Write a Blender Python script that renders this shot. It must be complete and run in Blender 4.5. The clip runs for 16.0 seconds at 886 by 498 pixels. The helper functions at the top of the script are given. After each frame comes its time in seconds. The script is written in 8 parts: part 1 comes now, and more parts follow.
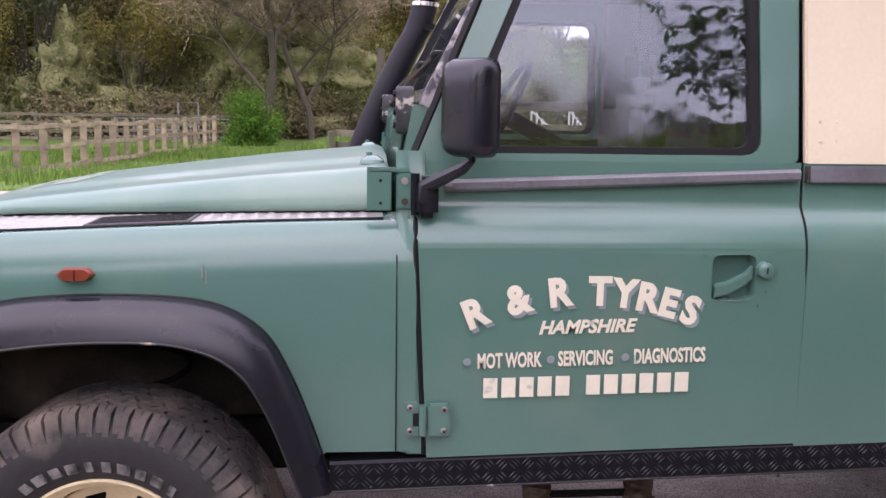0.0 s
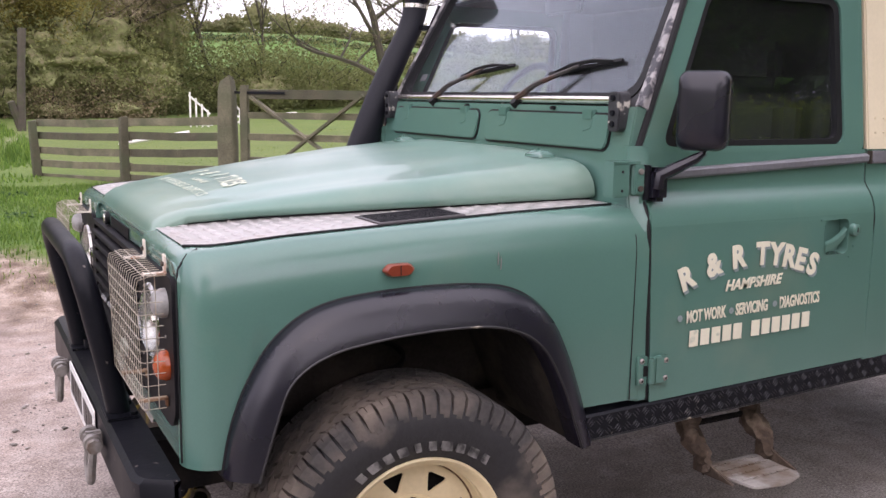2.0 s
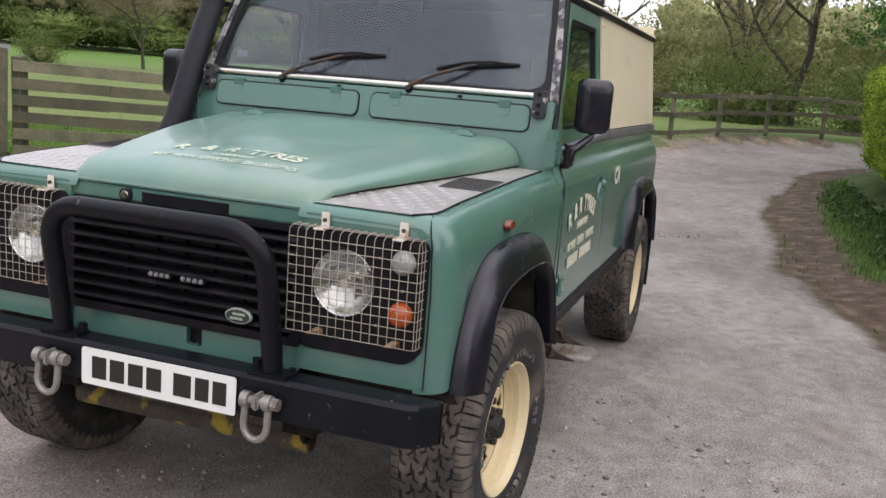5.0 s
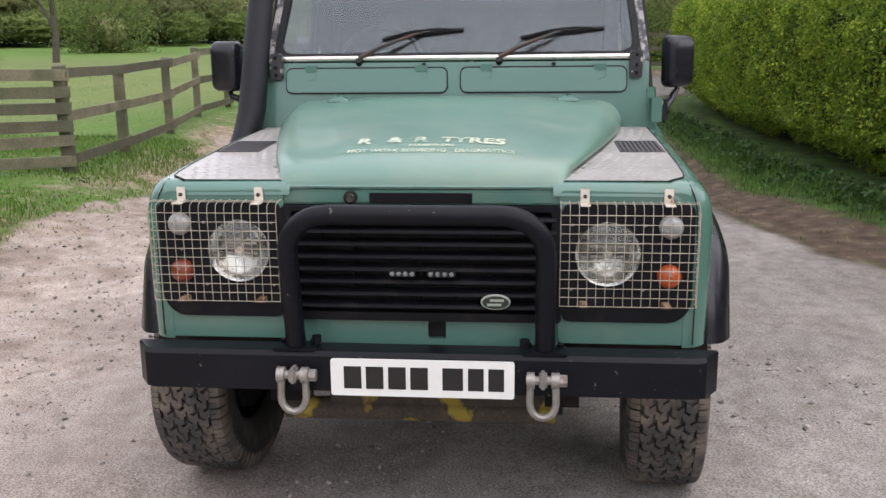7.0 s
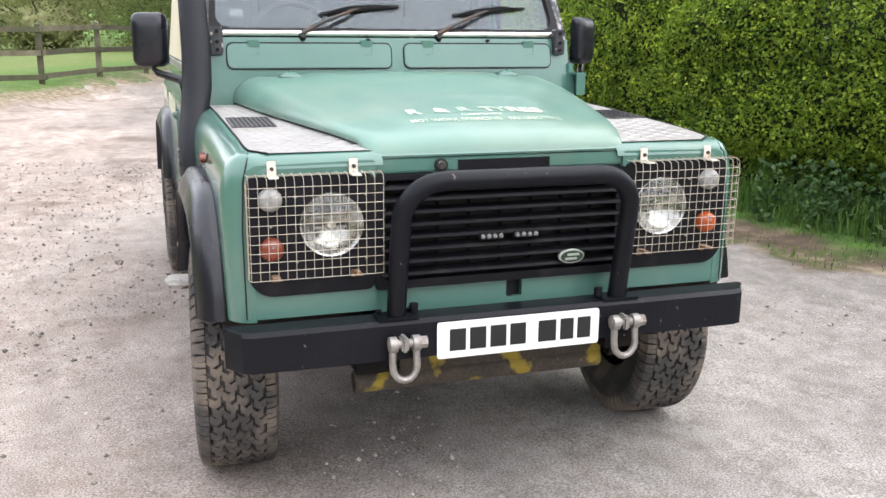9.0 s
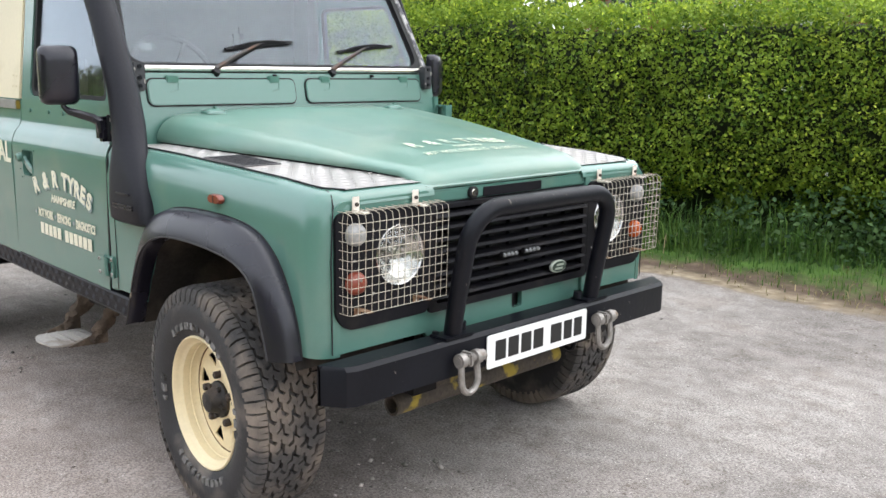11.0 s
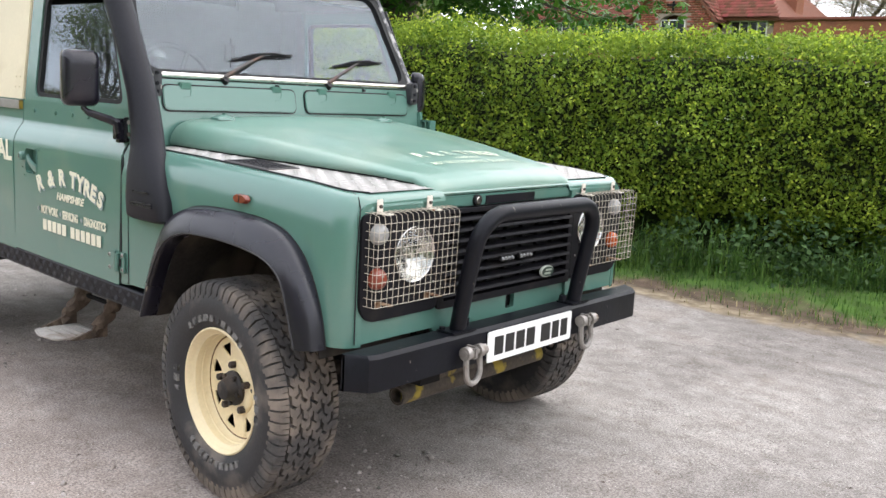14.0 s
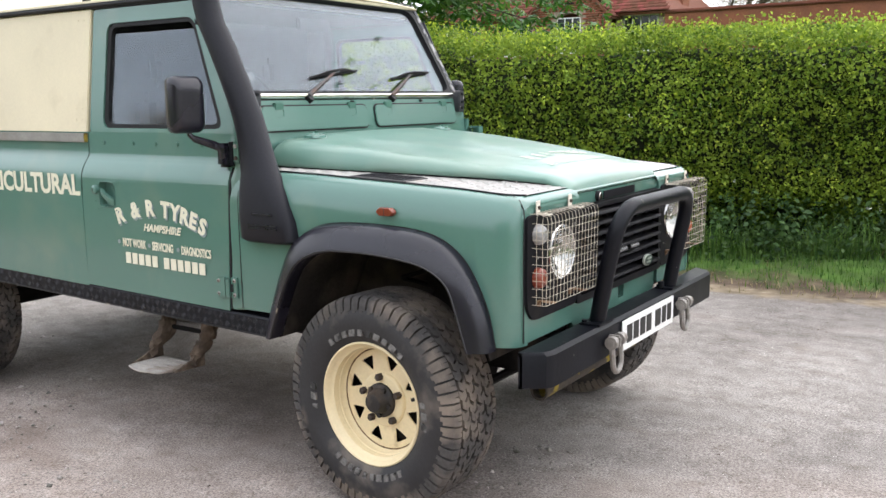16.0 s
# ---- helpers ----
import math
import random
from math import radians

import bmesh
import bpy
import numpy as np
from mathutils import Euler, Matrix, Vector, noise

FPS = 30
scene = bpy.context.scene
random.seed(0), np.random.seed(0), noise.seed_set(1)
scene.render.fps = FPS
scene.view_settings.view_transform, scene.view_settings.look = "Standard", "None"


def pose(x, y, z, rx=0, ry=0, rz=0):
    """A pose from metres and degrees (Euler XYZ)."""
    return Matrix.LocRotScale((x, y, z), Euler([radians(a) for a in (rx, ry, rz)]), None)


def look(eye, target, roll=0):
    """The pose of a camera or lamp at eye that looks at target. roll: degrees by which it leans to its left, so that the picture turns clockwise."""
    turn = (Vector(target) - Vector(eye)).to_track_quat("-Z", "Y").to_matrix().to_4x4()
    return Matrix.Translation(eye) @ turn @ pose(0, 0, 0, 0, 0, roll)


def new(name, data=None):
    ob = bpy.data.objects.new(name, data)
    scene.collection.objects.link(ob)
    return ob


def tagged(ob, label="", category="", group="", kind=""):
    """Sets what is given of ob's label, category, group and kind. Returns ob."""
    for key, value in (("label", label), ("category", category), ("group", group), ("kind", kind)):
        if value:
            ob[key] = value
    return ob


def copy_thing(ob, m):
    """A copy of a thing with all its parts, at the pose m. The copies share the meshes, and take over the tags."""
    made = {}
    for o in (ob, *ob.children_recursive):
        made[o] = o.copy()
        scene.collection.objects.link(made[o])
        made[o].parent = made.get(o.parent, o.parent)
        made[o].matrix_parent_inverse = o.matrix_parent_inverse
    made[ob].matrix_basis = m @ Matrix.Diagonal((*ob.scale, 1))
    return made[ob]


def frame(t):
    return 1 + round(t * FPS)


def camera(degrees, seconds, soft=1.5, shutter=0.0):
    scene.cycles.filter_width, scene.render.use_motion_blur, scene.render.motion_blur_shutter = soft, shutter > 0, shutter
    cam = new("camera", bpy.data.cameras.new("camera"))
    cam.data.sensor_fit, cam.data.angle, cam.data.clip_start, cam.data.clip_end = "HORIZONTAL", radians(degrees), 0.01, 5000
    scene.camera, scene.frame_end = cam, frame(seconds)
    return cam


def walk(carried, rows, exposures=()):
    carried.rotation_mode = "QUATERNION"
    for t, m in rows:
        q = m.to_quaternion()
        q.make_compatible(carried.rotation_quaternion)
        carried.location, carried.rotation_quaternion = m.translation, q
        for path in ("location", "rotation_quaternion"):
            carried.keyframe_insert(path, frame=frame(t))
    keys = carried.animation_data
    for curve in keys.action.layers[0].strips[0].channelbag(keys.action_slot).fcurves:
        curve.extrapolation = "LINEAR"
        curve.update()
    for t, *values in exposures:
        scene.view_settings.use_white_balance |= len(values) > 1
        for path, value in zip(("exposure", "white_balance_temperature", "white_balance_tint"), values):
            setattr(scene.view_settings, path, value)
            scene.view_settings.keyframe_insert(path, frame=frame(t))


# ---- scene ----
cam = camera(51.5, 16.0)
PATH = [
    (0, (0.551, -2.843, 1.405), (0.727, -0.874, 1.101), 0.8),
    (0.5, (0.188, -2.857, 1.393), (0.565, -0.924, 1.044), 1.4),
    (1, (-0.209, -2.92, 1.418), (0.341, -1.032, 1.054), 2.1),
    (1.5, (-0.589, -2.803, 1.406), (0.104, -0.949, 1.118), 1.1),
    (2, (-0.952, -2.701, 1.43), (-0.015, -0.964, 1.104), 0.8),
    (2.5, (-1.405, -2.696, 1.456), (-0.38, -1.033, 1.026), 1.8),
    (3, (-1.751, -2.573, 1.402), (-0.673, -0.931, 1.029), 0.7),
    (3.5, (-2.036, -2.391, 1.452), (-0.69, -0.952, 1.11), -0.1),
    (3.7, (-2.174, -2.297, 1.434), (-0.686, -1.008, 1.08), 0.4),
    (5.8, (-2.922, -1.085, 1.471), (-1.024, -0.555, 1.132), 4.2),
    (6, (-2.951, -0.964, 1.472), (-1.049, -0.443, 1.139), 3.0),
    (6.5, (-2.965, -0.623, 1.501), (-1.037, -0.219, 1.159), -0.8),
    (7, (-3.094, -0.309, 1.478), (-1.151, -0.123, 1.045), -0.6),
    (7.5, (-3.221, -0.011, 1.491), (-1.271, 0.019, 1.045), -0.0),
    (8, (-3.115, 0.306, 1.461), (-1.165, 0.126, 1.056), -1.0),
    (8.5, (-3.087, 0.663, 1.429), (-1.185, 0.238, 0.982), -0.0),
    (9, (-3.069, 1.033, 1.426), (-1.221, 0.418, 0.972), 0.4),
    (9.5, (-2.86, 1.371, 1.428), (-1.07, 0.553, 1.078), 0.4),
    (10, (-2.691, 1.692, 1.412), (-1.073, 0.565, 1.078), 0.4),
    (10.2, (-2.629, 1.843, 1.431), (-1.097, 0.621, 1.031), -0.2),
    (12.3, (-2.503, 2.666, 1.451), (-1.185, 1.192, 1.151), 2.2),
    (12.5, (-2.503, 2.678, 1.45), (-1.193, 1.196, 1.156), 2.4),
    (13, (-2.501, 2.677, 1.44), (-1.226, 1.171, 1.111), 3.0),
    (13.5, (-2.505, 2.682, 1.433), (-1.244, 1.17, 1.082), 3.3),
    (14, (-2.514, 2.688, 1.429), (-1.237, 1.187, 1.087), 3.1),
    (14.5, (-2.473, 2.708, 1.423), (-1.173, 1.227, 1.079), 3.1),
    (15, (-2.293, 2.796, 1.388), (-1.037, 1.277, 1.05), 2.8),
    (15.5, (-2.062, 2.98, 1.413), (-0.856, 1.421, 1.069), 0.9),
    (16, (-1.907, 3.264, 1.407), (-0.811, 1.622, 1.086), -0.7),
]
EXPOSE = [(0, 1.34, 6200, 38), (0.5, 1.42, 6320, 38), (1.0, 1.45, 6450, 39), (2.0, 1.08, 6350, 29), (2.5, 1.15, 6350, 25), (3.0, 1.15, 6350, 21), (3.5, 0.84, 6350, 18), (6.0, 0.78, 6350, 16), (6.5, 0.55, 6350, 17), (7, 0.92, 6350, 16), (8, 1.28, 6350, 12), (9, 1.6, 6250, 12), (10.2, 1.46, 6150, 9), (12.5, 1.42, 6250, 12), (13.0, 1.40, 6250, 12), (14.0, 1.46, 6250, 12), (16, 1.40, 6250, 12)]
walk(cam, [(t, look(eye, target, roll)) for t, eye, target, roll in PATH], EXPOSE)

# ---- light ----
SUN_EL, SUN_AZ = 52.0, 200.0
world = bpy.data.worlds.new("overcast_sky")
scene.world = world
world.use_nodes = True
wn, wl = world.node_tree.nodes, world.node_tree.links
sky = wn.new("ShaderNodeTexSky")
sky.sky_type, sky.sun_disc = "NISHITA", False
sky.sun_elevation, sky.sun_rotation = radians(SUN_EL), radians(SUN_AZ)
sky.air_density, sky.dust_density = 1.0, 5.0
wtex = wn.new("ShaderNodeTexCoord")
wmap = wn.new("ShaderNodeMapping")
wmap.inputs["Scale"].default_value = (1.0, 1.0, 2.4)
wl.new(wtex.outputs["Generated"], wmap.inputs["Vector"])
wnoise = wn.new("ShaderNodeTexNoise")
wnoise.inputs["Scale"].default_value, wnoise.inputs["Detail"].default_value = 2.2, 5.0
wl.new(wmap.outputs["Vector"], wnoise.inputs["Vector"])
wramp = wn.new("ShaderNodeValToRGB")
wramp.color_ramp.elements[0].position, wramp.color_ramp.elements[1].position = 0.32, 0.68
wramp.color_ramp.elements[0].color = (6.6, 6.9, 7.4, 1)
wramp.color_ramp.elements[1].color = (9.6, 9.6, 9.6, 1)
wl.new(wnoise.outputs["Fac"], wramp.inputs["Fac"])
wmix = wn.new("ShaderNodeMixRGB")
wmix.inputs["Fac"].default_value = 0.88
wl.new(sky.outputs["Color"], wmix.inputs["Color1"])
wl.new(wramp.outputs["Color"], wmix.inputs["Color2"])
wbg = wn["Background"]
wbg.inputs["Strength"].default_value = 0.115
wl.new(wmix.outputs["Color"], wbg.inputs["Color"])

sun = new("sun", bpy.data.lights.new("sun", "SUN"))
sun.data.energy, sun.data.angle, sun.data.color = 0.9, radians(110), (1.0, 0.96, 0.9)
az = radians(SUN_AZ)
sun.matrix_world = look((0, 0, 30), (-math.sin(az) * 30 / math.tan(radians(SUN_EL)), -math.cos(az) * 30 / math.tan(radians(SUN_EL)), 0))


# ---- materials ----
def material(name, base, rough=0.5, metal=0.0, var=0.12, scale=8.0, fine=90.0, bump=0.0, bump_scale=60.0, second=None,
             second_at=(0.55, 0.7), second_scale=4.0, coat=0.0, island=0.0, objects=0.0, rough_var=0.1, translucent=0.0, spec=0.5):
    """A painted or natural surface with a broad and a fine variation; second is a patchy overlay (dust, rust, moss)."""
    m = bpy.data.materials.new(name)
    m.use_nodes = True
    n, l = m.node_tree.nodes, m.node_tree.links
    b = n["Principled BSDF"]
    tc = n.new("ShaderNodeTexCoord")
    co = tc.outputs["Object"]

    def noise_at(s, detail=4.0):
        t = n.new("ShaderNodeTexNoise")
        t.inputs["Scale"].default_value, t.inputs["Detail"].default_value = s, detail
        l.new(co, t.inputs["Vector"])
        return t.outputs["Fac"]

    def mix(kind, fac, a, c):
        x = n.new("ShaderNodeMixRGB")
        x.blend_type = kind
        for sock, v in zip((x.inputs["Fac"], x.inputs["Color1"], x.inputs["Color2"]), (fac, a, c)):
            if isinstance(v, (int, float)):
                sock.default_value = v
            elif isinstance(v, tuple):
                sock.default_value = (*v[:3], 1)
            else:
                l.new(v, sock)
        return x.outputs["Color"]

    def spread(sock, lo, hi):
        r = n.new("ShaderNodeMapRange")
        r.inputs["To Min"].default_value, r.inputs["To Max"].default_value = lo, hi
        r.inputs["From Min"].default_value, r.inputs["From Max"].default_value = 0.25, 0.75
        l.new(sock, r.inputs["Value"])
        return r.outputs["Result"]

    broad = noise_at(scale)
    col = mix("MULTIPLY", 1.0, tuple(base), spread(broad, 1 - var, 1 + var))
    col = mix("MULTIPLY", 1.0, col, spread(noise_at(fine, 2.0), 1 - var * 0.6, 1 + var * 0.6))
    if island:
        g = n.new("ShaderNodeNewGeometry")
        hsv = n.new("ShaderNodeHueSaturation")
        r = n.new("ShaderNodeMapRange")
        r.inputs["To Min"].default_value, r.inputs["To Max"].default_value = 1 - island, 1 + island
        l.new(g.outputs["Random Per Island"], r.inputs["Value"])
        l.new(r.outputs["Result"], hsv.inputs["Value"])
        r2 = n.new("ShaderNodeMapRange")
        r2.inputs["To Min"].default_value, r2.inputs["To Max"].default_value = 0.5 + island * 0.05, 0.5 - island * 0.05
        l.new(g.outputs["Random Per Island"], r2.inputs["Value"])
        l.new(r2.outputs["Result"], hsv.inputs["Hue"])
        l.new(col, hsv.inputs["Color"])
        col = hsv.outputs["Color"]
    if objects:
        oi = n.new("ShaderNodeObjectInfo")
        r = n.new("ShaderNodeMapRange")
        r.inputs["To Min"].default_value, r.inputs["To Max"].default_value = 1 - objects, 1 + objects
        l.new(oi.outputs["Random"], r.inputs["Value"])
        col = mix("MULTIPLY", 1.0, col, r.outputs["Result"])
    if second:
        s = n.new("ShaderNodeMapRange")
        s.inputs["From Min"].default_value, s.inputs["From Max"].default_value = second_at
        l.new(noise_at(second_scale, 8.0), s.inputs["Value"])
        col = mix("MIX", s.outputs["Result"], col, tuple(second))
    l.new(col, b.inputs["Base Color"])
    l.new(spread(broad, max(0.02, rough - rough_var * rough), min(1.0, rough + rough_var * rough)), b.inputs["Roughness"])
    b.inputs["Metallic"].default_value = metal
    b.inputs["Specular IOR Level"].default_value = spec
    b.inputs["Coat Weight"].default_value, b.inputs["Coat Roughness"].default_value = coat, 0.06
    if bump:
        bp = n.new("ShaderNodeBump")
        bp.inputs["Strength"].default_value, bp.inputs["Distance"].default_value = bump, 0.01
        l.new(noise_at(bump_scale), bp.inputs["Height"])
        l.new(bp.outputs["Normal"], b.inputs["Normal"])
    if translucent:
        tr = n.new("ShaderNodeBsdfTranslucent")
        l.new(col, tr.inputs["Color"])
        ms = n.new("ShaderNodeMixShader")
        ms.inputs["Fac"].default_value = translucent
        l.new(b.outputs["BSDF"], ms.inputs[1])
        l.new(tr.outputs["BSDF"], ms.inputs[2])
        l.new(ms.outputs["Shader"], n["Material Output"].inputs["Surface"])
    return m


def glass(name, tint, gloss=1.0, face=0.04, dust=0.0):
    """Thin pane: tinted, with mirror gloss that grows towards grazing; face is the gloss seen head-on."""
    m = bpy.data.materials.new(name)
    m.use_nodes = True
    n, l = m.node_tree.nodes, m.node_tree.links
    n.remove(n["Principled BSDF"])
    t, g, f, x = (n.new("ShaderNodeBsdfTransparent"), n.new("ShaderNodeBsdfGlossy"), n.new("ShaderNodeLayerWeight"), n.new("ShaderNodeMixShader"))
    t.inputs["Color"].default_value = (*tint, 1)
    g.inputs["Roughness"].default_value = 0.015
    g.inputs["Color"].default_value = (gloss * 0.84, gloss * 0.92, gloss, 1)
    f.inputs["Blend"].default_value = 0.5
    steep, lift = n.new("ShaderNodeMath"), n.new("ShaderNodeMapRange")
    steep.operation = "POWER"
    steep.inputs[1].default_value = 4.6
    lift.inputs["To Min"].default_value = face
    l.new(f.outputs["Facing"], steep.inputs[0])
    l.new(steep.outputs["Value"], lift.inputs["Value"])
    l.new(lift.outputs["Result"], x.inputs["Fac"])
    l.new(t.outputs["BSDF"], x.inputs[1])
    l.new(g.outputs["BSDF"], x.inputs[2])
    out = x.outputs["Shader"]
    if dust:
        d, y = n.new("ShaderNodeBsdfDiffuse"), n.new("ShaderNodeMixShader")
        d.inputs["Color"].default_value = (0.55, 0.55, 0.56, 1)
        t2, r2 = n.new("ShaderNodeTexNoise"), n.new("ShaderNodeMapRange")
        t2.inputs["Scale"].default_value, t2.inputs["Detail"].default_value = 3.0, 6.0
        r2.inputs["To Min"].default_value, r2.inputs["To Max"].default_value = dust * 0.6, dust * 1.4
        l.new(t2.outputs["Fac"], r2.inputs["Value"])
        l.new(r2.outputs["Result"], y.inputs["Fac"])
        l.new(out, y.inputs[1])
        l.new(d.outputs["BSDF"], y.inputs[2])
        out = y.outputs["Shader"]
    l.new(out, n["Material Output"].inputs["Surface"])
    return m


GREEN = material("green_coach_paint", (0.082, 0.176, 0.143), 0.24, var=0.05, scale=2.0, fine=300, coat=0.45, second=(0.13, 0.20, 0.155), second_at=(0.56, 0.85), second_scale=3.0, bump=0.02, bump_scale=9.0)
# Chalky faded bonnet green, also made paler than GREEN for the sky's sheen.
FADED_SKYLIT = material("faded_skylit_green_paint", (0.118, 0.222, 0.178), 0.34, var=0.06, scale=2.0, fine=300, coat=0.22, second=(0.175, 0.255, 0.20), second_at=(0.46, 0.72), second_scale=3.4, bump=0.02, bump_scale=9.0, rough_var=0.2)
CREAM = material("cream_roof_paint", (0.66, 0.585, 0.415), 0.5, var=0.05, scale=3.0, second=(0.52, 0.45, 0.30), second_at=(0.62, 0.85), bump=0.02, bump_scale=12)
RIMC = material("cream_wheel_paint", (0.72, 0.60, 0.37), 0.42, var=0.07, scale=9.0, second=(0.36, 0.25, 0.13), second_at=(0.66, 0.82), second_scale=11, coat=0.2)
BLACKP = material("black_arch_plastic", (0.0105, 0.0095, 0.0155), 0.27, var=0.2, scale=5.0, second=(0.024, 0.020, 0.022), second_at=(0.62, 0.9), second_scale=14, bump=0.02, bump_scale=200)
BLACKM = material("black_enamel_steel", (0.0055, 0.006, 0.009), 0.42, var=0.2, scale=6.0, second=(0.13, 0.115, 0.10), second_at=(0.70, 0.73), second_scale=48, bump=0.05, bump_scale=60, spec=0.2)
GRILLEP = material("black_grille_plastic", (0.0065, 0.0062, 0.0085), 0.55, var=0.2, second=(0.016, 0.014, 0.014), second_scale=9, spec=0.16)
RUBBER = material("tyre_rubber", (0.020, 0.0195, 0.021), 0.6, var=0.25, scale=12, second=(0.125, 0.104, 0.086), second_at=(0.52, 0.70), second_scale=6.0, bump=0.12, bump_scale=150)
DARK = material("dark_underbody", (0.010, 0.009, 0.009), 0.9, var=0.3, second=(0.035, 0.028, 0.022), bump=0.3, bump_scale=30, spec=0.2)
ARCHM = material("dusty_inner_arch", (0.032, 0.028, 0.025), 0.95, var=0.35, scale=6, second=(0.10, 0.082, 0.066), second_at=(0.48, 0.70), second_scale=5, bump=0.4, bump_scale=30, spec=0.2)
# Black rubber; the same black stands for shade inside gaps, slots and holes.
SEAL_GAP = material("black_seal_and_gap_shade", (0.008, 0.008, 0.009), 0.6, var=0.15, spec=0.3)
ALU = material("aluminium_tread_plate", (0.43, 0.405, 0.388), 0.38, metal=0.45, var=0.12, scale=6, second=(0.38, 0.29, 0.24), second_at=(0.58, 0.85), second_scale=5, bump=0.04)
GALV = material("galvanised_capping", (0.36, 0.34, 0.33), 0.42, metal=0.7, var=0.15, scale=12, second=(0.26, 0.2, 0.15), second_at=(0.6, 0.8))
TRIM = material("grey_rubber_strip", (0.145, 0.145, 0.158), 0.42, var=0.2, scale=7, second=(0.09, 0.085, 0.09), second_at=(0.5, 0.7))
CHROME = material("polished_steel", (0.72, 0.68, 0.62), 0.2, metal=1.0, var=0.1, scale=20)
STEEL = material("grey_cast_steel", (0.30, 0.28, 0.26), 0.5, metal=0.6, var=0.2, scale=30, second=(0.16, 0.10, 0.06), second_at=(0.58, 0.75), second_scale=20, bump=0.15)
RUST = material("rusty_steel", (0.052, 0.041, 0.031), 0.85, var=0.4, scale=15, second=(0.27, 0.20, 0.025), second_at=(0.57, 0.63), second_scale=9, bump=0.3)
MUDDY = material("muddy_step", (0.075, 0.052, 0.036), 0.95, var=0.35, scale=15, second=(0.19, 0.145, 0.105), second_at=(0.52, 0.72), second_scale=18, bump=0.6)
WIRE = material("galvanised_wire", (0.44, 0.395, 0.32), 0.45, metal=0.4, var=0.15, scale=40, second=(0.22, 0.14, 0.08), second_at=(0.56, 0.75), second_scale=10)
BRKT = material("stained_white_bracket", (0.72, 0.66, 0.58), 0.5, var=0.1, scale=30, second=(0.35, 0.14, 0.05), second_at=(0.55, 0.62), second_scale=26)
HUBM = material("greasy_hub_iron", (0.013, 0.011, 0.010), 0.6, var=0.3, scale=20, second=(0.06, 0.042, 0.03), second_at=(0.52, 0.7), second_scale=14, bump=0.4, bump_scale=50)
POSTW = material("flaking_pillar_paint", (0.34, 0.325, 0.32), 0.55, var=0.25, scale=12, second=(0.05, 0.05, 0.058), second_at=(0.46, 0.56), second_scale=24, bump=0.15)
STICKER = material("faded_permit", (0.11, 0.115, 0.12), 0.6, var=0.1)
WHITEP = material("white_plate", (0.78, 0.78, 0.76), 0.4, var=0.03, second=(0.6, 0.58, 0.54), second_at=(0.66, 0.8))
INK = material("black_plate_bars", (0.012, 0.012, 0.012), 0.4)
VINYL = material("cream_vinyl", (0.71, 0.68, 0.53), 0.5, var=0.05, scale=25, second=(0.42, 0.46, 0.36), second_at=(0.66, 0.74), second_scale=22)
VINYLW = material("faded_cream_vinyl", (0.56, 0.60, 0.46), 0.5, var=0.1, scale=25, second=(0.30, 0.40, 0.32), second_at=(0.50, 0.62), second_scale=16)
VINYLG = material("grey_vinyl_shadow", (0.20, 0.25, 0.25), 0.5, var=0.1)
ORANGE = material("orange_lens", (0.36, 0.065, 0.012), 0.25, var=0.2, coat=0.3)
REDL = material("red_orange_lens", (0.19, 0.036, 0.017), 0.28, var=0.2, coat=0.25)
CLEARL = material("clear_lens", (0.29, 0.285, 0.275), 0.3, var=0.2, scale=60, coat=0.3)
REFLECT = material("headlamp_reflector", (0.47, 0.46, 0.44), 0.13, metal=0.95, var=0.15, scale=20, bump=0.16, bump_scale=40)
LED = material("led_lens", (0.20, 0.205, 0.21), 0.2, var=0.1, coat=0.4)
SILVER = material("badge_silver", (0.38, 0.42, 0.36), 0.35, metal=0.4, var=0.1)
BADGE = material("badge_green", (0.02, 0.035, 0.025), 0.3, var=0.1)
SEAT = material("dark_seat_cloth", (0.02, 0.02, 0.022), 0.85, var=0.2, fine=200)
CABIN = material("dark_cab_lining", (0.009, 0.009, 0.010), 0.8, var=0.2)
WIPERM = material("rust_stained_wiper", (0.055, 0.048, 0.046), 0.5, metal=0.3, var=0.3, scale=20, second=(0.085, 0.045, 0.03), second_at=(0.5, 0.62), second_scale=12)
DUSTY = material("dusty_windscreen_frame", (0.06, 0.055, 0.055), 0.6, var=0.3)
WSGLASS = glass("windscreen_glass", (0.93, 0.95, 0.95), 1.0, 0.046, 0.012)
SIDEGLASS = glass("tinted_side_glass", (0.88, 0.90, 0.90), 1.0, 0.058, 0.006)
LAMPGLASS = glass("headlamp_glass", (0.97, 0.98, 0.96), 1.0, 0.04, 0.04)
WORND = material("chipped_black_bracket", (0.03, 0.03, 0.034), 0.5, var=0.3, scale=20, second=(0.42, 0.39, 0.34), second_at=(0.6, 0.66), second_scale=30, bump=0.2)

SILLT = material("worn_chequer_studs", (0.012, 0.012, 0.016), 0.62, var=0.3, scale=9, second=(0.075, 0.066, 0.058), second_at=(0.60, 0.72), second_scale=8)
MATTB = material("matt_black_foam_plastic", (0.0095, 0.0095, 0.0135), 0.5, var=0.2, scale=5, fine=120, bump=0.05, bump_scale=90, spec=0.24)
FRAMEB = material("chipped_black_frame", (0.016, 0.015, 0.017), 0.5, var=0.2, scale=8, second=(0.30, 0.27, 0.22), second_at=(0.63, 0.68), second_scale=22, bump=0.1)
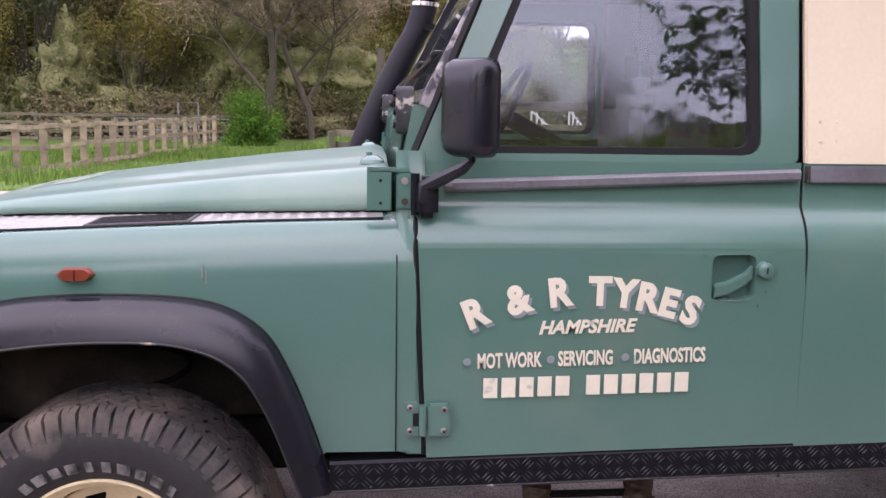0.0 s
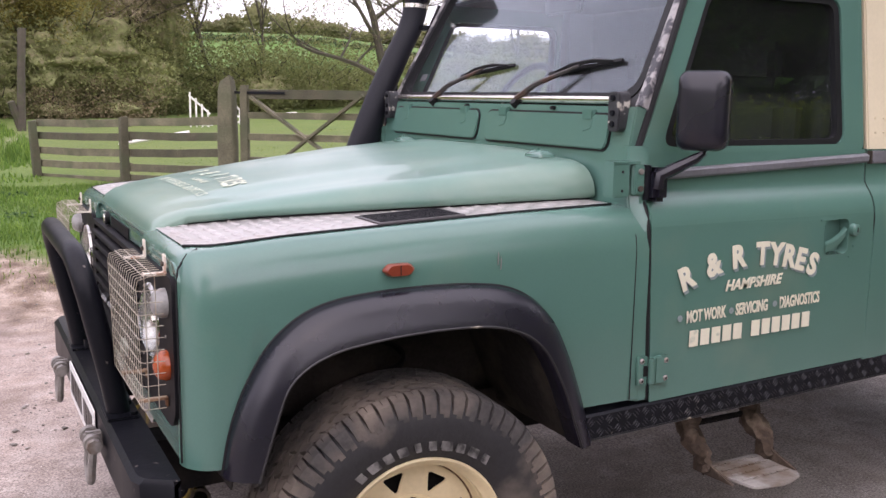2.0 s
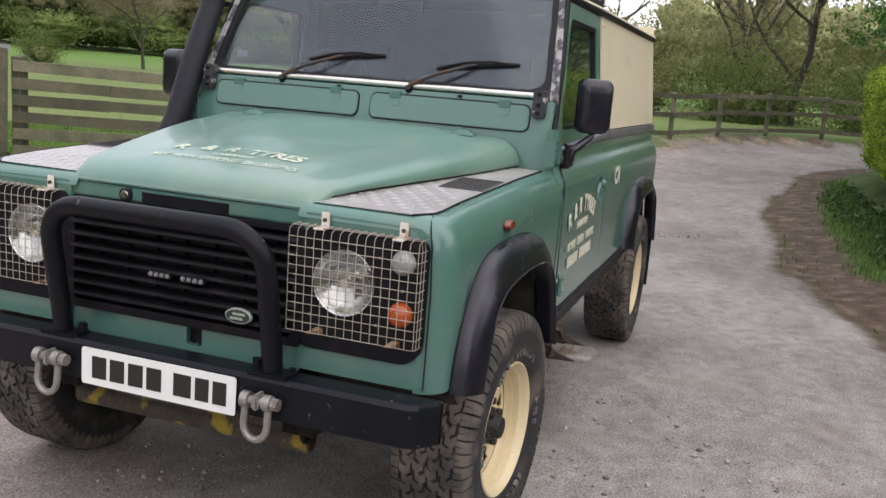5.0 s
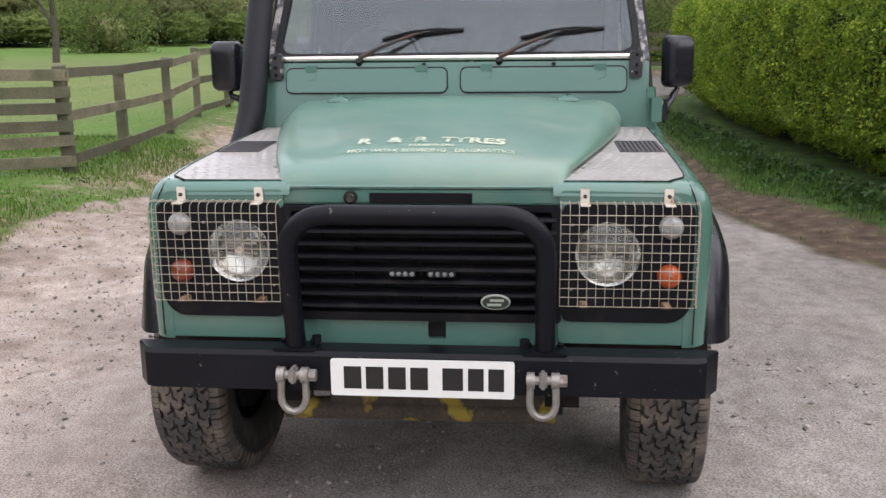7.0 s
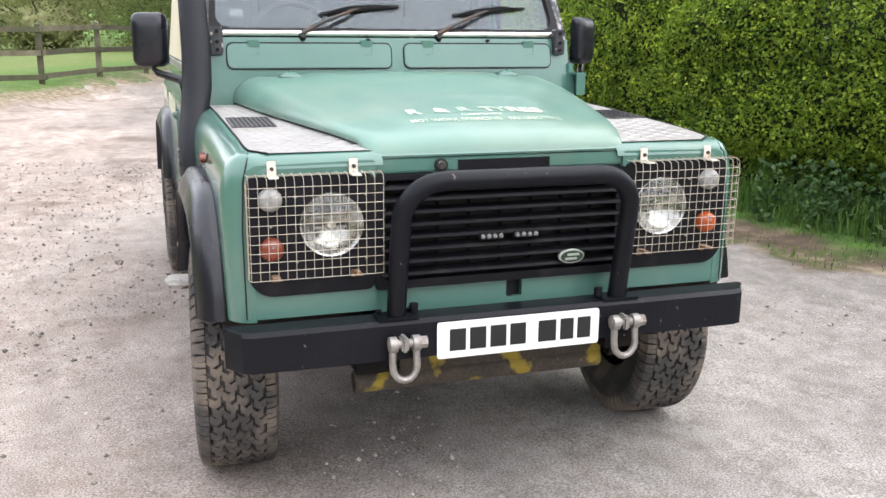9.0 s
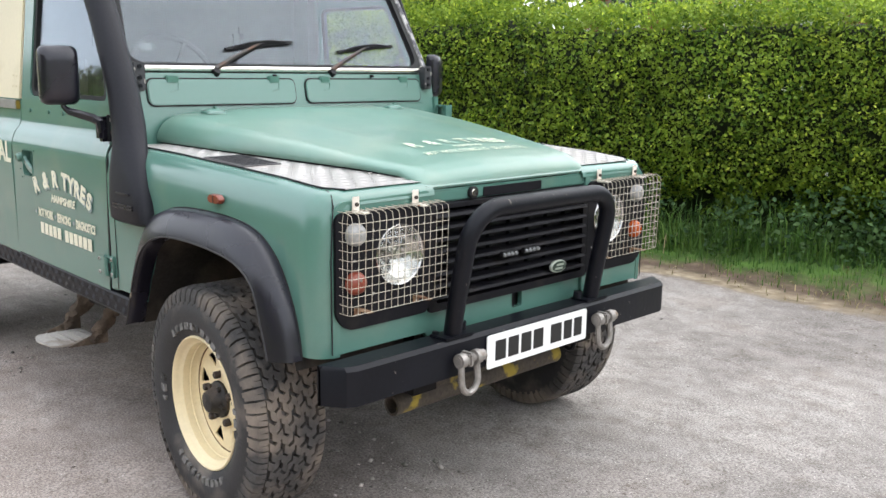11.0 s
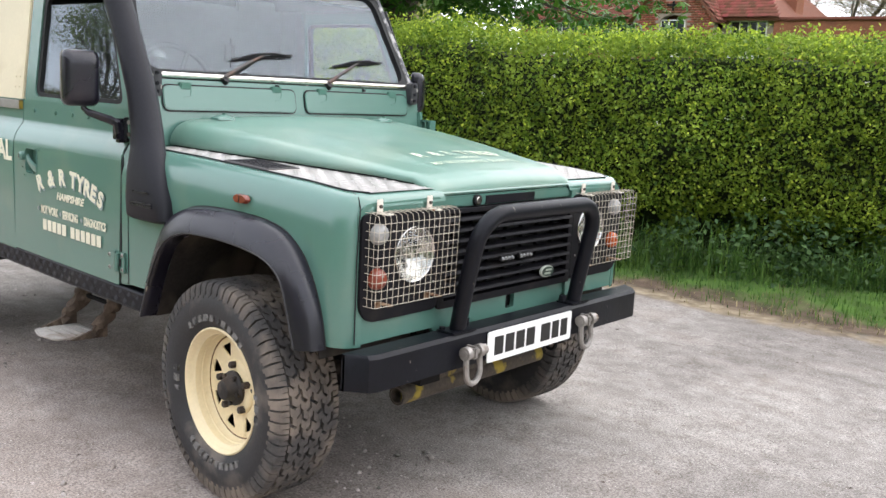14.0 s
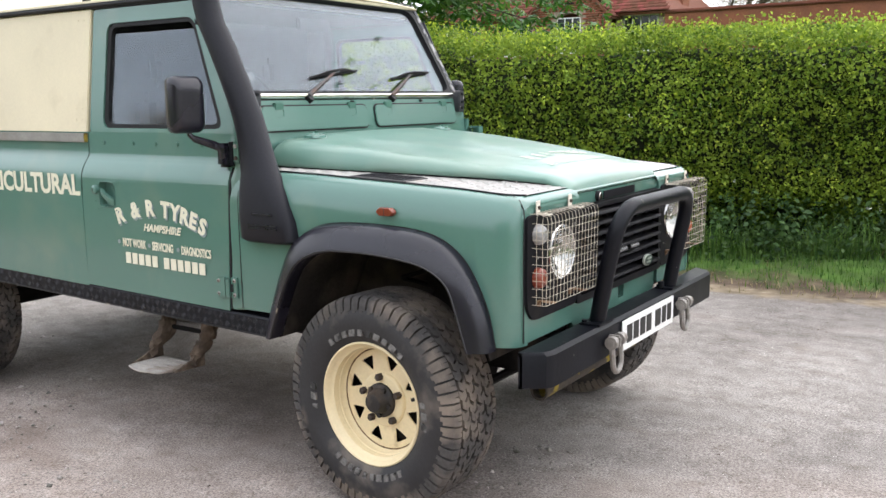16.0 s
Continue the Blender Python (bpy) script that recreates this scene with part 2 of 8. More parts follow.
TREAD = material("dusty_tread_rubber", (0.050, 0.046, 0.044), 0.85, var=0.35, scale=7, fine=60, second=(0.20, 0.162, 0.130), second_at=(0.44, 0.64), second_scale=5, bump=0.25, bump_scale=120)
SCUFF = material("scuffed_black_edge", (0.012, 0.011, 0.012), 0.5, var=0.2, second=(0.36, 0.31, 0.24), second_at=(0.66, 0.71), second_scale=15, bump=0.2)
RUSTB = material("rusty_bracket", (0.30, 0.20, 0.12), 0.8, var=0.3, scale=30, second=(0.12, 0.05, 0.02), second_at=(0.45, 0.6), second_scale=40, bump=0.2)
RUSTD = material("dark_rusty_nut", (0.040, 0.028, 0.022), 0.7, var=0.3, scale=30, bump=0.2)
STEPM = material("worn_step_plate", (0.40, 0.375, 0.345), 0.55, metal=0.3, var=0.2, scale=9, second=(0.19, 0.14, 0.10), second_at=(0.50, 0.66), second_scale=7, bump=0.2)

WOOD = material("weathered_fence_wood", (0.125, 0.113, 0.074), 0.9, var=0.35, scale=5, fine=60, second=(0.08, 0.09, 0.05), second_at=(0.48, 0.72), second_scale=3, bump=0.5, bump_scale=40, objects=0.38)
WOODL = material("sawn_fence_wood", (0.27, 0.22, 0.14), 0.9, var=0.25, scale=5, fine=60, second=(0.12, 0.115, 0.075), second_at=(0.5, 0.75), bump=0.4, bump_scale=40, objects=0.25)
LEAFH = material("hedge_leaf", (0.165, 0.265, 0.026), 0.5, var=0.35, scale=1.6, fine=20, island=0.55, translucent=0.4, spec=0.3, second=(0.25, 0.35, 0.040), second_at=(0.46, 0.62), second_scale=3.2)
# New growth, its green brightened to carry sky light on the hedge top.
LEAF_SHOOT = material("fresh_skylit_shoot", (0.33, 0.44, 0.045), 0.5, var=0.3, scale=1.8, fine=20, island=0.4, translucent=0.45, spec=0.3)
BLOSSOM = material("white_may_blossom", (0.78, 0.78, 0.70), 0.7, var=0.1, translucent=0.3)
# Near-black green: the shade among the hedge's twigs is put into the colour.
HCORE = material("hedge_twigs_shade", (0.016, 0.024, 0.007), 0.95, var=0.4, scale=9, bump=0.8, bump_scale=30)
GRASSM = material("grass_blade", (0.125, 0.215, 0.040), 0.6, var=0.25, scale=0.6, fine=9, island=0.35, translucent=0.45, spec=0.2)
# Darker copy of the grass green; the hedge-side shade is in the colour.
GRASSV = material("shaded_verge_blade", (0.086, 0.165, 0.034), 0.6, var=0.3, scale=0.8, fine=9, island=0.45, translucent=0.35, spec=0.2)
GRASSP = material("grazed_grass_blade", (0.165, 0.225, 0.055), 0.7, var=0.2, scale=0.6, fine=9, island=0.3, translucent=0.5, spec=0.15)
GRASSY = material("dry_grass_blade", (0.25, 0.215, 0.115), 0.7, var=0.25, scale=0.9, fine=9, island=0.35, translucent=0.4, spec=0.2)
WEED = material("weed_leaf", (0.045, 0.092, 0.025), 0.55, var=0.25, scale=1.5, island=0.4, translucent=0.25, spec=0.3)
BARK = material("grey_bark", (0.075, 0.064, 0.048), 0.95, var=0.3, scale=6, second=(0.06, 0.072, 0.032), second_at=(0.5, 0.7), bump=0.7, bump_scale=18)
BARKD = material("dark_bark", (0.05, 0.04, 0.03), 0.95, var=0.3, scale=6, bump=0.7, bump_scale=18)
TWIG = material("bare_twig", (0.29, 0.235, 0.155), 0.9, var=0.3, scale=2)
LEAF_OLIVE = material("olive_spring_leaf", (0.205, 0.225, 0.090), 0.7, var=0.2, scale=0.25, fine=3, island=0.2, translucent=0.45, spec=0.1)
LEAF_GREEN = material("fresh_green_leaf", (0.15, 0.20, 0.062), 0.7, var=0.3, scale=0.25, fine=3, island=0.2, translucent=0.45, spec=0.1)
LEAF_CANOPY = material("spring_canopy_leaf", (0.345, 0.345, 0.145), 0.7, var=0.3, scale=0.25, fine=3, island=0.25, translucent=0.5, spec=0.1)
LEAF_DULL = material("dull_thicket_leaf", (0.285, 0.305, 0.132), 0.7, var=0.35, scale=0.3, fine=3, island=0.2, translucent=0.4, spec=0.1)
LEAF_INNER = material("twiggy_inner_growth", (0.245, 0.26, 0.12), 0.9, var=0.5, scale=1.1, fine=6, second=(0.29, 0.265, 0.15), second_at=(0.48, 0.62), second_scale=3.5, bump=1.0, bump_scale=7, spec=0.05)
LEAF_COPSE = material("copse_leaf", (0.165, 0.185, 0.078), 0.8, var=0.3, scale=0.12, fine=2, island=0.25, translucent=0.4, second=(0.21, 0.185, 0.10), second_at=(0.5, 0.62), second_scale=0.16, spec=0.1)
# Leaf colour greyed so that it holds the haze of distance.
LEAF_FAR = material("hazed_hill_leaf", (0.20, 0.205, 0.10), 0.8, var=0.25, scale=0.05, fine=0.6, island=0.25, translucent=0.4, bump=1.0, bump_scale=0.8, spec=0.1)
CRUMB = material("dark_soil_crumb", (0.075, 0.058, 0.046), 0.95, var=0.3, island=0.5)
LEAF_BRIGHT = material("bright_green_leaf", (0.085, 0.20, 0.022), 0.6, var=0.2, scale=0.4, fine=3, island=0.45, translucent=0.4, spec=0.2)
LEAF_IVY = material("dark_ivy_leaf", (0.060, 0.085, 0.042), 0.6, var=0.3, scale=0.3, fine=3, island=0.35, translucent=0.2, bump=1.0, bump_scale=5, spec=0.1)
LEAF_YELLOW = material("yellow_green_leaf", (0.27, 0.245, 0.07), 0.6, var=0.25, scale=0.3, fine=3, island=0.3, translucent=0.45, bump=1.0, bump_scale=5, spec=0.1)
LEAF_CHESTNUT = material("chestnut_leaf", (0.06, 0.165, 0.02), 0.45, var=0.2, scale=0.7, fine=5, island=0.4, translucent=0.35, spec=0.35)
LEAF_BROWN = material("brown_bramble", (0.21, 0.175, 0.10), 0.8, var=0.3, scale=0.3, island=0.35, bump=1.0, bump_scale=5, spec=0.1)
BRICK = material("red_brick", (0.27, 0.095, 0.055), 0.9, var=0.2, scale=2, fine=25, island=0.35, bump=0.3)
MORTAR = material("lime_mortar", (0.30, 0.24, 0.19), 0.95, var=0.15)
TILE = material("red_clay_tile", (0.195, 0.066, 0.042), 0.9, var=0.2, scale=0.8, fine=12, island=0.4, second=(0.11, 0.09, 0.06), second_at=(0.58, 0.8), second_scale=0.8)
WHITEW = material("white_window_paint", (0.75, 0.75, 0.73), 0.5, var=0.04)
PANE = material("dark_house_pane", (0.03, 0.035, 0.04), 0.08, var=0.2, coat=0.6)
POLE = material("white_pole_paint", (0.74, 0.72, 0.68), 0.6, var=0.08)
TEAL = material("green_plastic", (0.01, 0.22, 0.14), 0.4, var=0.1)
STEELG = material("grey_gate_steel", (0.32, 0.32, 0.32), 0.5, metal=0.6, var=0.15)
STONEB = material("earthy_stone", (0.25, 0.21, 0.18), 0.92, var=0.25, scale=40, island=0.5)
STONE = material("pale_pebble", (0.30, 0.27, 0.245), 0.9, var=0.2, island=0.6)


# ---- mesh helpers ----
def part(name, bm, mat, parent=None, label="", bevel=0.0, smooth=38, segments=2, solid=0.0):
    """Links a bmesh as one mesh object under a thing or a part."""
    bmesh.ops.remove_doubles(bm, verts=bm.verts[:], dist=1e-5)
    bmesh.ops.recalc_face_normals(bm, faces=bm.faces[:])
    if solid:
        bmesh.ops.solidify(bm, geom=bm.faces[:], thickness=solid)
        bmesh.ops.recalc_face_normals(bm, faces=bm.faces[:])
    if bevel:
        sharp = [e for e in bm.edges if len(e.link_faces) == 2 and e.calc_face_angle(0) > radians(35)]
        bmesh.ops.bevel(bm, geom=sharp, offset=bevel, segments=segments, affect="EDGES", clamp_overlap=True)
    me = bpy.data.meshes.new(name)
    bm.to_mesh(me)
    bm.free()
    me.shade_smooth()
    me.set_sharp_from_angle(angle=radians(smooth))
    for m in mat if isinstance(mat, (list, tuple)) else (mat,):
        me.materials.append(m)
    ob = new(name, me)
    if parent:
        ob.parent = parent
    if label:
        tagged(ob, label=label)
    return ob


def raw_mesh(name, verts, faces, mat, parent=None, smooth=False):
    """A mesh from numpy arrays: verts (n, 3), faces (m, k)."""
    me = bpy.data.meshes.new(name)
    verts, faces = np.asarray(verts, np.float32), np.asarray(faces, np.int32)
    k = faces.shape[1]
    me.vertices.add(len(verts))
    me.vertices.foreach_set("co", verts.ravel())
    me.loops.add(faces.size)
    me.loops.foreach_set("vertex_index", faces.ravel())
    me.polygons.add(len(faces))
    me.polygons.foreach_set("loop_start", np.arange(0, faces.size, k, dtype=np.int32))
    me.polygons.foreach_set("loop_total", np.full(len(faces), k, np.int32))
    me.update(calc_edges=True)
    me.validate()
    if smooth:
        me.shade_smooth()
    me.materials.append(mat)
    ob = new(name, me)
    if parent:
        ob.parent = parent
    return ob


def thing(name, label, category, group="", at=(0, 0, 0), turn=0.0):
    ob = new(name)
    ob.empty_display_size = 0.1
    ob.matrix_basis = pose(*at, 0, 0, turn)
    return tagged(ob, label=label, category=category, group=group)


def box(bm, x0, x1, y0, y1, z0, z1, m=None):
    v = [bm.verts.new(p) for p in ((x0, y0, z0), (x1, y0, z0), (x1, y1, z0), (x0, y1, z0), (x0, y0, z1), (x1, y0, z1), (x1, y1, z1), (x0, y1, z1))]
    for f in ((3, 2, 1, 0), (4, 5, 6, 7), (0, 1, 5, 4), (1, 2, 6, 5), (2, 3, 7, 6), (3, 0, 4, 7)):
        bm.faces.new([v[i] for i in f])
    if m is not None:
        for p in v:
            p.co = m @ p.co
    return bm


def B(*a, m=None):
    return box(bmesh.new(), *a, m=m)


def bar(bm, a, b, w, h, up=(0, 0, 1)):
    """A rectangular bar from a to b, w wide and h high."""
    a, b = Vector(a), Vector(b)
    d = (b - a).normalized()
    side = d.cross(Vector(up))
    side = side.normalized() if side.length > 1e-4 else Vector((1, 0, 0))
    top = side.cross(d).normalized()
    v = [bm.verts.new(p + side * sx * w / 2 + top * sz * h / 2) for p in (a, b) for sx, sz in ((-1, -1), (1, -1), (1, 1), (-1, 1))]
    for f in ((3, 2, 1, 0), (4, 5, 6, 7), (0, 1, 5, 4), (1, 2, 6, 5), (2, 3, 7, 6), (3, 0, 4, 7)):
        bm.faces.new([v[i] for i in f])
    return bm


def loft(bm, rings, closed=True, caps=True):
    rows = [[bm.verts.new(p) for p in ring] for ring in rings]
    n = len(rows[0])
    for r, s in zip(rows, rows[1:]):
        for i in range(n if closed else n - 1):
            j = (i + 1) % n
            bm.faces.new((r[i], r[j], s[j], s[i]))
    if caps and closed:
        bm.faces.new(rows[0][::-1])
        bm.faces.new(rows[-1])
    return bm


def sweep(bm, pts, r, n=10, caps=True):
    """A round rod along pts; r is one radius or one for each point."""
    pts = [Vector(p) for p in pts]
    rs = r if isinstance(r, (list, tuple)) else [r] * len(pts)
    side, rings = None, []
    for i, p in enumerate(pts):
        d = (pts[min(i + 1, len(pts) - 1)] - pts[max(i - 1, 0)]).normalized()
        if side is None:
            side = d.orthogonal().normalized()
        side = (side - d * side.dot(d)).normalized()
        up = d.cross(side)
        rings.append([p + (side * math.cos(a) + up * math.sin(a)) * rs[i] for a in (2 * math.pi * k / n for k in range(n))])
    return loft(bm, rings, True, caps)


def lathe(bm, prof, n=32, at=(0, 0, 0), s=1):
    """Turns (radius, depth) points about the y axis through at; s = -1 mirrors the depth."""
    rings = [[(at[0] + r * math.cos(2 * math.pi * k / n), at[1] + s * h, at[2] + r * math.sin(2 * math.pi * k / n)) for k in range(n)] for r, h in prof]
    return loft(bm, rings, True, False)


def rounded(w0, w1, h0, h1, r, n=5):
    """Corner points of a rounded rectangle."""
    out = []
    for cx, cz, a0 in ((w1 - r, h1 - r, 0), (w0 + r, h1 - r, 90), (w0 + r, h0 + r, 180), (w1 - r, h0 + r, 270)):
        out += [(cx + r * math.cos(radians(a0 + 90 * k / n)), cz + r * math.sin(radians(a0 + 90 * k / n))) for k in range(n + 1)]
    return out


def soften(poly, r, n=4):
    """A polygon with its corners rounded by about r."""
    out = []
    for i, p in enumerate(poly):
        p, a, b = Vector(p), Vector(poly[i - 1]), Vector(poly[(i + 1) % len(poly)])
        u, v = (a - p), (b - p)
        ra, rb = min(r, u.length * 0.45), min(r, v.length * 0.45)
        p0, p1 = p + u.normalized() * ra, p + v.normalized() * rb
        for k in range(n + 1):
            t = k / n
            out.append(tuple((1 - t) ** 2 * p0 + 2 * t * (1 - t) * p + t * t * p1))
    return out


def holed(bm, outer, holes, put, depth):
    """A plate with holes: 2D loops, put(u, v) -> 3D, pushed by the vector depth."""
    edges = []
    for loop in [outer, *holes]:
        v = [bm.verts.new(put(*p)) for p in loop]
        edges += [bm.edges.new((v[i], v[(i + 1) % len(v)])) for i in range(len(v))]
    faces = bmesh.ops.triangle_fill(bm, edges=edges, use_beauty=True, use_dissolve=False)["geom"]
    faces = [f for f in faces if isinstance(f, bmesh.types.BMFace)]
    ext = bmesh.ops.extrude_face_region(bm, geom=faces)["geom"]
    bmesh.ops.translate(bm, verts=[v for v in ext if isinstance(v, bmesh.types.BMVert)], vec=depth)
    return bm


def plate(bm, loop, put, depth):
    v = [bm.verts.new(put(*p)) for p in loop]
    f = bm.faces.new(v)
    ext = bmesh.ops.extrude_face_region(bm, geom=[f])["geom"]
    bmesh.ops.translate(bm, verts=[x for x in ext if isinstance(x, bmesh.types.BMVert)], vec=depth)
    return bm


def lerp(pts, x):
    return float(np.interp(x, [p[0] for p in pts], [p[1] for p in pts]))


# ---- the lie of the land ----
LEFT_EDGE = [(-60, 5.0), (-3, 4.4), (-1, 4.1), (0.5, 3.9), (2.5, 3.15), (3.8, 3.3), (7, 3.75), (10, 4.1), (12, 3.95), (13.7, 3.1), (16, 1.7), (20, 0.2), (23, -2.5), (27, -8.0), (60, -60)]
RIGHT_EDGE = [(-60, -4.4), (-2, -3.65), (1, -3.5), (2.5, -2.95), (4.0, -2.37), (4.7, -2.12), (6, -1.82), (7.2, -1.68), (10.3, -1.6), (12.5, -1.72), (14.5, -1.92), (17, -2.5), (20, -4.6), (23, -9), (60, -80)]
HEDGE = [(-14.0, -9.0), (-7.0, -7.3), (-3.0, -6.15), (0.0, -4.95), (1.0, -4.6), (2.35, -4.1), (4.5, -3.6), (7.0, -3.25), (10.0, -2.95), (13.0, -2.85), (15.6, -3.1)]


def land(x, y):
    """Height of the ground, for numbers or arrays."""
    x, y = np.asarray(x, float), np.asarray(y, float)
    le = np.interp(x, [p[0] for p in LEFT_EDGE], [p[1] for p in LEFT_EDGE])
    t = np.clip((y - le + 0.9) / 2.0, 0, 1)
    z = 0.30 * t * t * (3 - 2 * t) - 0.012
    re = np.interp(x, [p[0] for p in RIGHT_EDGE], [p[1] for p in RIGHT_EDGE])
    t = np.clip((re - y) / 1.3, 0, 1)
    z = z + 0.10 * t * t * (3 - 2 * t)
    z = z + 0.03 * np.clip(x - 7.5, 0, 16)
    # the far paddock lies a little lower
    a, b = np.clip((y - 10.3) / 3.5, 0, 1), np.clip((0.2 - x) / 2.5, 0, 1)
    z = z - 0.42 * a * a * (3 - 2 * a) * b * b * (3 - 2 * b)
    far = np.hypot(x, y - 5)
    up = np.clip((far - 36) / 270, 0, 1)
    ahead = np.clip((y + 0.55 * x - 10) / 60, 0, 1)
    crest = np.interp(np.degrees(np.arctan2(x, y)), [20, 34], [1.0, 0.62])
    z = z + ahead * 19 * crest * up * up * (3 - 2 * up)
    z = z + 0.025 * np.sin(x * 1.3 + 0.6 * np.sin(y)) * np.cos(y * 1.1) * np.clip((np.hypot(x, y) - 3) / 6, 0, 1)
    return z


def steps_out(near0, near1, d, far, grow):
    core = list(np.arange(near0, near1 + d / 2, d))
    up, dn, s = [], [], d
    a, b = near1, near0
    while a < far:
        s *= grow
        a += s
        up.append(a)
    s = d
    while b > -far:
        s *= grow
        b -= s
        dn.append(b)
    return np.array(dn[::-1] + core + up)


def vnoise(x, y, s, seed=0):
    """Smooth 2D value noise on arrays, 0 to 1."""
    rng = np.random.RandomState(seed)
    tab = rng.rand(256, 256)
    u, v = x / s, y / s
    i, j = np.floor(u).astype(int), np.floor(v).astype(int)
    fu, fv = u - i, v - j
    fu, fv = fu * fu * (3 - 2 * fu), fv * fv * (3 - 2 * fv)
    g = lambda a, b: tab[a % 256, b % 256]
    return (g(i, j) * (1 - fu) + g(i + 1, j) * fu) * (1 - fv) + (g(i, j + 1) * (1 - fu) + g(i + 1, j + 1) * fu) * fv


def track_mask(x, y):
    """1 on the lane, 0 on the grass, with ragged edges; also the bare soil along the edges."""
    le = np.interp(x, [p[0] for p in LEFT_EDGE], [p[1] for p in LEFT_EDGE])
    re = np.interp(x, [p[0] for p in RIGHT_EDGE], [p[1] for p in RIGHT_EDGE])
    rag = (vnoise(x, y, 0.9, 1) - 0.5) * 0.7 + (vnoise(x, y, 0.22, 2) - 0.5) * 0.3
    back = np.where(y < 0, np.clip((x - 1) / 3, 0, 1), 0.0)  # the smoother hedge-side edge behind the yard
    rag = rag * (1 - 0.7 * back)
    inside = np.minimum(le - y, y - re) + rag
    lane = np.clip(inside / 0.25 + 0.5, 0, 1)
    # a cart track that crosses the grass beyond the yard, and a faint trail off it
    path = np.clip((0.55 - np.abs(y - 8.75) + rag * 0.5) / 0.2 + 0.5, 0, 1) * np.clip((-0.75 - x) / 0.5, 0, 1) * (x > -14)
    tx = np.interp(y, [9.6, 12, 16.8, 24], [-1.6, -1.25, -0.2, 0.9])
    path = np.maximum(path, 0.5 * np.clip((0.22 - np.abs(x - tx) + rag * 0.6) / 0.3 + 0.3, 0, 1) * (y > 9.4) * (y < 24))
    lane = np.maximum(lane, path * 0.85)
    wide = np.where(y < 0, 0.28 - 0.06 * back, 0.85)
    off = np.where(y < 0, -0.10 - 0.24 * back, -0.05)
    soil = np.clip(1.25 + 0.85 * back - np.abs(inside - off) / wide, 0, 1) * np.clip(vnoise(x, y, 0.6, 3) * 1.7 + np.where(y < 0, 0.25 + 0.5 * np.clip((x - 2) / 2, 0, 1), 0.1), 0, 1)
    soil = soil * np.where(y < 0, 1.0, 1.0 - 0.65 * np.clip((x - 0.3) / 2.0, 0, 1))
    return lane, soil


gx = steps_out(-7.0, 15.0, 0.11, 1500, 1.09)
gy = steps_out(-6.5, 9.5, 0.11, 1500, 1.09)
GX, GY = np.meshgrid(gx, gy)
px_, py_ = GX.ravel(), GY.ravel()
GZ = land(px_, py_) + 0.012 * (vnoise(px_, py_, 0.35, 7) - 0.5) + 0.03 * (vnoise(px_, py_, 1.7, 8) - 0.5) * (np.hypot(px_, py_) > 2)
nx, ny = len(gx), len(gy)
ii = (np.arange(ny - 1)[:, None] * nx + np.arange(nx - 1)[None]).ravel()
GROUND = bpy.data.materials.new("lane_and_grass")
ground = raw_mesh("ground", np.c_[px_, py_, GZ], np.c_[ii, ii + 1, ii + nx + 1, ii + nx], GROUND, smooth=True)
tagged(ground, "grey-tan gravelly lane with grass verges and green fields", "ground", kind="structure")
lane, soil = track_mask(px_, py_)
# loose pale dirt lies on the yard side, bare old tarmac on the hedge side
dirt = np.clip((py_ + 0.4 + 1.6 * (vnoise(px_, py_, 1.5, 91) - 0.5) + 0.7 * (vnoise(px_, py_, 0.4, 92) - 0.5)) / 2.2, 0, 1)
le_ = np.interp(px_, [p[0] for p in LEFT_EDGE], [p[1] for p in LEFT_EDGE])
straw = np.clip(1.1 - np.abs(py_ - le_ - 0.1) / 0.55, 0, 1) * np.clip((px_ - 2.5) / 3, 0, 1) * np.clip(vnoise(px_, py_, 0.5, 95) * 1.6, 0, 1)
re_ = np.interp(px_, [p[0] for p in RIGHT_EDGE], [p[1] for p in RIGHT_EDGE])
straw = np.maximum(straw, np.clip(1.15 - np.abs(py_ - re_ + 0.02 + 0.25 * (vnoise(px_, py_, 0.8, 96) - 0.5)) / 0.20, 0, 1) * np.clip((3.0 - px_) / 2, 0, 1) * np.clip(0.45 + vnoise(px_, py_, 0.4, 97), 0, 1))
cropped = np.clip((py_ - le_ - 2.0) / 1.5, 0, 1) * np.clip((px_ + 0.5 + 0.06 * py_) / 2.5, 0, 1) * np.clip((75 - np.hypot(px_, py_)) / 20, 0, 1)
for nm, vals in (("lane", lane), ("soil", soil), ("dirt", dirt), ("cropped", cropped), ("straw", straw), ("lush", np.clip((0.5 - py_) / 1.0, 0, 1) * np.clip((30 - np.hypot(px_, py_)) / 8, 0, 1))):
    att = ground.data.attributes.new(nm, "FLOAT", "POINT")
    att.data.foreach_set("value", vals.astype(np.float32))


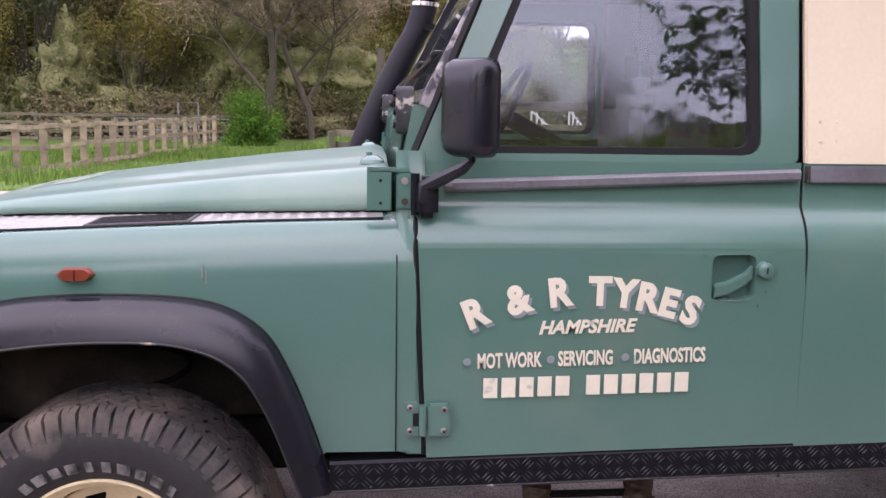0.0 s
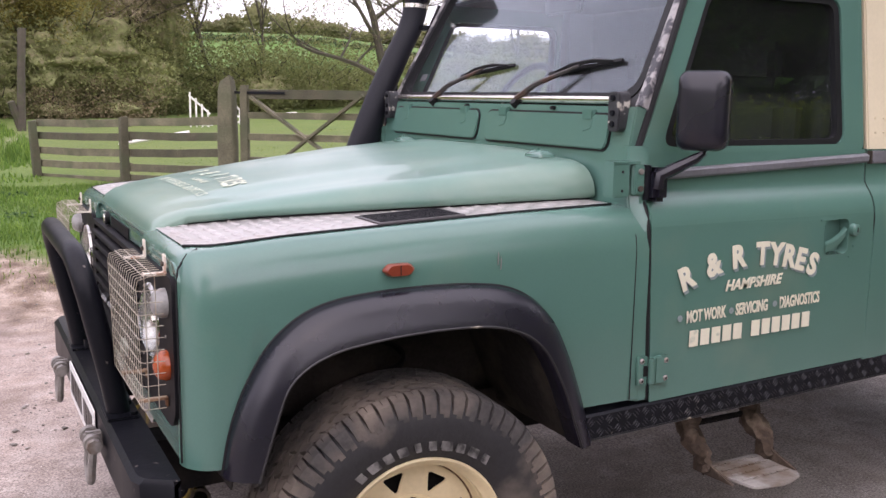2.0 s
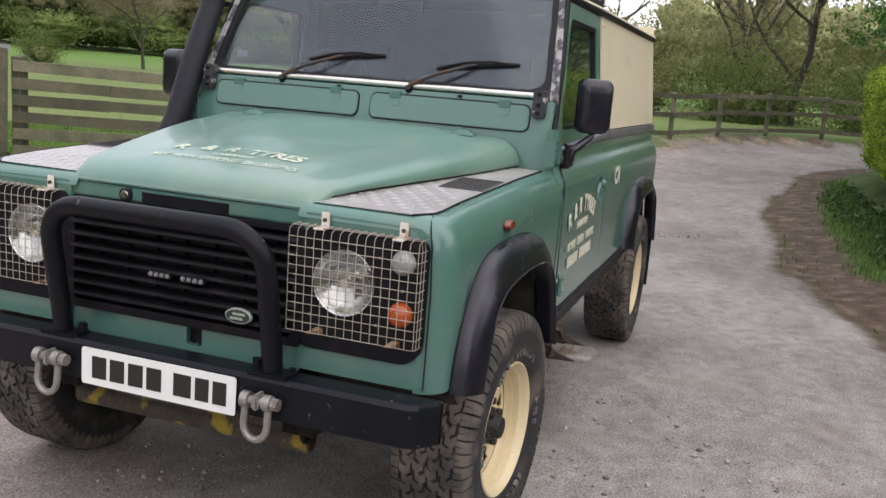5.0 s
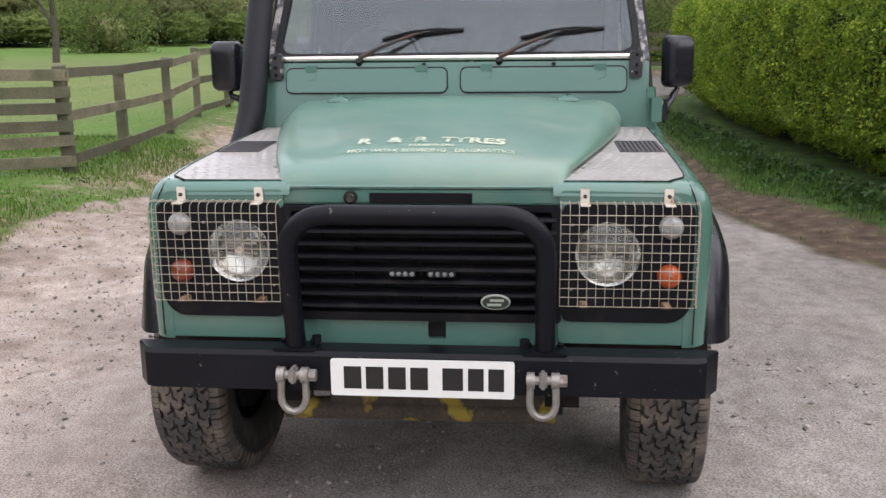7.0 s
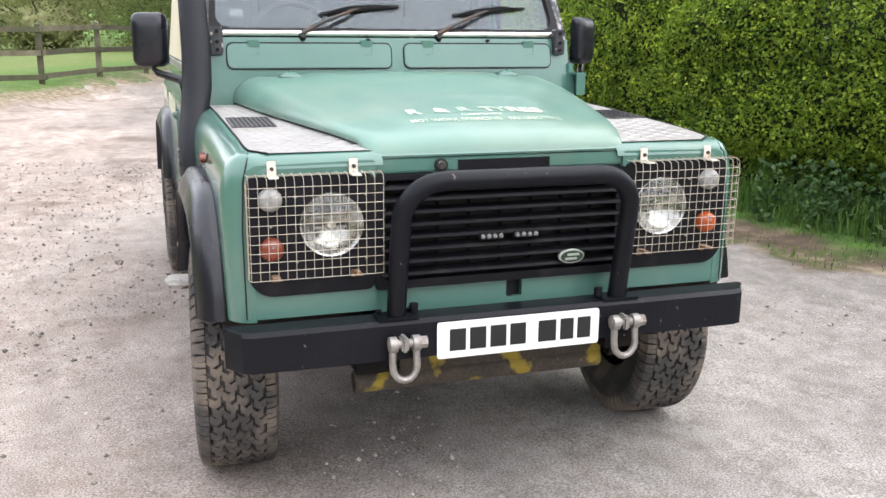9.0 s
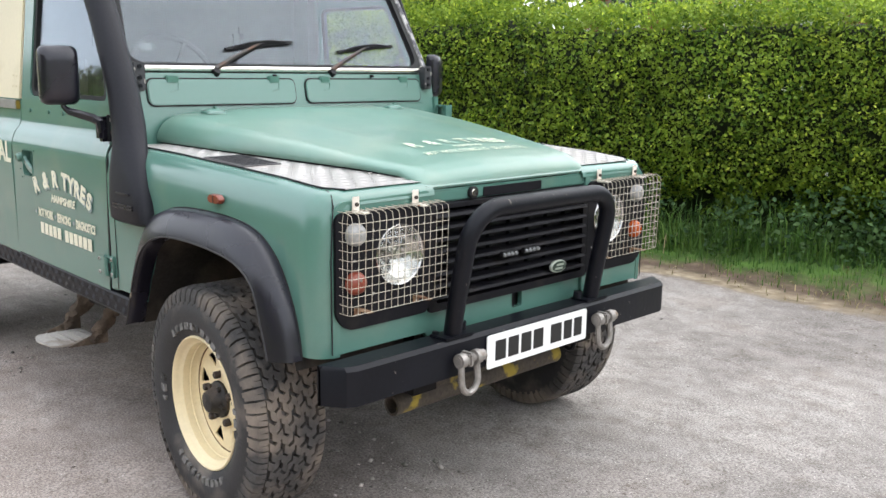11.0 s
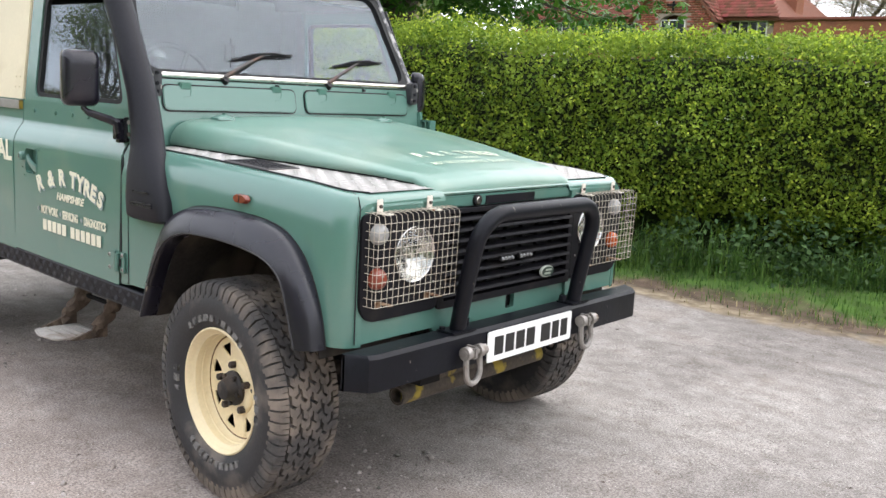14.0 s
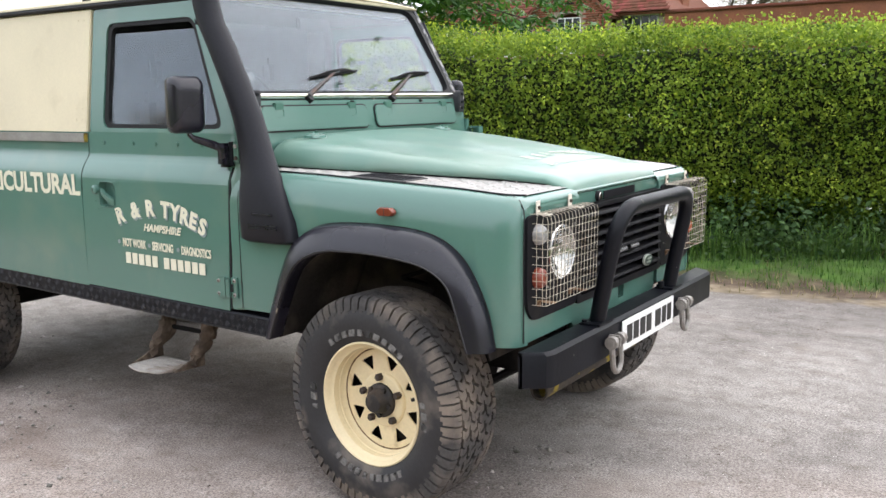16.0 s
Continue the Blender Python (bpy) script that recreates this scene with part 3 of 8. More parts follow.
def ground_material(m):
    m.use_nodes = True
    n, l = m.node_tree.nodes, m.node_tree.links
    b = n["Principled BSDF"]
    tc = n.new("ShaderNodeTexCoord")

    def tex(s, d=5.0, kind="ShaderNodeTexNoise"):
        t = n.new(kind)
        t.inputs["Scale"].default_value = s
        if "Detail" in t.inputs:
            t.inputs["Detail"].default_value = d
        l.new(tc.outputs["Object"], t.inputs["Vector"])
        return t

    def ramp(sock, *stops):
        r = n.new("ShaderNodeValToRGB")
        e = r.color_ramp.elements
        while len(e) < len(stops):
            e.new(0.5)
        for el, (p, c) in zip(e, stops):
            el.position, el.color = p, (*c, 1)
        l.new(sock, r.inputs["Fac"])
        return r.outputs["Color"]

    def mix(fac, a, c, kind="MIX"):
        x = n.new("ShaderNodeMixRGB")
        x.blend_type = kind
        for sock, v in zip((x.inputs["Fac"], x.inputs["Color1"], x.inputs["Color2"]), (fac, a, c)):
            if isinstance(v, (int, float)):
                sock.default_value = v
            elif isinstance(v, tuple):
                sock.default_value = (*v, 1)
            else:
                l.new(v, sock)
        return x.outputs["Color"]

    def attr(name):
        a = n.new("ShaderNodeAttribute")
        a.attribute_name = name
        return a.outputs["Fac"]

    tar = ramp(tex(0.6).outputs["Fac"], (0.3, (0.195, 0.178, 0.166)), (0.5, (0.26, 0.241, 0.226)), (0.72, (0.315, 0.294, 0.276)))
    tar = mix(0.5, tar, ramp(tex(9.0, 9).outputs["Fac"], (0.32, (0.165, 0.148, 0.137)), (0.5, (0.25, 0.231, 0.216)), (0.68, (0.32, 0.300, 0.283))))
    dirt_c = ramp(tex(0.8).outputs["Fac"], (0.3, (0.33, 0.265, 0.225)), (0.5, (0.43, 0.36, 0.318)), (0.72, (0.50, 0.437, 0.393)))
    dirt_c = mix(0.55, dirt_c, ramp(tex(8.0, 9).outputs["Fac"], (0.3, (0.22, 0.172, 0.145)), (0.5, (0.345, 0.29, 0.258)), (0.7, (0.46, 0.41, 0.375))))
    lane_c = mix(attr("dirt"), tar, dirt_c)
    # pale drawn-out scuffs along the wheel tracks
    mp = n.new("ShaderNodeMapping")
    mp.inputs["Scale"].default_value = (0.9, 1.9, 1.0)
    mp.inputs["Rotation"].default_value = (0, 0, 0.12)
    l.new(tc.outputs["Object"], mp.inputs["Vector"])
    sc = n.new("ShaderNodeTexNoise")
    sc.inputs["Scale"].default_value, sc.inputs["Detail"].default_value, sc.inputs["Roughness"].default_value = 1.6, 10.0, 0.68
    l.new(mp.outputs["Vector"], sc.inputs["Vector"])
    lane_c = mix(0.42, lane_c, ramp(sc.outputs["Fac"], (0.36, (0.70, 0.68, 0.66)), (0.5, (1.0, 1.0, 1.0)), (0.60, (1.30, 1.28, 1.26))), "MULTIPLY")

    def specks(scale, lo, hi):
        """Single grains, picked by cell: the darkest and the palest few."""
        v = tex(scale, 1, "ShaderNodeTexVoronoi")
        near = ramp(v.outputs["Distance"], (0.30, (1, 1, 1)), (0.42, (0, 0, 0)))
        sep = n.new("ShaderNodeSeparateColor")
        l.new(v.outputs["Color"], sep.inputs["Color"])
        pale = mix(1.0, near, ramp(sep.outputs["Red"], (hi, (0, 0, 0)), (hi + 0.01, (1, 1, 1))), "MULTIPLY")
        dark = mix(1.0, near, ramp(sep.outputs["Red"], (lo, (1, 1, 1)), (lo + 0.01, (0, 0, 0))), "MULTIPLY")
        return pale, dark

    for scale, lo, hi in ((75.0, 0.05, 0.955), (150.0, 0.12, 0.90)):
        pale, dark = specks(scale, lo, hi)
        lane_c = mix(pale, lane_c, (0.56, 0.53, 0.50))
        lane_c = mix(dark, lane_c, (0.085, 0.070, 0.062))
    grit = ramp(tex(130.0, 2).outputs["Fac"], (0.34, (0.5, 0.48, 0.46)), (0.5, (1.0, 1.0, 1.0)), (0.68, (1.45, 1.42, 1.4)))
    lane_c = mix(0.8, lane_c, grit, "MULTIPLY")
    peb = tex(55.0, 1, "ShaderNodeTexVoronoi")
    pr = ramp(peb.outputs["Distance"], (0.10, (1.0, 1.0, 1.0)), (0.2, (0.0, 0.0, 0.0)))
    pick = ramp(tex(9.0, 2).outputs["Fac"], (0.56, (0, 0, 0)), (0.64, (1, 1, 1)))
    pebfac = mix(1.0, pr, pick, "MULTIPLY")
    lane_c = mix(pebfac, lane_c, (0.50, 0.46, 0.43))
    patch = ramp(tex(1.3, 7).outputs["Fac"], (0.545, (0, 0, 0)), (0.68, (1, 1, 1)))
    yard = n.new("ShaderNodeMapRange")
    yard.inputs["To Min"].default_value, yard.inputs["To Max"].default_value = 0.22, 0.74
    l.new(attr("dirt"), yard.inputs["Value"])
    lane_c = mix(mix(yard.outputs["Result"], (0.0, 0.0, 0.0), patch), lane_c, (0.14, 0.10, 0.078))
    damp = ramp(tex(0.33, 3).outputs["Fac"], (0.40, (0.78, 0.76, 0.75)), (0.60, (1.08, 1.07, 1.06)))
    lane_c = mix(0.8, lane_c, damp, "MULTIPLY")
    spots = ramp(tex(17.0, 3).outputs["Fac"], (0.69, (0, 0, 0)), (0.73, (1, 1, 1)))
    lane_c = mix(mix(0.5, (0.0, 0.0, 0.0), spots), lane_c, (0.10, 0.075, 0.062))
    grass_c = ramp(tex(0.35).outputs["Fac"], (0.3, (0.075, 0.135, 0.024)), (0.55, (0.10, 0.175, 0.032)), (0.75, (0.135, 0.20, 0.043)))
    grass_c = mix(0.5, grass_c, ramp(tex(14.0, 6).outputs["Fac"], (0.3, (0.045, 0.08, 0.016)), (0.6, (0.115, 0.18, 0.036))))
    worn = ramp(tex(0.5, 6).outputs["Fac"], (0.3, (0.098, 0.145, 0.036)), (0.55, (0.130, 0.172, 0.046)), (0.75, (0.165, 0.177, 0.062)))
    worn = mix(0.4, worn, ramp(tex(16.0, 6).outputs["Fac"], (0.3, (0.06, 0.085, 0.022)), (0.6, (0.18, 0.20, 0.065))))
    grass_c = mix(attr("cropped"), grass_c, worn)
    # Hedge-side ground grass darkened, with the shade there put into its colour.
    lush = ramp(tex(5.0, 7).outputs["Fac"], (0.3, (0.035, 0.042, 0.015)), (0.55, (0.070, 0.110, 0.026)), (0.75, (0.10, 0.16, 0.034)))
    grass_c = mix(attr("lush"), grass_c, lush)
    far = ramp(tex(0.02, 2).outputs["Fac"], (0.45, (0.9, 1.0, 0.9)), (0.55, (0.75, 1.05, 0.6)))
    grass_c = mix(0.6, grass_c, far, "MULTIPLY")
    soil_c = ramp(tex(6.0, 8).outputs["Fac"], (0.3, (0.05, 0.034, 0.024)), (0.55, (0.105, 0.074, 0.053)), (0.75, (0.20, 0.15, 0.105)))
    earth = ramp(tex(5.0, 9).outputs["Fac"], (0.34, (0.095, 0.066, 0.048)), (0.5, (0.205, 0.155, 0.118)), (0.66, (0.39, 0.32, 0.265)))
    earth = mix(0.8, earth, grit, "MULTIPLY")
    soil_c = mix(attr("dirt"), soil_c, earth)

    def ragged(name, amount, gain, at=0.5):
        """A mask whose edge is broken up by a fine noise."""
        a, m1, m2 = attr(name), n.new("ShaderNodeMath"), n.new("ShaderNodeMapRange")
        m1.operation = "MULTIPLY_ADD"
        l.new(tex(7.0, 8).outputs["Fac"], m1.inputs[0])
        m1.inputs[1].default_value = amount
        l.new(a, m1.inputs[2])
        m2.inputs["From Min"].default_value, m2.inputs["From Max"].default_value = at + amount / 2 - gain, at + amount / 2 + gain
        l.new(m1.outputs["Value"], m2.inputs["Value"])
        return m2.outputs["Result"]

    col = mix(ragged("lane", 1.0, 0.14), grass_c, lane_c)
    col = mix(ragged("soil", 1.2, 0.34, 0.42), col, soil_c)
    col = mix(ragged("straw", 0.9, 0.3), col, ramp(tex(11.0, 7).outputs["Fac"], (0.3, (0.14, 0.105, 0.07)), (0.5, (0.25, 0.20, 0.135)), (0.7, (0.36, 0.30, 0.215))))
    l.new(col, b.inputs["Base Color"])
    b.inputs["Roughness"].default_value = 0.92
    b.inputs["Specular IOR Level"].default_value = 0.25
    bp = n.new("ShaderNodeBump")
    bp.inputs["Strength"].default_value, bp.inputs["Distance"].default_value = 0.35, 0.008
    l.new(mix(0.2, tex(120.0, 3).outputs["Fac"], tex(26.0, 6).outputs["Fac"]), bp.inputs["Height"])
    l.new(bp.outputs["Normal"], b.inputs["Normal"])


ground_material(GROUND)


# ---- leaves, grass and trees ----
def cards(pos, size, rng, up=0.5, out=None, fold=0.35, slim=0.62):
    """Folded leaf quads (two triangles each) at pos, turned at random but leaning to up and out."""
    n = len(pos)
    nrm = rng.normal(size=(n, 3))
    nrm /= np.linalg.norm(nrm, axis=1)[:, None]
    nrm[:, 2] += up
    if out is not None:
        nrm += out
    nrm /= np.linalg.norm(nrm, axis=1)[:, None] + 1e-9
    t = np.cross(nrm, rng.normal(size=(n, 3)))
    t /= np.linalg.norm(t, axis=1)[:, None] + 1e-9
    b = np.cross(nrm, t)
    s = (size * (0.65 + 0.7 * rng.rand(n)))[:, None]
    v = np.stack([pos - t * s * 0.5, pos - b * s * slim * 0.5 + nrm * s * fold * 0.4, pos + t * s * 0.5, pos + b * s * slim * 0.5 + nrm * s * fold * 0.4], 1)
    base = np.arange(n)[:, None] * 4
    f = np.concatenate([base + [0, 1, 2], base + [0, 2, 3]], 1).reshape(-1, 3)
    return v.reshape(-1, 3), f


def blades(x, y, h, rng, width=0.006, lean=0.45, base=None):
    """Bent grass blades, two triangles and a tip each."""
    n = len(x)
    z = land(x, y) if base is None else base
    a = rng.rand(n) * 2 * np.pi
    d = np.c_[np.cos(a), np.sin(a), np.zeros(n)]
    w = np.c_[-np.sin(a), np.cos(a), np.zeros(n)] * (width * (0.7 + 0.6 * rng.rand(n)))[:, None]
    p = np.c_[x, y, z - 0.01]
    k = (lean * rng.rand(n))[:, None]
    hh = h[:, None]
    mid = p + d * hh * k * 0.3 + np.array([0, 0, 1.0]) * hh * 0.55
    tip = p + d * hh * k + np.array([0, 0, 1.0]) * hh * (1 - 0.35 * k)
    v = np.stack([p - w, p + w, mid + w * 0.7, mid - w * 0.7, tip], 1).reshape(-1, 3)
    b = np.arange(n)[:, None] * 5
    f = np.concatenate([b + [0, 1, 2], b + [0, 2, 3], b + [3, 2, 4]], 1).reshape(-1, 3)
    return v, f


def tree_skeleton(rng, height, trunk_r, spread, forks, lean=0.0, low=0.3, rise=0.55, wild=0.35):
    """Tapered limbs as lists of (points, radii), and the twig ends."""
    limbs, ends = [], []

    def grow(p, d, length, r, level):
        pts, rad, n = [p.copy()], [r], 5
        for i in range(n):
            d = d + rng.normal(size=3) * wild * 0.35 + np.array([0, 0, 0.06 if level else 0.0])
            d /= np.linalg.norm(d)
            p = p + d * length / n
            pts.append(p.copy())
            rad.append(r * (1 - (0.55 if level < forks else 0.85) * (i + 1) / n))
        limbs.append((pts, rad))
        if level >= forks:
            ends.append(pts[-1])
            ends.append(pts[3])
            return
        k = rng.randint(3, 6) if level else rng.randint(6, 9)
        for j in range(k):
            f = (low + (1 - low) * (j + rng.rand() * 0.6) / k) if level == 0 else 0.35 + 0.65 * (j + rng.rand() * 0.5) / k
            i = min(int(f * n), n - 1)
            q = pts[i] + (pts[i + 1] - pts[i]) * (f * n - i)
            a = rng.rand() * 2 * np.pi
            side = np.array([math.cos(a), math.sin(a), 0.0])
            nd = d * (1 - spread) + side * spread + np.array([0, 0, rise * (0.6 if level == 0 else 0.25)])
            nd /= np.linalg.norm(nd)
            grow(q, nd, length * (0.62 if level == 0 else 0.6) * (1.15 - 0.5 * f * (level == 0)), rad[i] * 0.6, level + 1)

    grow(np.zeros(3), np.array([lean, 0.0, 1.0]), height * 0.72, trunk_r, 0)
    return limbs, np.array(ends)


def make_tree(name, label, seed, height, trunk_r, spread, forks, leaf, leaf_size, per_end, puff, bark, lean=0.0, low=0.25, wild=0.35, twigs=0, category="tree", squash=1.0):
    rng = np.random.RandomState(seed)
    root = thing(name, label, category)
    limbs, ends = tree_skeleton(rng, height, trunk_r, spread, forks, lean, low, wild=wild)
    bm = bmesh.new()
    for i, (pts, rad) in enumerate(limbs):
        n = 8 if i == 0 else (5 if rad[0] > trunk_r * 0.2 else 3)
        sweep(bm, pts, [max(r, 0.008) for r in rad], n, caps=False)
    part("trunk", bm, bark, root)
    if twigs:
        q = ends[rng.randint(0, len(ends), twigs)] + rng.normal(size=(twigs, 3)) * puff * 0.5
        d = rng.normal(size=(twigs, 3)) * [1, 1, 0.7]
        d /= np.linalg.norm(d, axis=1)[:, None]
        ln = (0.5 + rng.rand(twigs))[:, None] * height * 0.07
        side = np.cross(d, rng.normal(size=(twigs, 3)))
        side *= 0.012 / (np.linalg.norm(side, axis=1)[:, None] + 1e-9)
        v = np.stack([q - side, q + side, q + d * ln + [0, 0, -0.15] * ln], 1).reshape(-1, 3)
        raw_mesh("twig_spray", v, np.arange(len(v)).reshape(-1, 3), TWIG, root)
    if per_end:
        c = np.repeat(ends, per_end, axis=0)
        off = rng.normal(size=c.shape) * puff * 0.55 * [1, 1, 0.75 * squash]
        pos = c + off
        pos[:, 2] = np.maximum(pos[:, 2], 0.1)
        v, f = cards(pos, np.full(len(pos), leaf_size), rng, 0.35)
        raw_mesh("crown", v, f, leaf, root)
    return root


def make_bush(name, label, seed, w, h, leaf, leaf_size, count, bark=None, category="bush", core=True):
    """Many stems from the ground with leaf clumps, uneven outline."""
    rng = np.random.RandomState(seed)
    root = thing(name, label, category)
    bm, ends = bmesh.new(), []
    for _ in range(16):
        a, s = rng.rand() * 6.283, 0.35 + 0.65 * rng.rand()
        tip = np.array([math.cos(a) * w * 0.5 * s, math.sin(a) * w * 0.5 * s, h * (1.0 - 0.55 * s * s) * (0.75 + 0.35 * rng.rand())])
        mid = tip * [0.35, 0.35, 0.6]
        sweep(bm, [(0, 0, -0.1), tuple(mid), tuple(tip)], [0.05 * h / 3, 0.03 * h / 3, 0.008], 4, caps=False)
        for k in range(5):
            ends.append(mid + (tip - mid) * (k + 1) / 5 + rng.normal(size=3) * 0.08 * w)
            ends.append((mid * rng.rand()) + rng.normal(size=3) * [0.16 * w, 0.16 * w, 0.05 * h])
    part("trunk", bm, bark or BARKD, root)
    ends = np.array(ends)
    ends[:, 2] = np.abs(ends[:, 2])
    c = ends[rng.randint(0, len(ends), count)]
    pos = c + rng.normal(size=c.shape) * [0.085 * w, 0.085 * w, 0.08 * h]
    pos[:, 2] = np.abs(pos[:, 2])
    v, f = cards(pos, np.full(count, leaf_size), rng, 0.35)
    ball = bmesh.new()
    bmesh.ops.create_icosphere(ball, subdivisions=3, radius=1.0)
    unit, tris = np.array([tuple(q.co) for q in ball.verts]), np.array([[q.index for q in t.verts] for t in ball.faces])
    ball.free()
    wob = 0.74 * (1 + 0.22 * np.sin(unit[:, 0] * 5 + seed) * np.cos(unit[:, 1] * 6) + 0.14 * np.sin(unit[:, 2] * 9 + unit[:, 0] * 7) + 0.07 * rng.normal(size=len(unit)))
    hull = unit * wob[:, None] * [w * 0.29, w * 0.29, h * 0.27] + [0, 0, h * 0.27]
    if core:
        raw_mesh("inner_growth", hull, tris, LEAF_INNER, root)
    raw_mesh("crown", v, f, leaf, root)
    return root


def stand(x, y):
    return float(land(x, y)) - 0.05


def plant(proto, spots, rng):
    """Copies of a tree or bush; the first spot is the first one itself."""
    for i, (x, y, s) in enumerate(spots):
        m = pose(x, y, stand(x, y), 0, 0, rng.rand() * 360)
        if i == 0:
            proto.matrix_basis = m
            proto.scale = (s, s, s)
        else:
            c = copy_thing(proto, m)
            c.scale = (s, s, s * (0.9 + 0.2 * rng.rand()))


def polar(t, x):
    """A spot at distance t and bearing x degrees clockwise from +y, seen from the car."""
    return t * math.sin(radians(x)), t * math.cos(radians(x))


# ---- hedge along the lane ----
def build_hedge():
    rng = np.random.RandomState(11)
    px, py = np.array([p[0] for p in HEDGE]), np.array([p[1] for p in HEDGE])
    s = np.r_[0, np.cumsum(np.hypot(np.diff(px), np.diff(py)))]
    total, H, TH = s[-1], 1.885, 1.5

    def at(u):
        x, y = np.interp(u, s, px), np.interp(u, s, py)
        dx = np.interp(u + 0.3, s, px) - np.interp(u - 0.3, s, px)
        dy = np.interp(u + 0.3, s, py) - np.interp(u - 0.3, s, py)
        d = np.hypot(dx, dy) + 1e-9
        return x, y, dx / d, dy / d

    def surface(u, v):
        """u along, v round the section from the front foot over the top to the back: place and outward direction."""
        x, y, dx, dy = at(u)
        ox, oy = -dy, dx  # towards the lane
        prof_v = [0, 0.16, 0.42, 0.5, 0.58, 0.74, 0.82, 1.0]
        prof_d = [-0.75, -0.16, 0.0, -0.05, -0.28, -TH + 0.3, -TH + 0.05, -TH]
        prof_z = [0.06, 0.50, 1.47, 1.76, H, H, 1.74, 0.1]
        nd = [0.7, 0.9, 1, 0.8, 0.3, -0.3, -0.8, -1]
        nz = [-0.6, -0.35, 0.05, 0.5, 1, 1, 0.5, 0]
        d, z = np.interp(v, prof_v, prof_d), np.interp(v, prof_v, prof_z)
        bulge = (vnoise(u, v * 5, 0.75, 21) - 0.5) * 0.20 + (vnoise(u, v * 6, 0.28, 22) - 0.5) * 0.10
        n_d, n_z = np.interp(v, prof_v, nd), np.interp(v, prof_v, nz)
        d = d + bulge * n_d
        z = z + bulge * np.maximum(n_z, 0) * 0.7
        zz = land(x, y) + z
        out = np.c_[ox * n_d, oy * n_d, n_z]
        return np.c_[x + ox * d, y + oy * d, zz], out

    hedge = thing("hedge", "clipped green hawthorn hedge with fresh leaves beside the lane", "hedge")
    # Dark sheet under the leaves, coloured as the hedge's inner shade.
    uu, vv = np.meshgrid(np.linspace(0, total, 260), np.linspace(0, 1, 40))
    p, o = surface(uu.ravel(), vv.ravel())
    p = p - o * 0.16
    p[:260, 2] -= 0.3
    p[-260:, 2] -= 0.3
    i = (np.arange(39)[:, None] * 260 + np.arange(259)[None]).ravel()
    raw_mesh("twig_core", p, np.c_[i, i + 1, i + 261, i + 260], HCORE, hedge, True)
    n = 330000
    u, v = total * rng.rand(n), rng.rand(n) ** 1.15 * 0.76
    keep = vnoise(u, v * 5.5, 0.16, 31) + 0.55 * vnoise(u, v * 5.5, 0.5, 32) > 0.40 + 0.55 * np.clip(0.17 - v, 0, 1) / 0.17
    u, v = u[keep], v[keep]
    p, o = surface(u, v)
    p = p + o * (rng.rand(len(u)) ** 1.5 * -0.17 + 0.05)[:, None] + rng.normal(size=p.shape) * 0.02
    vv, ff = cards(p, np.full(len(p), 0.036), rng, 0.25, out=o * 0.5, slim=0.72)
    raw_mesh("leaves", vv, ff, LEAFH, hedge)
    # end of the hedge and loose shoots above the clipped top, coloured brighter for sky light
    n = 34000
    u, v = total * rng.rand(n), 0.40 + 0.36 * rng.rand(n) ** 0.8
    keep = rng.rand(n) < np.clip((v - 0.40) / 0.12, 0.12, 1) * np.clip(vnoise(u, v * 5, 0.35, 33) * 1.8, 0.2, 1)
    u, v = u[keep], v[keep]
    n = len(u)
    p, o = surface(u, v)
    p = p + o * 0.045 + np.c_[rng.normal(size=n) * 0.03, rng.normal(size=n) * 0.03, rng.rand(n) ** 2.6 * 0.12 * (v > 0.5)]
    vv, ff = cards(p, np.full(n, 0.036), rng, 0.5)
    raw_mesh("shoot_fringe", vv, ff, LEAF_SHOOT, hedge)
    # fresh sprigs standing out of the clipped face, each a tuft of leaves
    n = 2600
    u, v = total * rng.rand(n), 0.12 + 0.40 * rng.rand(n)
    p, o = surface(u, v)
    p = np.repeat(p + o * (0.03 + 0.05 * rng.rand(n))[:, None], 9, 0)
    p = p + rng.normal(size=p.shape) * 0.030
    vv, ff = cards(p, np.full(len(p), 0.033), rng, 0.5, out=np.repeat(o, 9, 0) * 0.5)
    raw_mesh("sprig_growth", vv, ff, LEAF_SHOOT, hedge)
    n = 70
    p, o = surface(total * rng.rand(n), 0.18 + 0.34 * rng.rand(n))
    p = np.repeat(p + o * 0.06, 6, 0)
    vv, ff = cards(p + rng.normal(size=p.shape) * 0.012, np.full(len(p), 0.016), rng, 0.5)
    raw_mesh("blossom", vv, ff, BLOSSOM, hedge)
    n = 4500
    v = 0.02 + 0.8 * rng.rand(n)
    p, o = surface(np.full(n, total), v)
    q, _ = surface(np.full(n, total), 1 - v * 0.98)
    p = p + (q - p) * rng.rand(n)[:, None] + rng.normal(size=p.shape) * 0.07 + np.c_[np.full(n, 0.08), np.zeros(n), np.zeros(n)]
    vv, ff = cards(p, np.full(n, 0.06), rng, 0.3, out=np.array([[0.8, 0, 0]]))
    raw_mesh("end_leaves", vv, ff, LEAFH, hedge)
    return hedge


build_hedge()


# ---- grass and weeds ----
def sprinkle(count, x0, x1, y0, y1, rng, rule):
    x, y = x0 + (x1 - x0) * rng.rand(count), y0 + (y1 - y0) * rng.rand(count)
    ok = rule(x, y)
    return x[ok], y[ok]


rng = np.random.RandomState(5)


def grassy(x, y):
    a, b = track_mask(x, y)
    return (a < 0.35) & (rng.rand(len(x)) > b * 0.97)


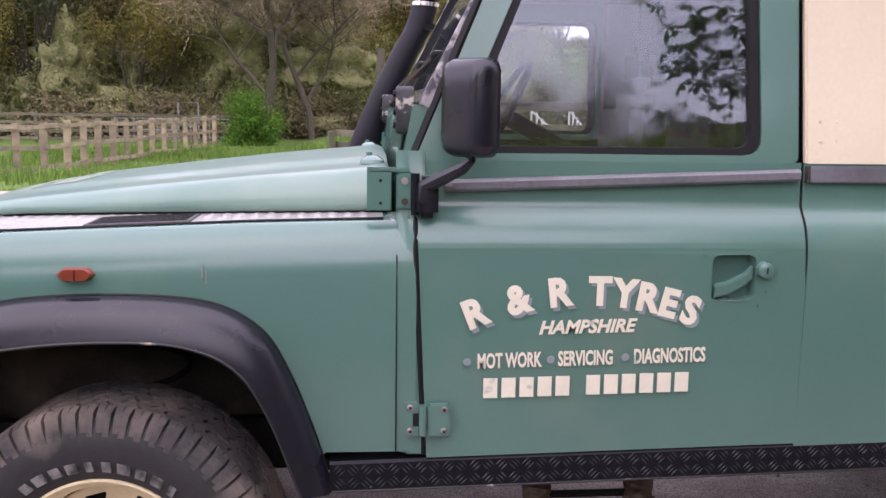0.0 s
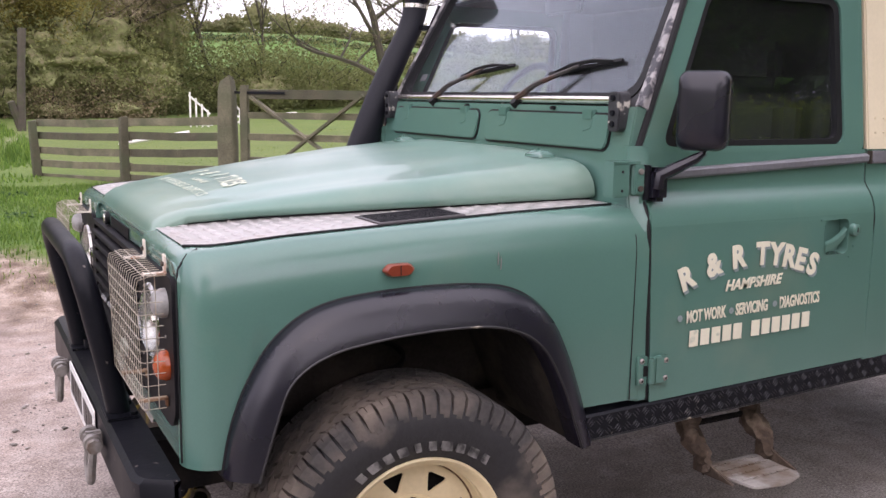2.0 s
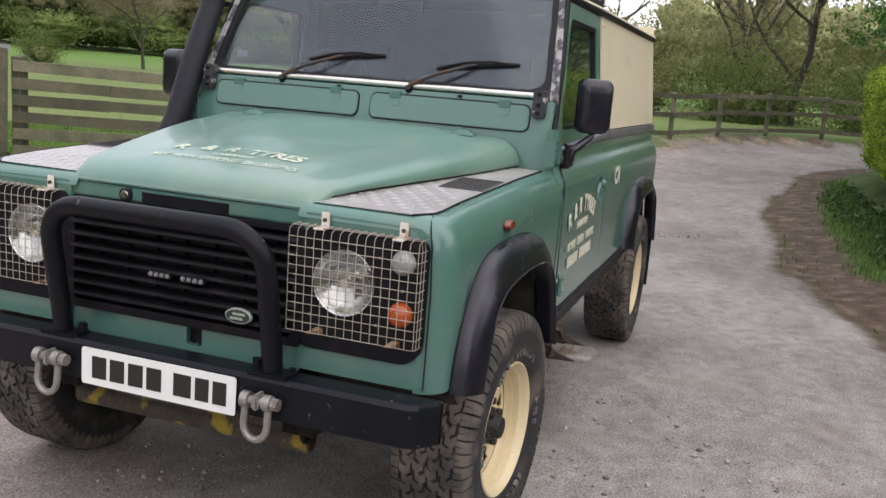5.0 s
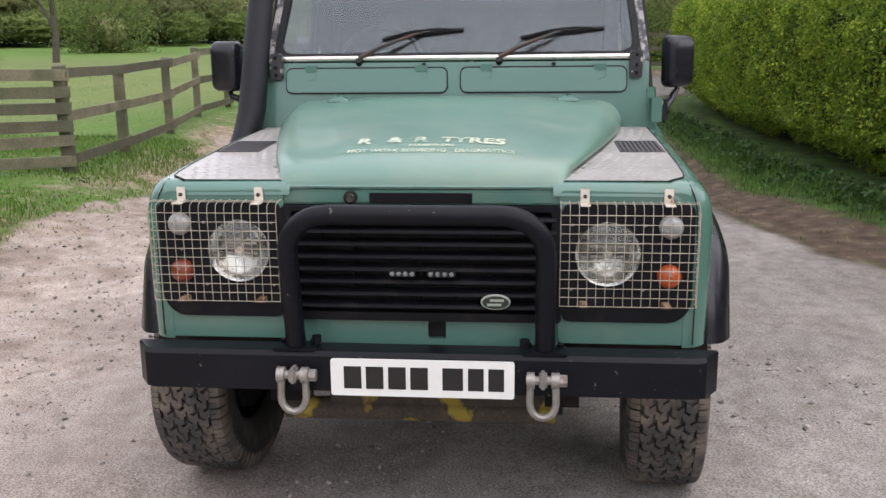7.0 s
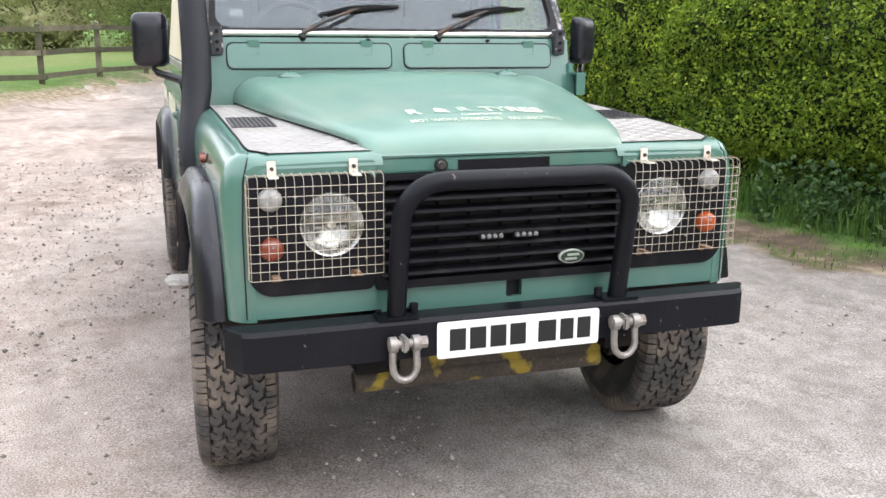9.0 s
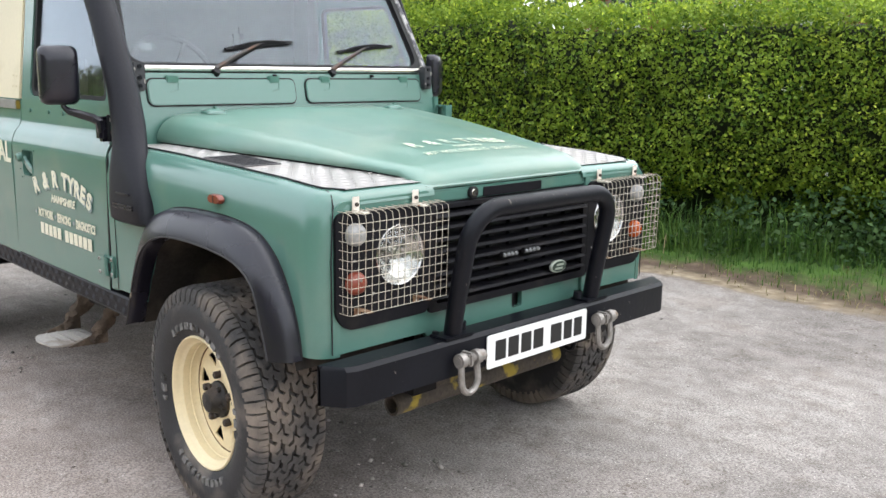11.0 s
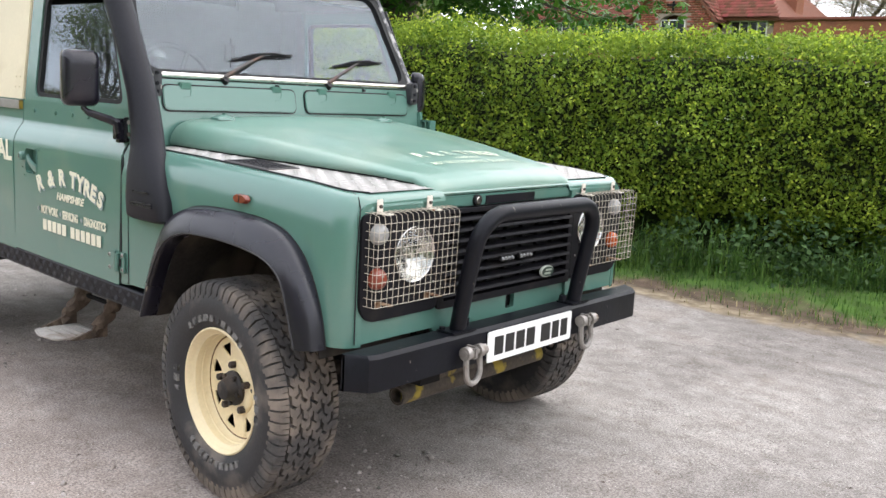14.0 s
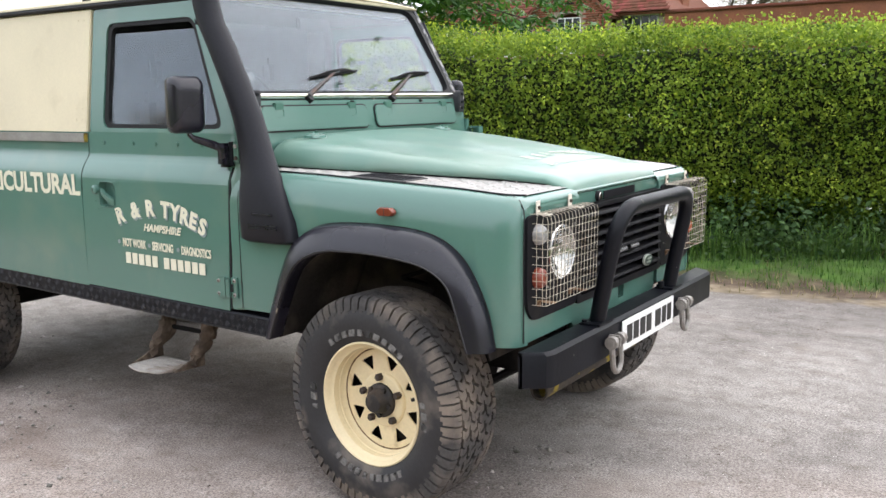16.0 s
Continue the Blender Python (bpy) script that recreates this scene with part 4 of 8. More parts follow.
x, y = sprinkle(150000, -5, 9, 2.6, 9.5, rng, grassy)
v, f = blades(x, y, (0.03 + 0.07 * rng.rand(len(x))) * (0.35 + 0.9 * vnoise(x, y, 0.55, 41)), rng, 0.0042, lean=1.1)
bank = raw_mesh("bank_grass", v, f, GRASSM)
tagged(bank, "fresh green grass on the bank below the fence", "grass", kind="stuff")
x, y = sprinkle(42000, -16, 22, 4.0, 26, rng, grassy)
v, f = blades(x, y, (0.02 + 0.05 * rng.rand(len(x))) * (0.35 + 0.8 * vnoise(x, y, 1.4, 43)), rng, 0.0045, lean=1.3)
tagged(raw_mesh("paddock_grass", v, f, GRASSP), "cropped paddock grass behind the fence", "grass", kind="stuff")


x, y = sprinkle(40000, -9.5, 0.6, 10.0, 30, rng, lambda x, y: (track_mask(x, y)[0] < 0.2) & (x < 0.1 + 0.06 * (y - 10)) & (vnoise(x, y, 1.2, 61) > 0.3))
hb = (0.08 + 0.30 * rng.rand(len(x))) * np.clip(vnoise(x, y, 1.6, 62) * 1.5, 0.25, 1.2) * np.clip((y - 9.8) / 1.5, 0.3, 1)
v, f = blades(x, y, hb, rng, 0.011, lean=0.9)
tagged(raw_mesh("rank_grass", v, f, GRASSM), "rank green grass on the bank by the cart track", "grass", kind="stuff")


def hedge_y(x):
    return np.interp(x, [p[0] for p in HEDGE], [p[1] for p in HEDGE])


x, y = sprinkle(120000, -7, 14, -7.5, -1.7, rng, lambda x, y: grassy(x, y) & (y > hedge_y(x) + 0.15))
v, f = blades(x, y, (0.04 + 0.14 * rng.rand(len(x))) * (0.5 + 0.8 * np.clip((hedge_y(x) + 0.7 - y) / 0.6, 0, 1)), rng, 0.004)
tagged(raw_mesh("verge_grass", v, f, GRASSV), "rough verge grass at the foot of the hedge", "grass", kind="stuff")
edge = lambda x, y: (track_mask(x, y)[1] > np.where(x > 1.0, 0.08, 0.25)) & (track_mask(x, y)[0] < 0.75) & ((track_mask(x, y)[0] > 0.02) | (y < 0) | (rng.rand(len(x)) < 0.06)) & ((y > 0) | (rng.rand(len(x)) < np.where(x > 2.5, 0.04, 0.35)))
x, y = sprinkle(110000, -6, 14, -4.4, 5.4, rng, edge)
v, f = blades(x, y, 0.02 + 0.06 * rng.rand(len(x)), rng, 0.0035, lean=1.7)
tagged(raw_mesh("dry_grass", v, f, GRASSY), "straw-coloured dry grass along the lane's edges", "grass", kind="stuff")
# nettles and dock under the hedge
n = 800
x = -6 + 19 * rng.rand(n) ** 1.5
y = hedge_y(x) + 0.05 + 0.5 * rng.rand(n) ** 2
pts = []
for a, b in zip(x, y):
    h = (0.12 + 0.4 * rng.rand()) * (1.0 if a < 3 else 0.35)
    k = int(8 + h * 45)
    q = np.c_[a + rng.normal(size=k) * 0.05, b + rng.normal(size=k) * 0.05, np.zeros(k)]
    q[:, 2] = land(q[:, 0], q[:, 1]) + h * rng.rand(k)
    pts.append(q)
pts = np.concatenate(pts)
v, f = cards(pts, np.full(len(pts), 0.055), rng, 0.7)
tagged(raw_mesh("nettles", v, f, WEED), "nettles and weeds growing under the hedge", "weeds", kind="stuff")
# white dead-nettle flowers among them, and bleached stems lying at the hedge foot
x = np.repeat(-1.9 + 1.5 * rng.rand(16), 12)
y = hedge_y(x) + 0.22 + np.repeat(0.25 * rng.rand(16), 12)
z = land(x, y) + 0.28 + np.repeat(0.14 * rng.rand(16), 12) + 0.07 * rng.rand(len(x))
v, f = cards(np.c_[x + rng.normal(size=len(x)) * 0.012, y + rng.normal(size=len(x)) * 0.012, z], np.full(len(x), 0.017), rng, 0.5)
tagged(raw_mesh("dead_nettle_flowers", v, f, BLOSSOM), "white dead-nettle flowers under the hedge", "flowers", kind="stuff")
x, y = sprinkle(2600, -3.5, 2.5, -7.5, -3.4, rng, lambda x, y: (np.abs(y - hedge_y(x) - 0.42) < 0.22) & (vnoise(x, y, 0.5, 71) > 0.55))
v, f = blades(x, y, 0.10 + 0.16 * rng.rand(len(x)), rng, 0.004, lean=2.2)
tagged(raw_mesh("bleached_stems", v, f, GRASSY), "bleached dead stems lying at the hedge foot", "dry stems", kind="stuff")
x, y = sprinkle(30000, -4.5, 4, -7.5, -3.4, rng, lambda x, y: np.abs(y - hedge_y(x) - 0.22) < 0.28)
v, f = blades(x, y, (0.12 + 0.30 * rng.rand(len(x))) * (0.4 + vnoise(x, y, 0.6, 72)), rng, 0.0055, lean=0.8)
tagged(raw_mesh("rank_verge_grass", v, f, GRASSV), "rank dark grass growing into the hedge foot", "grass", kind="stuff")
n = 45
x, y = sprinkle(n * 4, -5, 9, 3.2, 9, rng, grassy)
x, y = x[:n], y[:n]
pts = np.concatenate([np.c_[a + rng.normal(size=14) * 0.08, b + rng.normal(size=14) * 0.08, float(land(a, b)) + 0.01 + 0.05 * rng.rand(14)] for a, b in zip(x, y)])
v, f = cards(pts, np.full(len(pts), 0.045), rng, 0.8)
tagged(raw_mesh("bank_weeds", v, f, WEED), "dock and clover among the bank grass", "weeds", kind="stuff")


# ---- loose stones ----
def pebbles():
    rng = np.random.RandomState(77)
    n = 14000
    x, y = -5 + 13 * rng.rand(n * 3), -3.6 + 8 * rng.rand(n * 3)
    ok = (track_mask(x, y)[0] > 0.7) & (vnoise(x, y, 1.3, 51) + 0.5 * (y > 1.2) > np.where(y < 0, 0.74, 0.42))
    x, y = x[ok][:n], y[ok][:n]
    n = len(x)
    s = 0.0026 + 0.012 * rng.rand(n) ** 7 + 0.0035 * rng.rand(n)
    unit = np.array([[1, 0, 0], [0, 1, 0], [-1, 0, 0], [0, -1, 0], [0, 0, 0.8], [0, 0, -0.6]])
    jit = unit[None] * (0.7 + 0.6 * rng.rand(n, 6, 1)) + rng.normal(size=(n, 6, 3)) * 0.12
    v = jit * s[:, None, None] + np.stack([x, y, land(x, y) + s * 0.25], 1)[:, None]
    tri = np.array([[0, 1, 4], [1, 2, 4], [2, 3, 4], [3, 0, 4], [1, 0, 5], [2, 1, 5], [3, 2, 5], [0, 3, 5]])
    f = (np.arange(n)[:, None, None] * 6 + tri[None]).reshape(-1, 3)
    tagged(raw_mesh("gravel_stones", v.reshape(-1, 3), f, STONE), "small pale stones scattered over the lane", "gravel", kind="stuff")


pebbles()


def yard_stones():
    """Larger loose stones in the bare earth between the lane and the grass."""
    rng = np.random.RandomState(79)
    n = 300
    x, y = -4.5 + 5.5 * rng.rand(n), 1.0 + 3.4 * rng.rand(n) ** 0.8
    ok = vnoise(x, y, 0.7, 52) > 0.38
    x, y = x[ok], y[ok]
    n = len(x)
    s = 0.005 + 0.014 * rng.rand(n) ** 3
    k = np.arange(6) * math.pi / 3
    low = np.c_[np.cos(k), np.sin(k), np.full(6, -0.2)]
    top = np.c_[0.55 * np.cos(k + 0.3), 0.55 * np.sin(k + 0.3), np.full(6, 0.55)]
    unit = np.concatenate([low, top])
    jit = unit[None] * (0.75 + 0.5 * rng.rand(n, 12, 1)) * np.array([1.0, 0.8, 0.9]) + rng.normal(size=(n, 12, 3)) * 0.07
    v = jit * s[:, None, None] + np.stack([x, y, land(x, y) + s * 0.15], 1)[:, None]
    quad = np.array([[i, (i + 1) % 6, (i + 1) % 6 + 6, i + 6] for i in range(6)] + [[6, 7, 8, 9], [6, 9, 10, 11]])
    f = (np.arange(n)[:, None, None] * 12 + quad[None]).reshape(-1, 4)
    tagged(raw_mesh("yard_stones", v.reshape(-1, 3), f, STONEB), "brown and grey stones loose in the bare earth", "stones", kind="stuff")


yard_stones()


def crumbs():
    rng = np.random.RandomState(78)
    n = 560
    x, y = -4 + 9 * rng.rand(n * 3), -3.2 + 7 * rng.rand(n * 3)
    ok = track_mask(x, y)[0] > 0.7
    x, y = x[ok][:n], y[ok][:n]
    n = len(x)
    s = 0.003 + 0.012 * rng.rand(n) ** 4
    a = rng.rand(n) * 6.283
    k = np.linspace(0, 2 * np.pi, 6)[:-1]
    ca, sa = np.cos(a)[:, None], np.sin(a)[:, None]
    u, w = np.cos(k)[None] * (0.7 + 0.6 * rng.rand(n, 5)), np.sin(k)[None] * (0.3 + 0.4 * rng.rand(n, 5))
    rim = np.stack([x[:, None] + s[:, None] * (u * ca - w * sa), y[:, None] + s[:, None] * (u * sa + w * ca), np.repeat((land(x, y) + 0.002)[:, None], 5, 1)], 2)
    top = np.stack([x, y, land(x, y) + 0.003 + s * 0.35], 1)[:, None]
    v = np.concatenate([rim, top], 1).reshape(-1, 3)
    tri = np.array([[i, (i + 1) % 5, 5] for i in range(5)])
    f = (np.arange(n)[:, None, None] * 6 + tri[None]).reshape(-1, 3)
    tagged(raw_mesh("soil_crumbs", v, f, CRUMB), "dark crumbs of soil and dead leaf on the lane", "soil crumbs", kind="stuff")


crumbs()


# ---- fences and gate ----
def rough(bm, rng, amount=0.006):
    for v in bm.verts:
        v.co += Vector(rng.normal(size=3) * amount)
    return bm


def fence_run(label, spots, height, rails, post=0.1, rail_h=0.09, wood=WOOD, lean=0.02, seed=1, dip=0.0, joined=False, sunk=0.0):
    """Posts at the spots and rails nailed to their lane side."""
    rng = np.random.RandomState(seed)
    fence = thing("rail_fence", label, "fence", "paddock fences", (spots[0][0], spots[0][1], stand(*spots[0])))
    ox, oy, oz = fence.location
    tops = []
    for i, (x, y) in enumerate(spots):
        z = stand(x, y) - sunk * i
        h = height + rng.normal() * 0.02
        m = Matrix.Translation((x - ox, y - oy, z - oz)) @ pose(0, 0, 0, rng.normal() * lean * 50, rng.normal() * lean * 50, rng.rand() * 20)
        bm = bmesh.new()
        w = post * (0.9 + 0.2 * rng.rand()) / 2
        loft(bm, [[(-w, -w, k), (w, -w, k), (w, w, k), (-w, w, k)] for k in (-0.15, h * 0.5, h)])
        for q in bm.verts:
            if q.co.z > h - 0.01:
                q.co.z += 0.02 * (q.co.x > 0)
        bmesh.ops.transform(bm, matrix=m, verts=bm.verts[:])
        if not (joined and not tops):
            part("post", rough(bm, rng, 0.004), wood, fence, bevel=0.006, segments=1)
        tops.append((x - ox, y - oy, z - oz))
    for a, b in zip(tops, tops[1:]):
        d = Vector((b[0] - a[0], b[1] - a[1], 0)).normalized()
        side = Vector((d.y, -d.x, 0)) * (post / 2 + 0.016)
        for k in range(rails):
            zz = height * (0.94 - (0.94 - 0.17) * k / max(rails - 1, 1)) + rng.normal() * 0.01
            p = Vector(a) + side + Vector((0, 0, zz)) - d * 0.06
            q = Vector(b) + side + Vector((0, 0, zz + rng.normal() * 0.012)) + d * 0.06
            bm = bmesh.new()
            mid = (p + q) / 2 + Vector((0, 0, -dip))
            bar(bm, p, mid, 0.03, rail_h)
            bar(bm, mid, q, 0.03, rail_h)
            part("rail", rough(bm, rng, 0.003), wood, fence)
    return fence


GATE_A, GATE_B = (1.92, 7.9), (4.72, 5.72)
fence_run("weathered grey post-and-rail fence beside the lane", [(5.72, 4.3), (7.5, 4.52), (9.45, 4.72), (11.2, 4.95), (13.0, 5.05), (14.5, 4.05), (15.75, 2.65), (17.5, 1.7), (19.3, 0.75), (21.0, -0.2), (22.5, -1.3), (23.7, -2.7), (24.8, -4.3), (25.8, -6.1), (26.8, -8.0)], 1.1, 3, seed=3, joined=True, rail_h=0.1)
fence_run("weathered close-boarded fence panel beside the gate", [GATE_B, (5.72, 4.3)], 1.12, 6, seed=12, rail_h=0.11, post=0.11)
fence_run("weathered rail fence with broken rails next to the gate", [GATE_A, (1.02, 9.5), (0.13, 11.15)], 0.94, 5, seed=4, dip=0.01, rail_h=0.095, sunk=0.06)
fence_run("sawn wooden paddock fence on the far side of the track", [(-7.9, 15.0), (-7.4, 15.5), (-6.95, 16.1), (-6.55, 16.9), (-6.3, 17.8), (-6.1, 18.7), (-6.0, 19.6), (-5.9, 20.5), (-5.8, 21.5), (-5.7, 22.5), (-5.6, 23.5), (-5.5, 24.6), (-5.4, 25.7), (-5.3, 26.8), (-5.2, 28.0), (-5.1, 29.3), (-5.0, 30.6), (-4.9, 32.0)], 1.15, 3, wood=WOODL, seed=6, post=0.14)
fence_run("long paddock fence in front of the wood", [(-24, 33.5), (-21, 33.6), (-18, 33.8), (-15, 34), (-12, 34.2), (-9, 34.4), (-6, 34.6), (-3.5, 34.8)], 1.2, 4, seed=8, rail_h=0.1)


def field_gate():
    gate = thing("field_gate", "five-bar wooden field gate with crossed braces, closed", "gate", at=(GATE_A[0], GATE_A[1], stand(*GATE_A)))
    ox, oy, oz = gate.location
    rng = np.random.RandomState(9)
    dx, dy = GATE_B[0] - GATE_A[0], GATE_B[1] - GATE_A[1]
    L = math.hypot(dx, dy)
    gate.matrix_basis = pose(ox, oy, oz, 0, 0, math.degrees(math.atan2(dy, dx)))
    z0, H = 0.14, 1.2
    part("hanging_post", rough(loft(bmesh.new(), [[(u * q, w * q, k + h * (u - w)) for u, w in rounded(-0.09, 0.09, -0.09, 0.09, 0.025, 2)] for k, q, h in ((-0.2, 1.0, 0), (0.6, 1.02, 0), (1.22, 0.98, 0.1), (1.33, 0.80, 0.45))]), rng, 0.005), WOOD, gate, "thick weathered gate post")
    part("end_stile", rough(B(0.16, 0.25, -0.04, 0.04, z0 - 0.05, H + 0.1), rng), WOOD, gate, bevel=0.006)
    part("end_stile", rough(B(L - 0.2, L - 0.12, -0.04, 0.04, z0, H), rng), WOOD, gate, bevel=0.006)
    for k in range(5):
        z = z0 + (H - z0) * (k / 4) ** 0.9
        hh = 0.10 if k == 4 else 0.075
        part("rail", rough(B(0.2, L - 0.13, -0.018, 0.018, z - hh / 2, z + hh / 2), rng, 0.003), WOOD, gate)
    for a, b in (((0.24, z0), (1.62, H)), ((0.3, H - 0.03), (1.75, z0)), ((L - 0.2, H - 0.05), (1.95, z0)), ((1.95, H - 0.03), (L - 0.6, z0 + 0.25))):
        bm = bar(bmesh.new(), (a[0], -0.035, a[1]), (b[0], -0.035, b[1]), 0.03, 0.095, up=(0, 1, 0))
        part("brace", rough(bm, rng, 0.003), WOOD, gate)
    part("notice", B(L - 1.15, L - 1.03, -0.026, -0.020, H - 0.04, H + 0.02), WHITEP, gate, "small white notice")
    part("latch_strap", B(L - 0.62, L - 0.1, -0.028, -0.02, H - 0.035, H + 0.035), STEELG, gate, "grey steel latch strap")
    part("hinge_strap", B(0.1, 0.7, -0.03, -0.022, H + 0.0, H + 0.03), BLACKM, gate, "black iron hinge strap")
    return gate


field_gate()


# ---- horse jumps and pens in the paddock ----
def jump_wing(x, y, turn):
    w = thing("jump_wing", "white-painted wooden show-jump wing on the grass", "show jump", "jump wings", (x, y, stand(x, y)), turn)
    for k in range(4):
        part("slat", B(k * 0.2 - 0.03, k * 0.2 + 0.03, -0.02, 0.02, 0.0, 1.25 - 0.2 * k), POLE, w, bevel=0.005)
    part("foot", B(-0.1, 0.75, -0.03, 0.03, 0.1, 0.18), POLE, w, bevel=0.005)
    part("top_rail", bar(bmesh.new(), (-0.05, 0, 1.15), (0.68, 0, 0.5), 0.03, 0.06), POLE, w)
    return w


for x, y, a in ((6.6, 30, -20), (8.2, 31, 30)):
    jump_wing(x, y, a)
for (x, y), (u, v) in (((8.2, 30.5), (11, 31.5)), ((1.6, 13.5), (3.0, 14.6))):
    p = thing("jump_pole", "white round jump pole lying across its supports", "pole", "jump poles", (x, y, stand(x, y)))
    part("pole", sweep(bmesh.new(), [(0, 0, 0.35), (u - x, v - y, 0.5)], 0.032, 8), POLE, p)
for x, y in ((12.0, 25.0), (15.2, 25.5)):
    b = thing("jump_block", "small green plastic jump block on the grass", "jump block", "jump blocks", (x, y, stand(x, y)))
    part("block", B(-0.2, 0.2, -0.2, 0.2, 0, 0.36), TEAL, b, bevel=0.06)
    part("top", B(-0.26, 0.26, -0.07, 0.07, 0.36, 0.46), TEAL, b, bevel=0.02)
pole = thing("jump_pole", "green jump pole between two plastic blocks", "pole", "jump poles", (12.0, 25.0, stand(12, 25)))
part("pole", sweep(bmesh.new(), [(0, 0, 0.3), (3.2, 0.5, 0.3)], 0.05, 8), TEAL, pole)

pen = thing("metal_pen", "grey steel horse pen with a gate frame", "pen", at=(-9.5, 36, stand(-9.5, 36)))
pen.scale = (0.8, 0.8, 0.66)
for k in range(9):
    part("upright", sweep(bmesh.new(), [(k * 0.95, 0, -0.1), (k * 0.95, 0, 1.5)], 0.03, 6), STEELG, pen)
for z in (0.4, 0.8, 1.15, 1.5):
    part("tube", sweep(bmesh.new(), [(0, 0, z), (3.2, 0, z)], 0.025, 6), STEELG, pen)
    part("tube", sweep(bmesh.new(), [(4.2, 0, z), (7.6, 0, z)], 0.025, 6), STEELG, pen)
part("gate_frame", sweep(bmesh.new(), [(3.2, 0, 0), (3.2, 0, 2.5), (4.2, 0, 2.5), (4.2, 0, 0)], 0.04, 6), STEELG, pen)

stump = thing("dead_trunk", "pale bare dead tree trunk standing at the field edge", "dead tree", at=(1.0, 27, stand(1.0, 27)))
part("trunk", sweep(bmesh.new(), [(0, 0, -0.2), (0.03, 0, 0.8), (0.09, 0, 1.9), (0.16, 0, 3.0)], [0.13, 0.12, 0.115, 0.12], 10), BARK, stump)
part("stub", sweep(bmesh.new(), [(0.03, 0.1, 0.0), (-0.25, -0.1, 0.9)], [0.12, 0.10], 8), BARK, stump)


# ---- trees ----
rng = np.random.RandomState(15)
olive = make_tree("willow", "olive-leaved spring willow in the wood", 21, 13, 0.28, 0.62, 3, LEAF_OLIVE, 0.13, 60, 1.1, BARKD, twigs=2500)
plant(olive, [(-16, 44, 1.0), (-11, 47, 1.1), (2.2, 46, 0.95), (-24, 46, 1.1), (-33, 43, 1.1), (4.0, 55, 1.1), (-1, 58, 1.3)], rng)
ivy = make_tree("ivy_tree", "dark ivy-covered tree trunk in the wood", 22, 13, 0.35, 0.3, 2, LEAF_IVY, 0.19, 200, 1.1, BARKD, low=0.08)
plant(ivy, [(-13.8, 40, 1.0), (-2.0, 44, 0.9), (-19.5, 43, 1.0), (7.3, 47, 0.85), (-28, 41, 1.0)], rng)
bare = make_tree("bare_tree", "bare brown-twigged tree with drooping branches", 23, 11, 0.17, 0.7, 3, LEAF_OLIVE, 0.12, 8, 0.9, BARK, twigs=14000, low=0.2, wild=0.5)
plant(bare, [(-3.3, 36, 1.05), (-1.6, 38, 0.9), (5.9, 44, 1.0), (-7.5, 45, 1.0), (38, 30, 0.6), (36, -2, 0.9), (33, -8, 0.85), (10.6, -36, 1.0), (7.5, -43, 1.0)], rng)
yellow = make_tree("hazel", "yellow-green young-leaved tree at the wood's edge", 24, 9, 0.18, 0.6, 3, LEAF_YELLOW, 0.14, 60, 0.95, BARK, low=0.12)
plant(yellow, [(3.5, 42, 0.95), (1.4, 43, 0.8), (-17, 39, 0.75), (-10, 41.5, 0.8)], rng)
fresh = make_tree("maple", "fresh green tree in the wood", 25, 12, 0.24, 0.6, 3, LEAF_GREEN, 0.16, 46, 1.05, BARK, low=0.15)
plant(fresh, [(-12, 43, 0.8), (0.3, 50, 1.0), (-26, 50, 1.1), (8, 58, 1.0), (10.5, 62, 0.9), (42.3, 23.6, 0.8), (50, 10, 1.1), (46, 0, 1.0), (40, -18, 1.1), (-50, 30, 1.2), (-62, 10, 1.3), (-60, -10, 1.3)], rng)
oldwillow = make_tree("old_willow", "spreading many-stemmed willow coming into leaf in the field", 27, 12.0, 0.28, 0.75, 3, LEAF_OLIVE, 0.10, 80, 1.0, BARK, low=0.12, wild=0.45, twigs=3500)
plant(oldwillow, [(20.0, 42.0, 0.95)], rng)
birch = make_tree("birch", "thin bare birch standing in the hedgerow", 28, 17, 0.2, 0.45, 3, LEAF_OLIVE, 0.10, 8, 0.7, BARK, low=0.35, twigs=4000)
plant(birch, [(40.5, 62, 0.8), (13.5, 53, 0.8), (17, 54, 0.65)], rng)
shrub = make_bush("elder_bush", "bright green elder bush by the paddock fence", 31, 3.4, 3.2, LEAF_BRIGHT, 0.15, 7000, core=False)
plant(shrub, [(-3.9, 33, 0.72), (-30, 30, 1.0), (-1.6, 47, 1.2)], rng)
scrub = make_bush("scrub_bush", "brown bramble scrub below the trees", 32, 5, 2.0, LEAF_BROWN, 0.11, 5000)
plant(scrub, [(-12, 38.5, 1.0), (-8, 39.5, 1.1), (-5, 40.5, 1.0), (-17, 38.5, 0.9), (-1, 41, 1.0), (3, 40.5, 0.8), (6, 41.5, 0.9), (-22, 38, 1.1), (-27, 37, 1.1)], rng)
sallow = make_bush("sallow_bush", "grey-green sallow bush in the field hedge", 33, 6.5, 4.2, LEAF_OLIVE, 0.15, 6500)
plant(sallow, [(14.3, 46.5, 1.05), (18.2, 49.5, 1.0), (20.8, 51, 0.9), (25.5, 50, 0.6), (30.5, 52, 0.85), (12.5, 48, 1.0), (9.0, 47, 1.0), (16.0, 50, 0.8), (22.5, 43, 0.55), (7.0, 45, 0.9), (37, 9, 1.0), (34, 4, 0.9), (38, -1, 1.0), (35, -6, 1.0), (31, -10, 0.9), (-40, 34, 1.2), (-15.5, 39.5, 0.8), (-9.5, 43, 1.0), (-6, 41.5, 0.8), (1.2, 41.5, 0.8), (4.8, 43, 0.8), (-21, 41, 1.0)], rng)
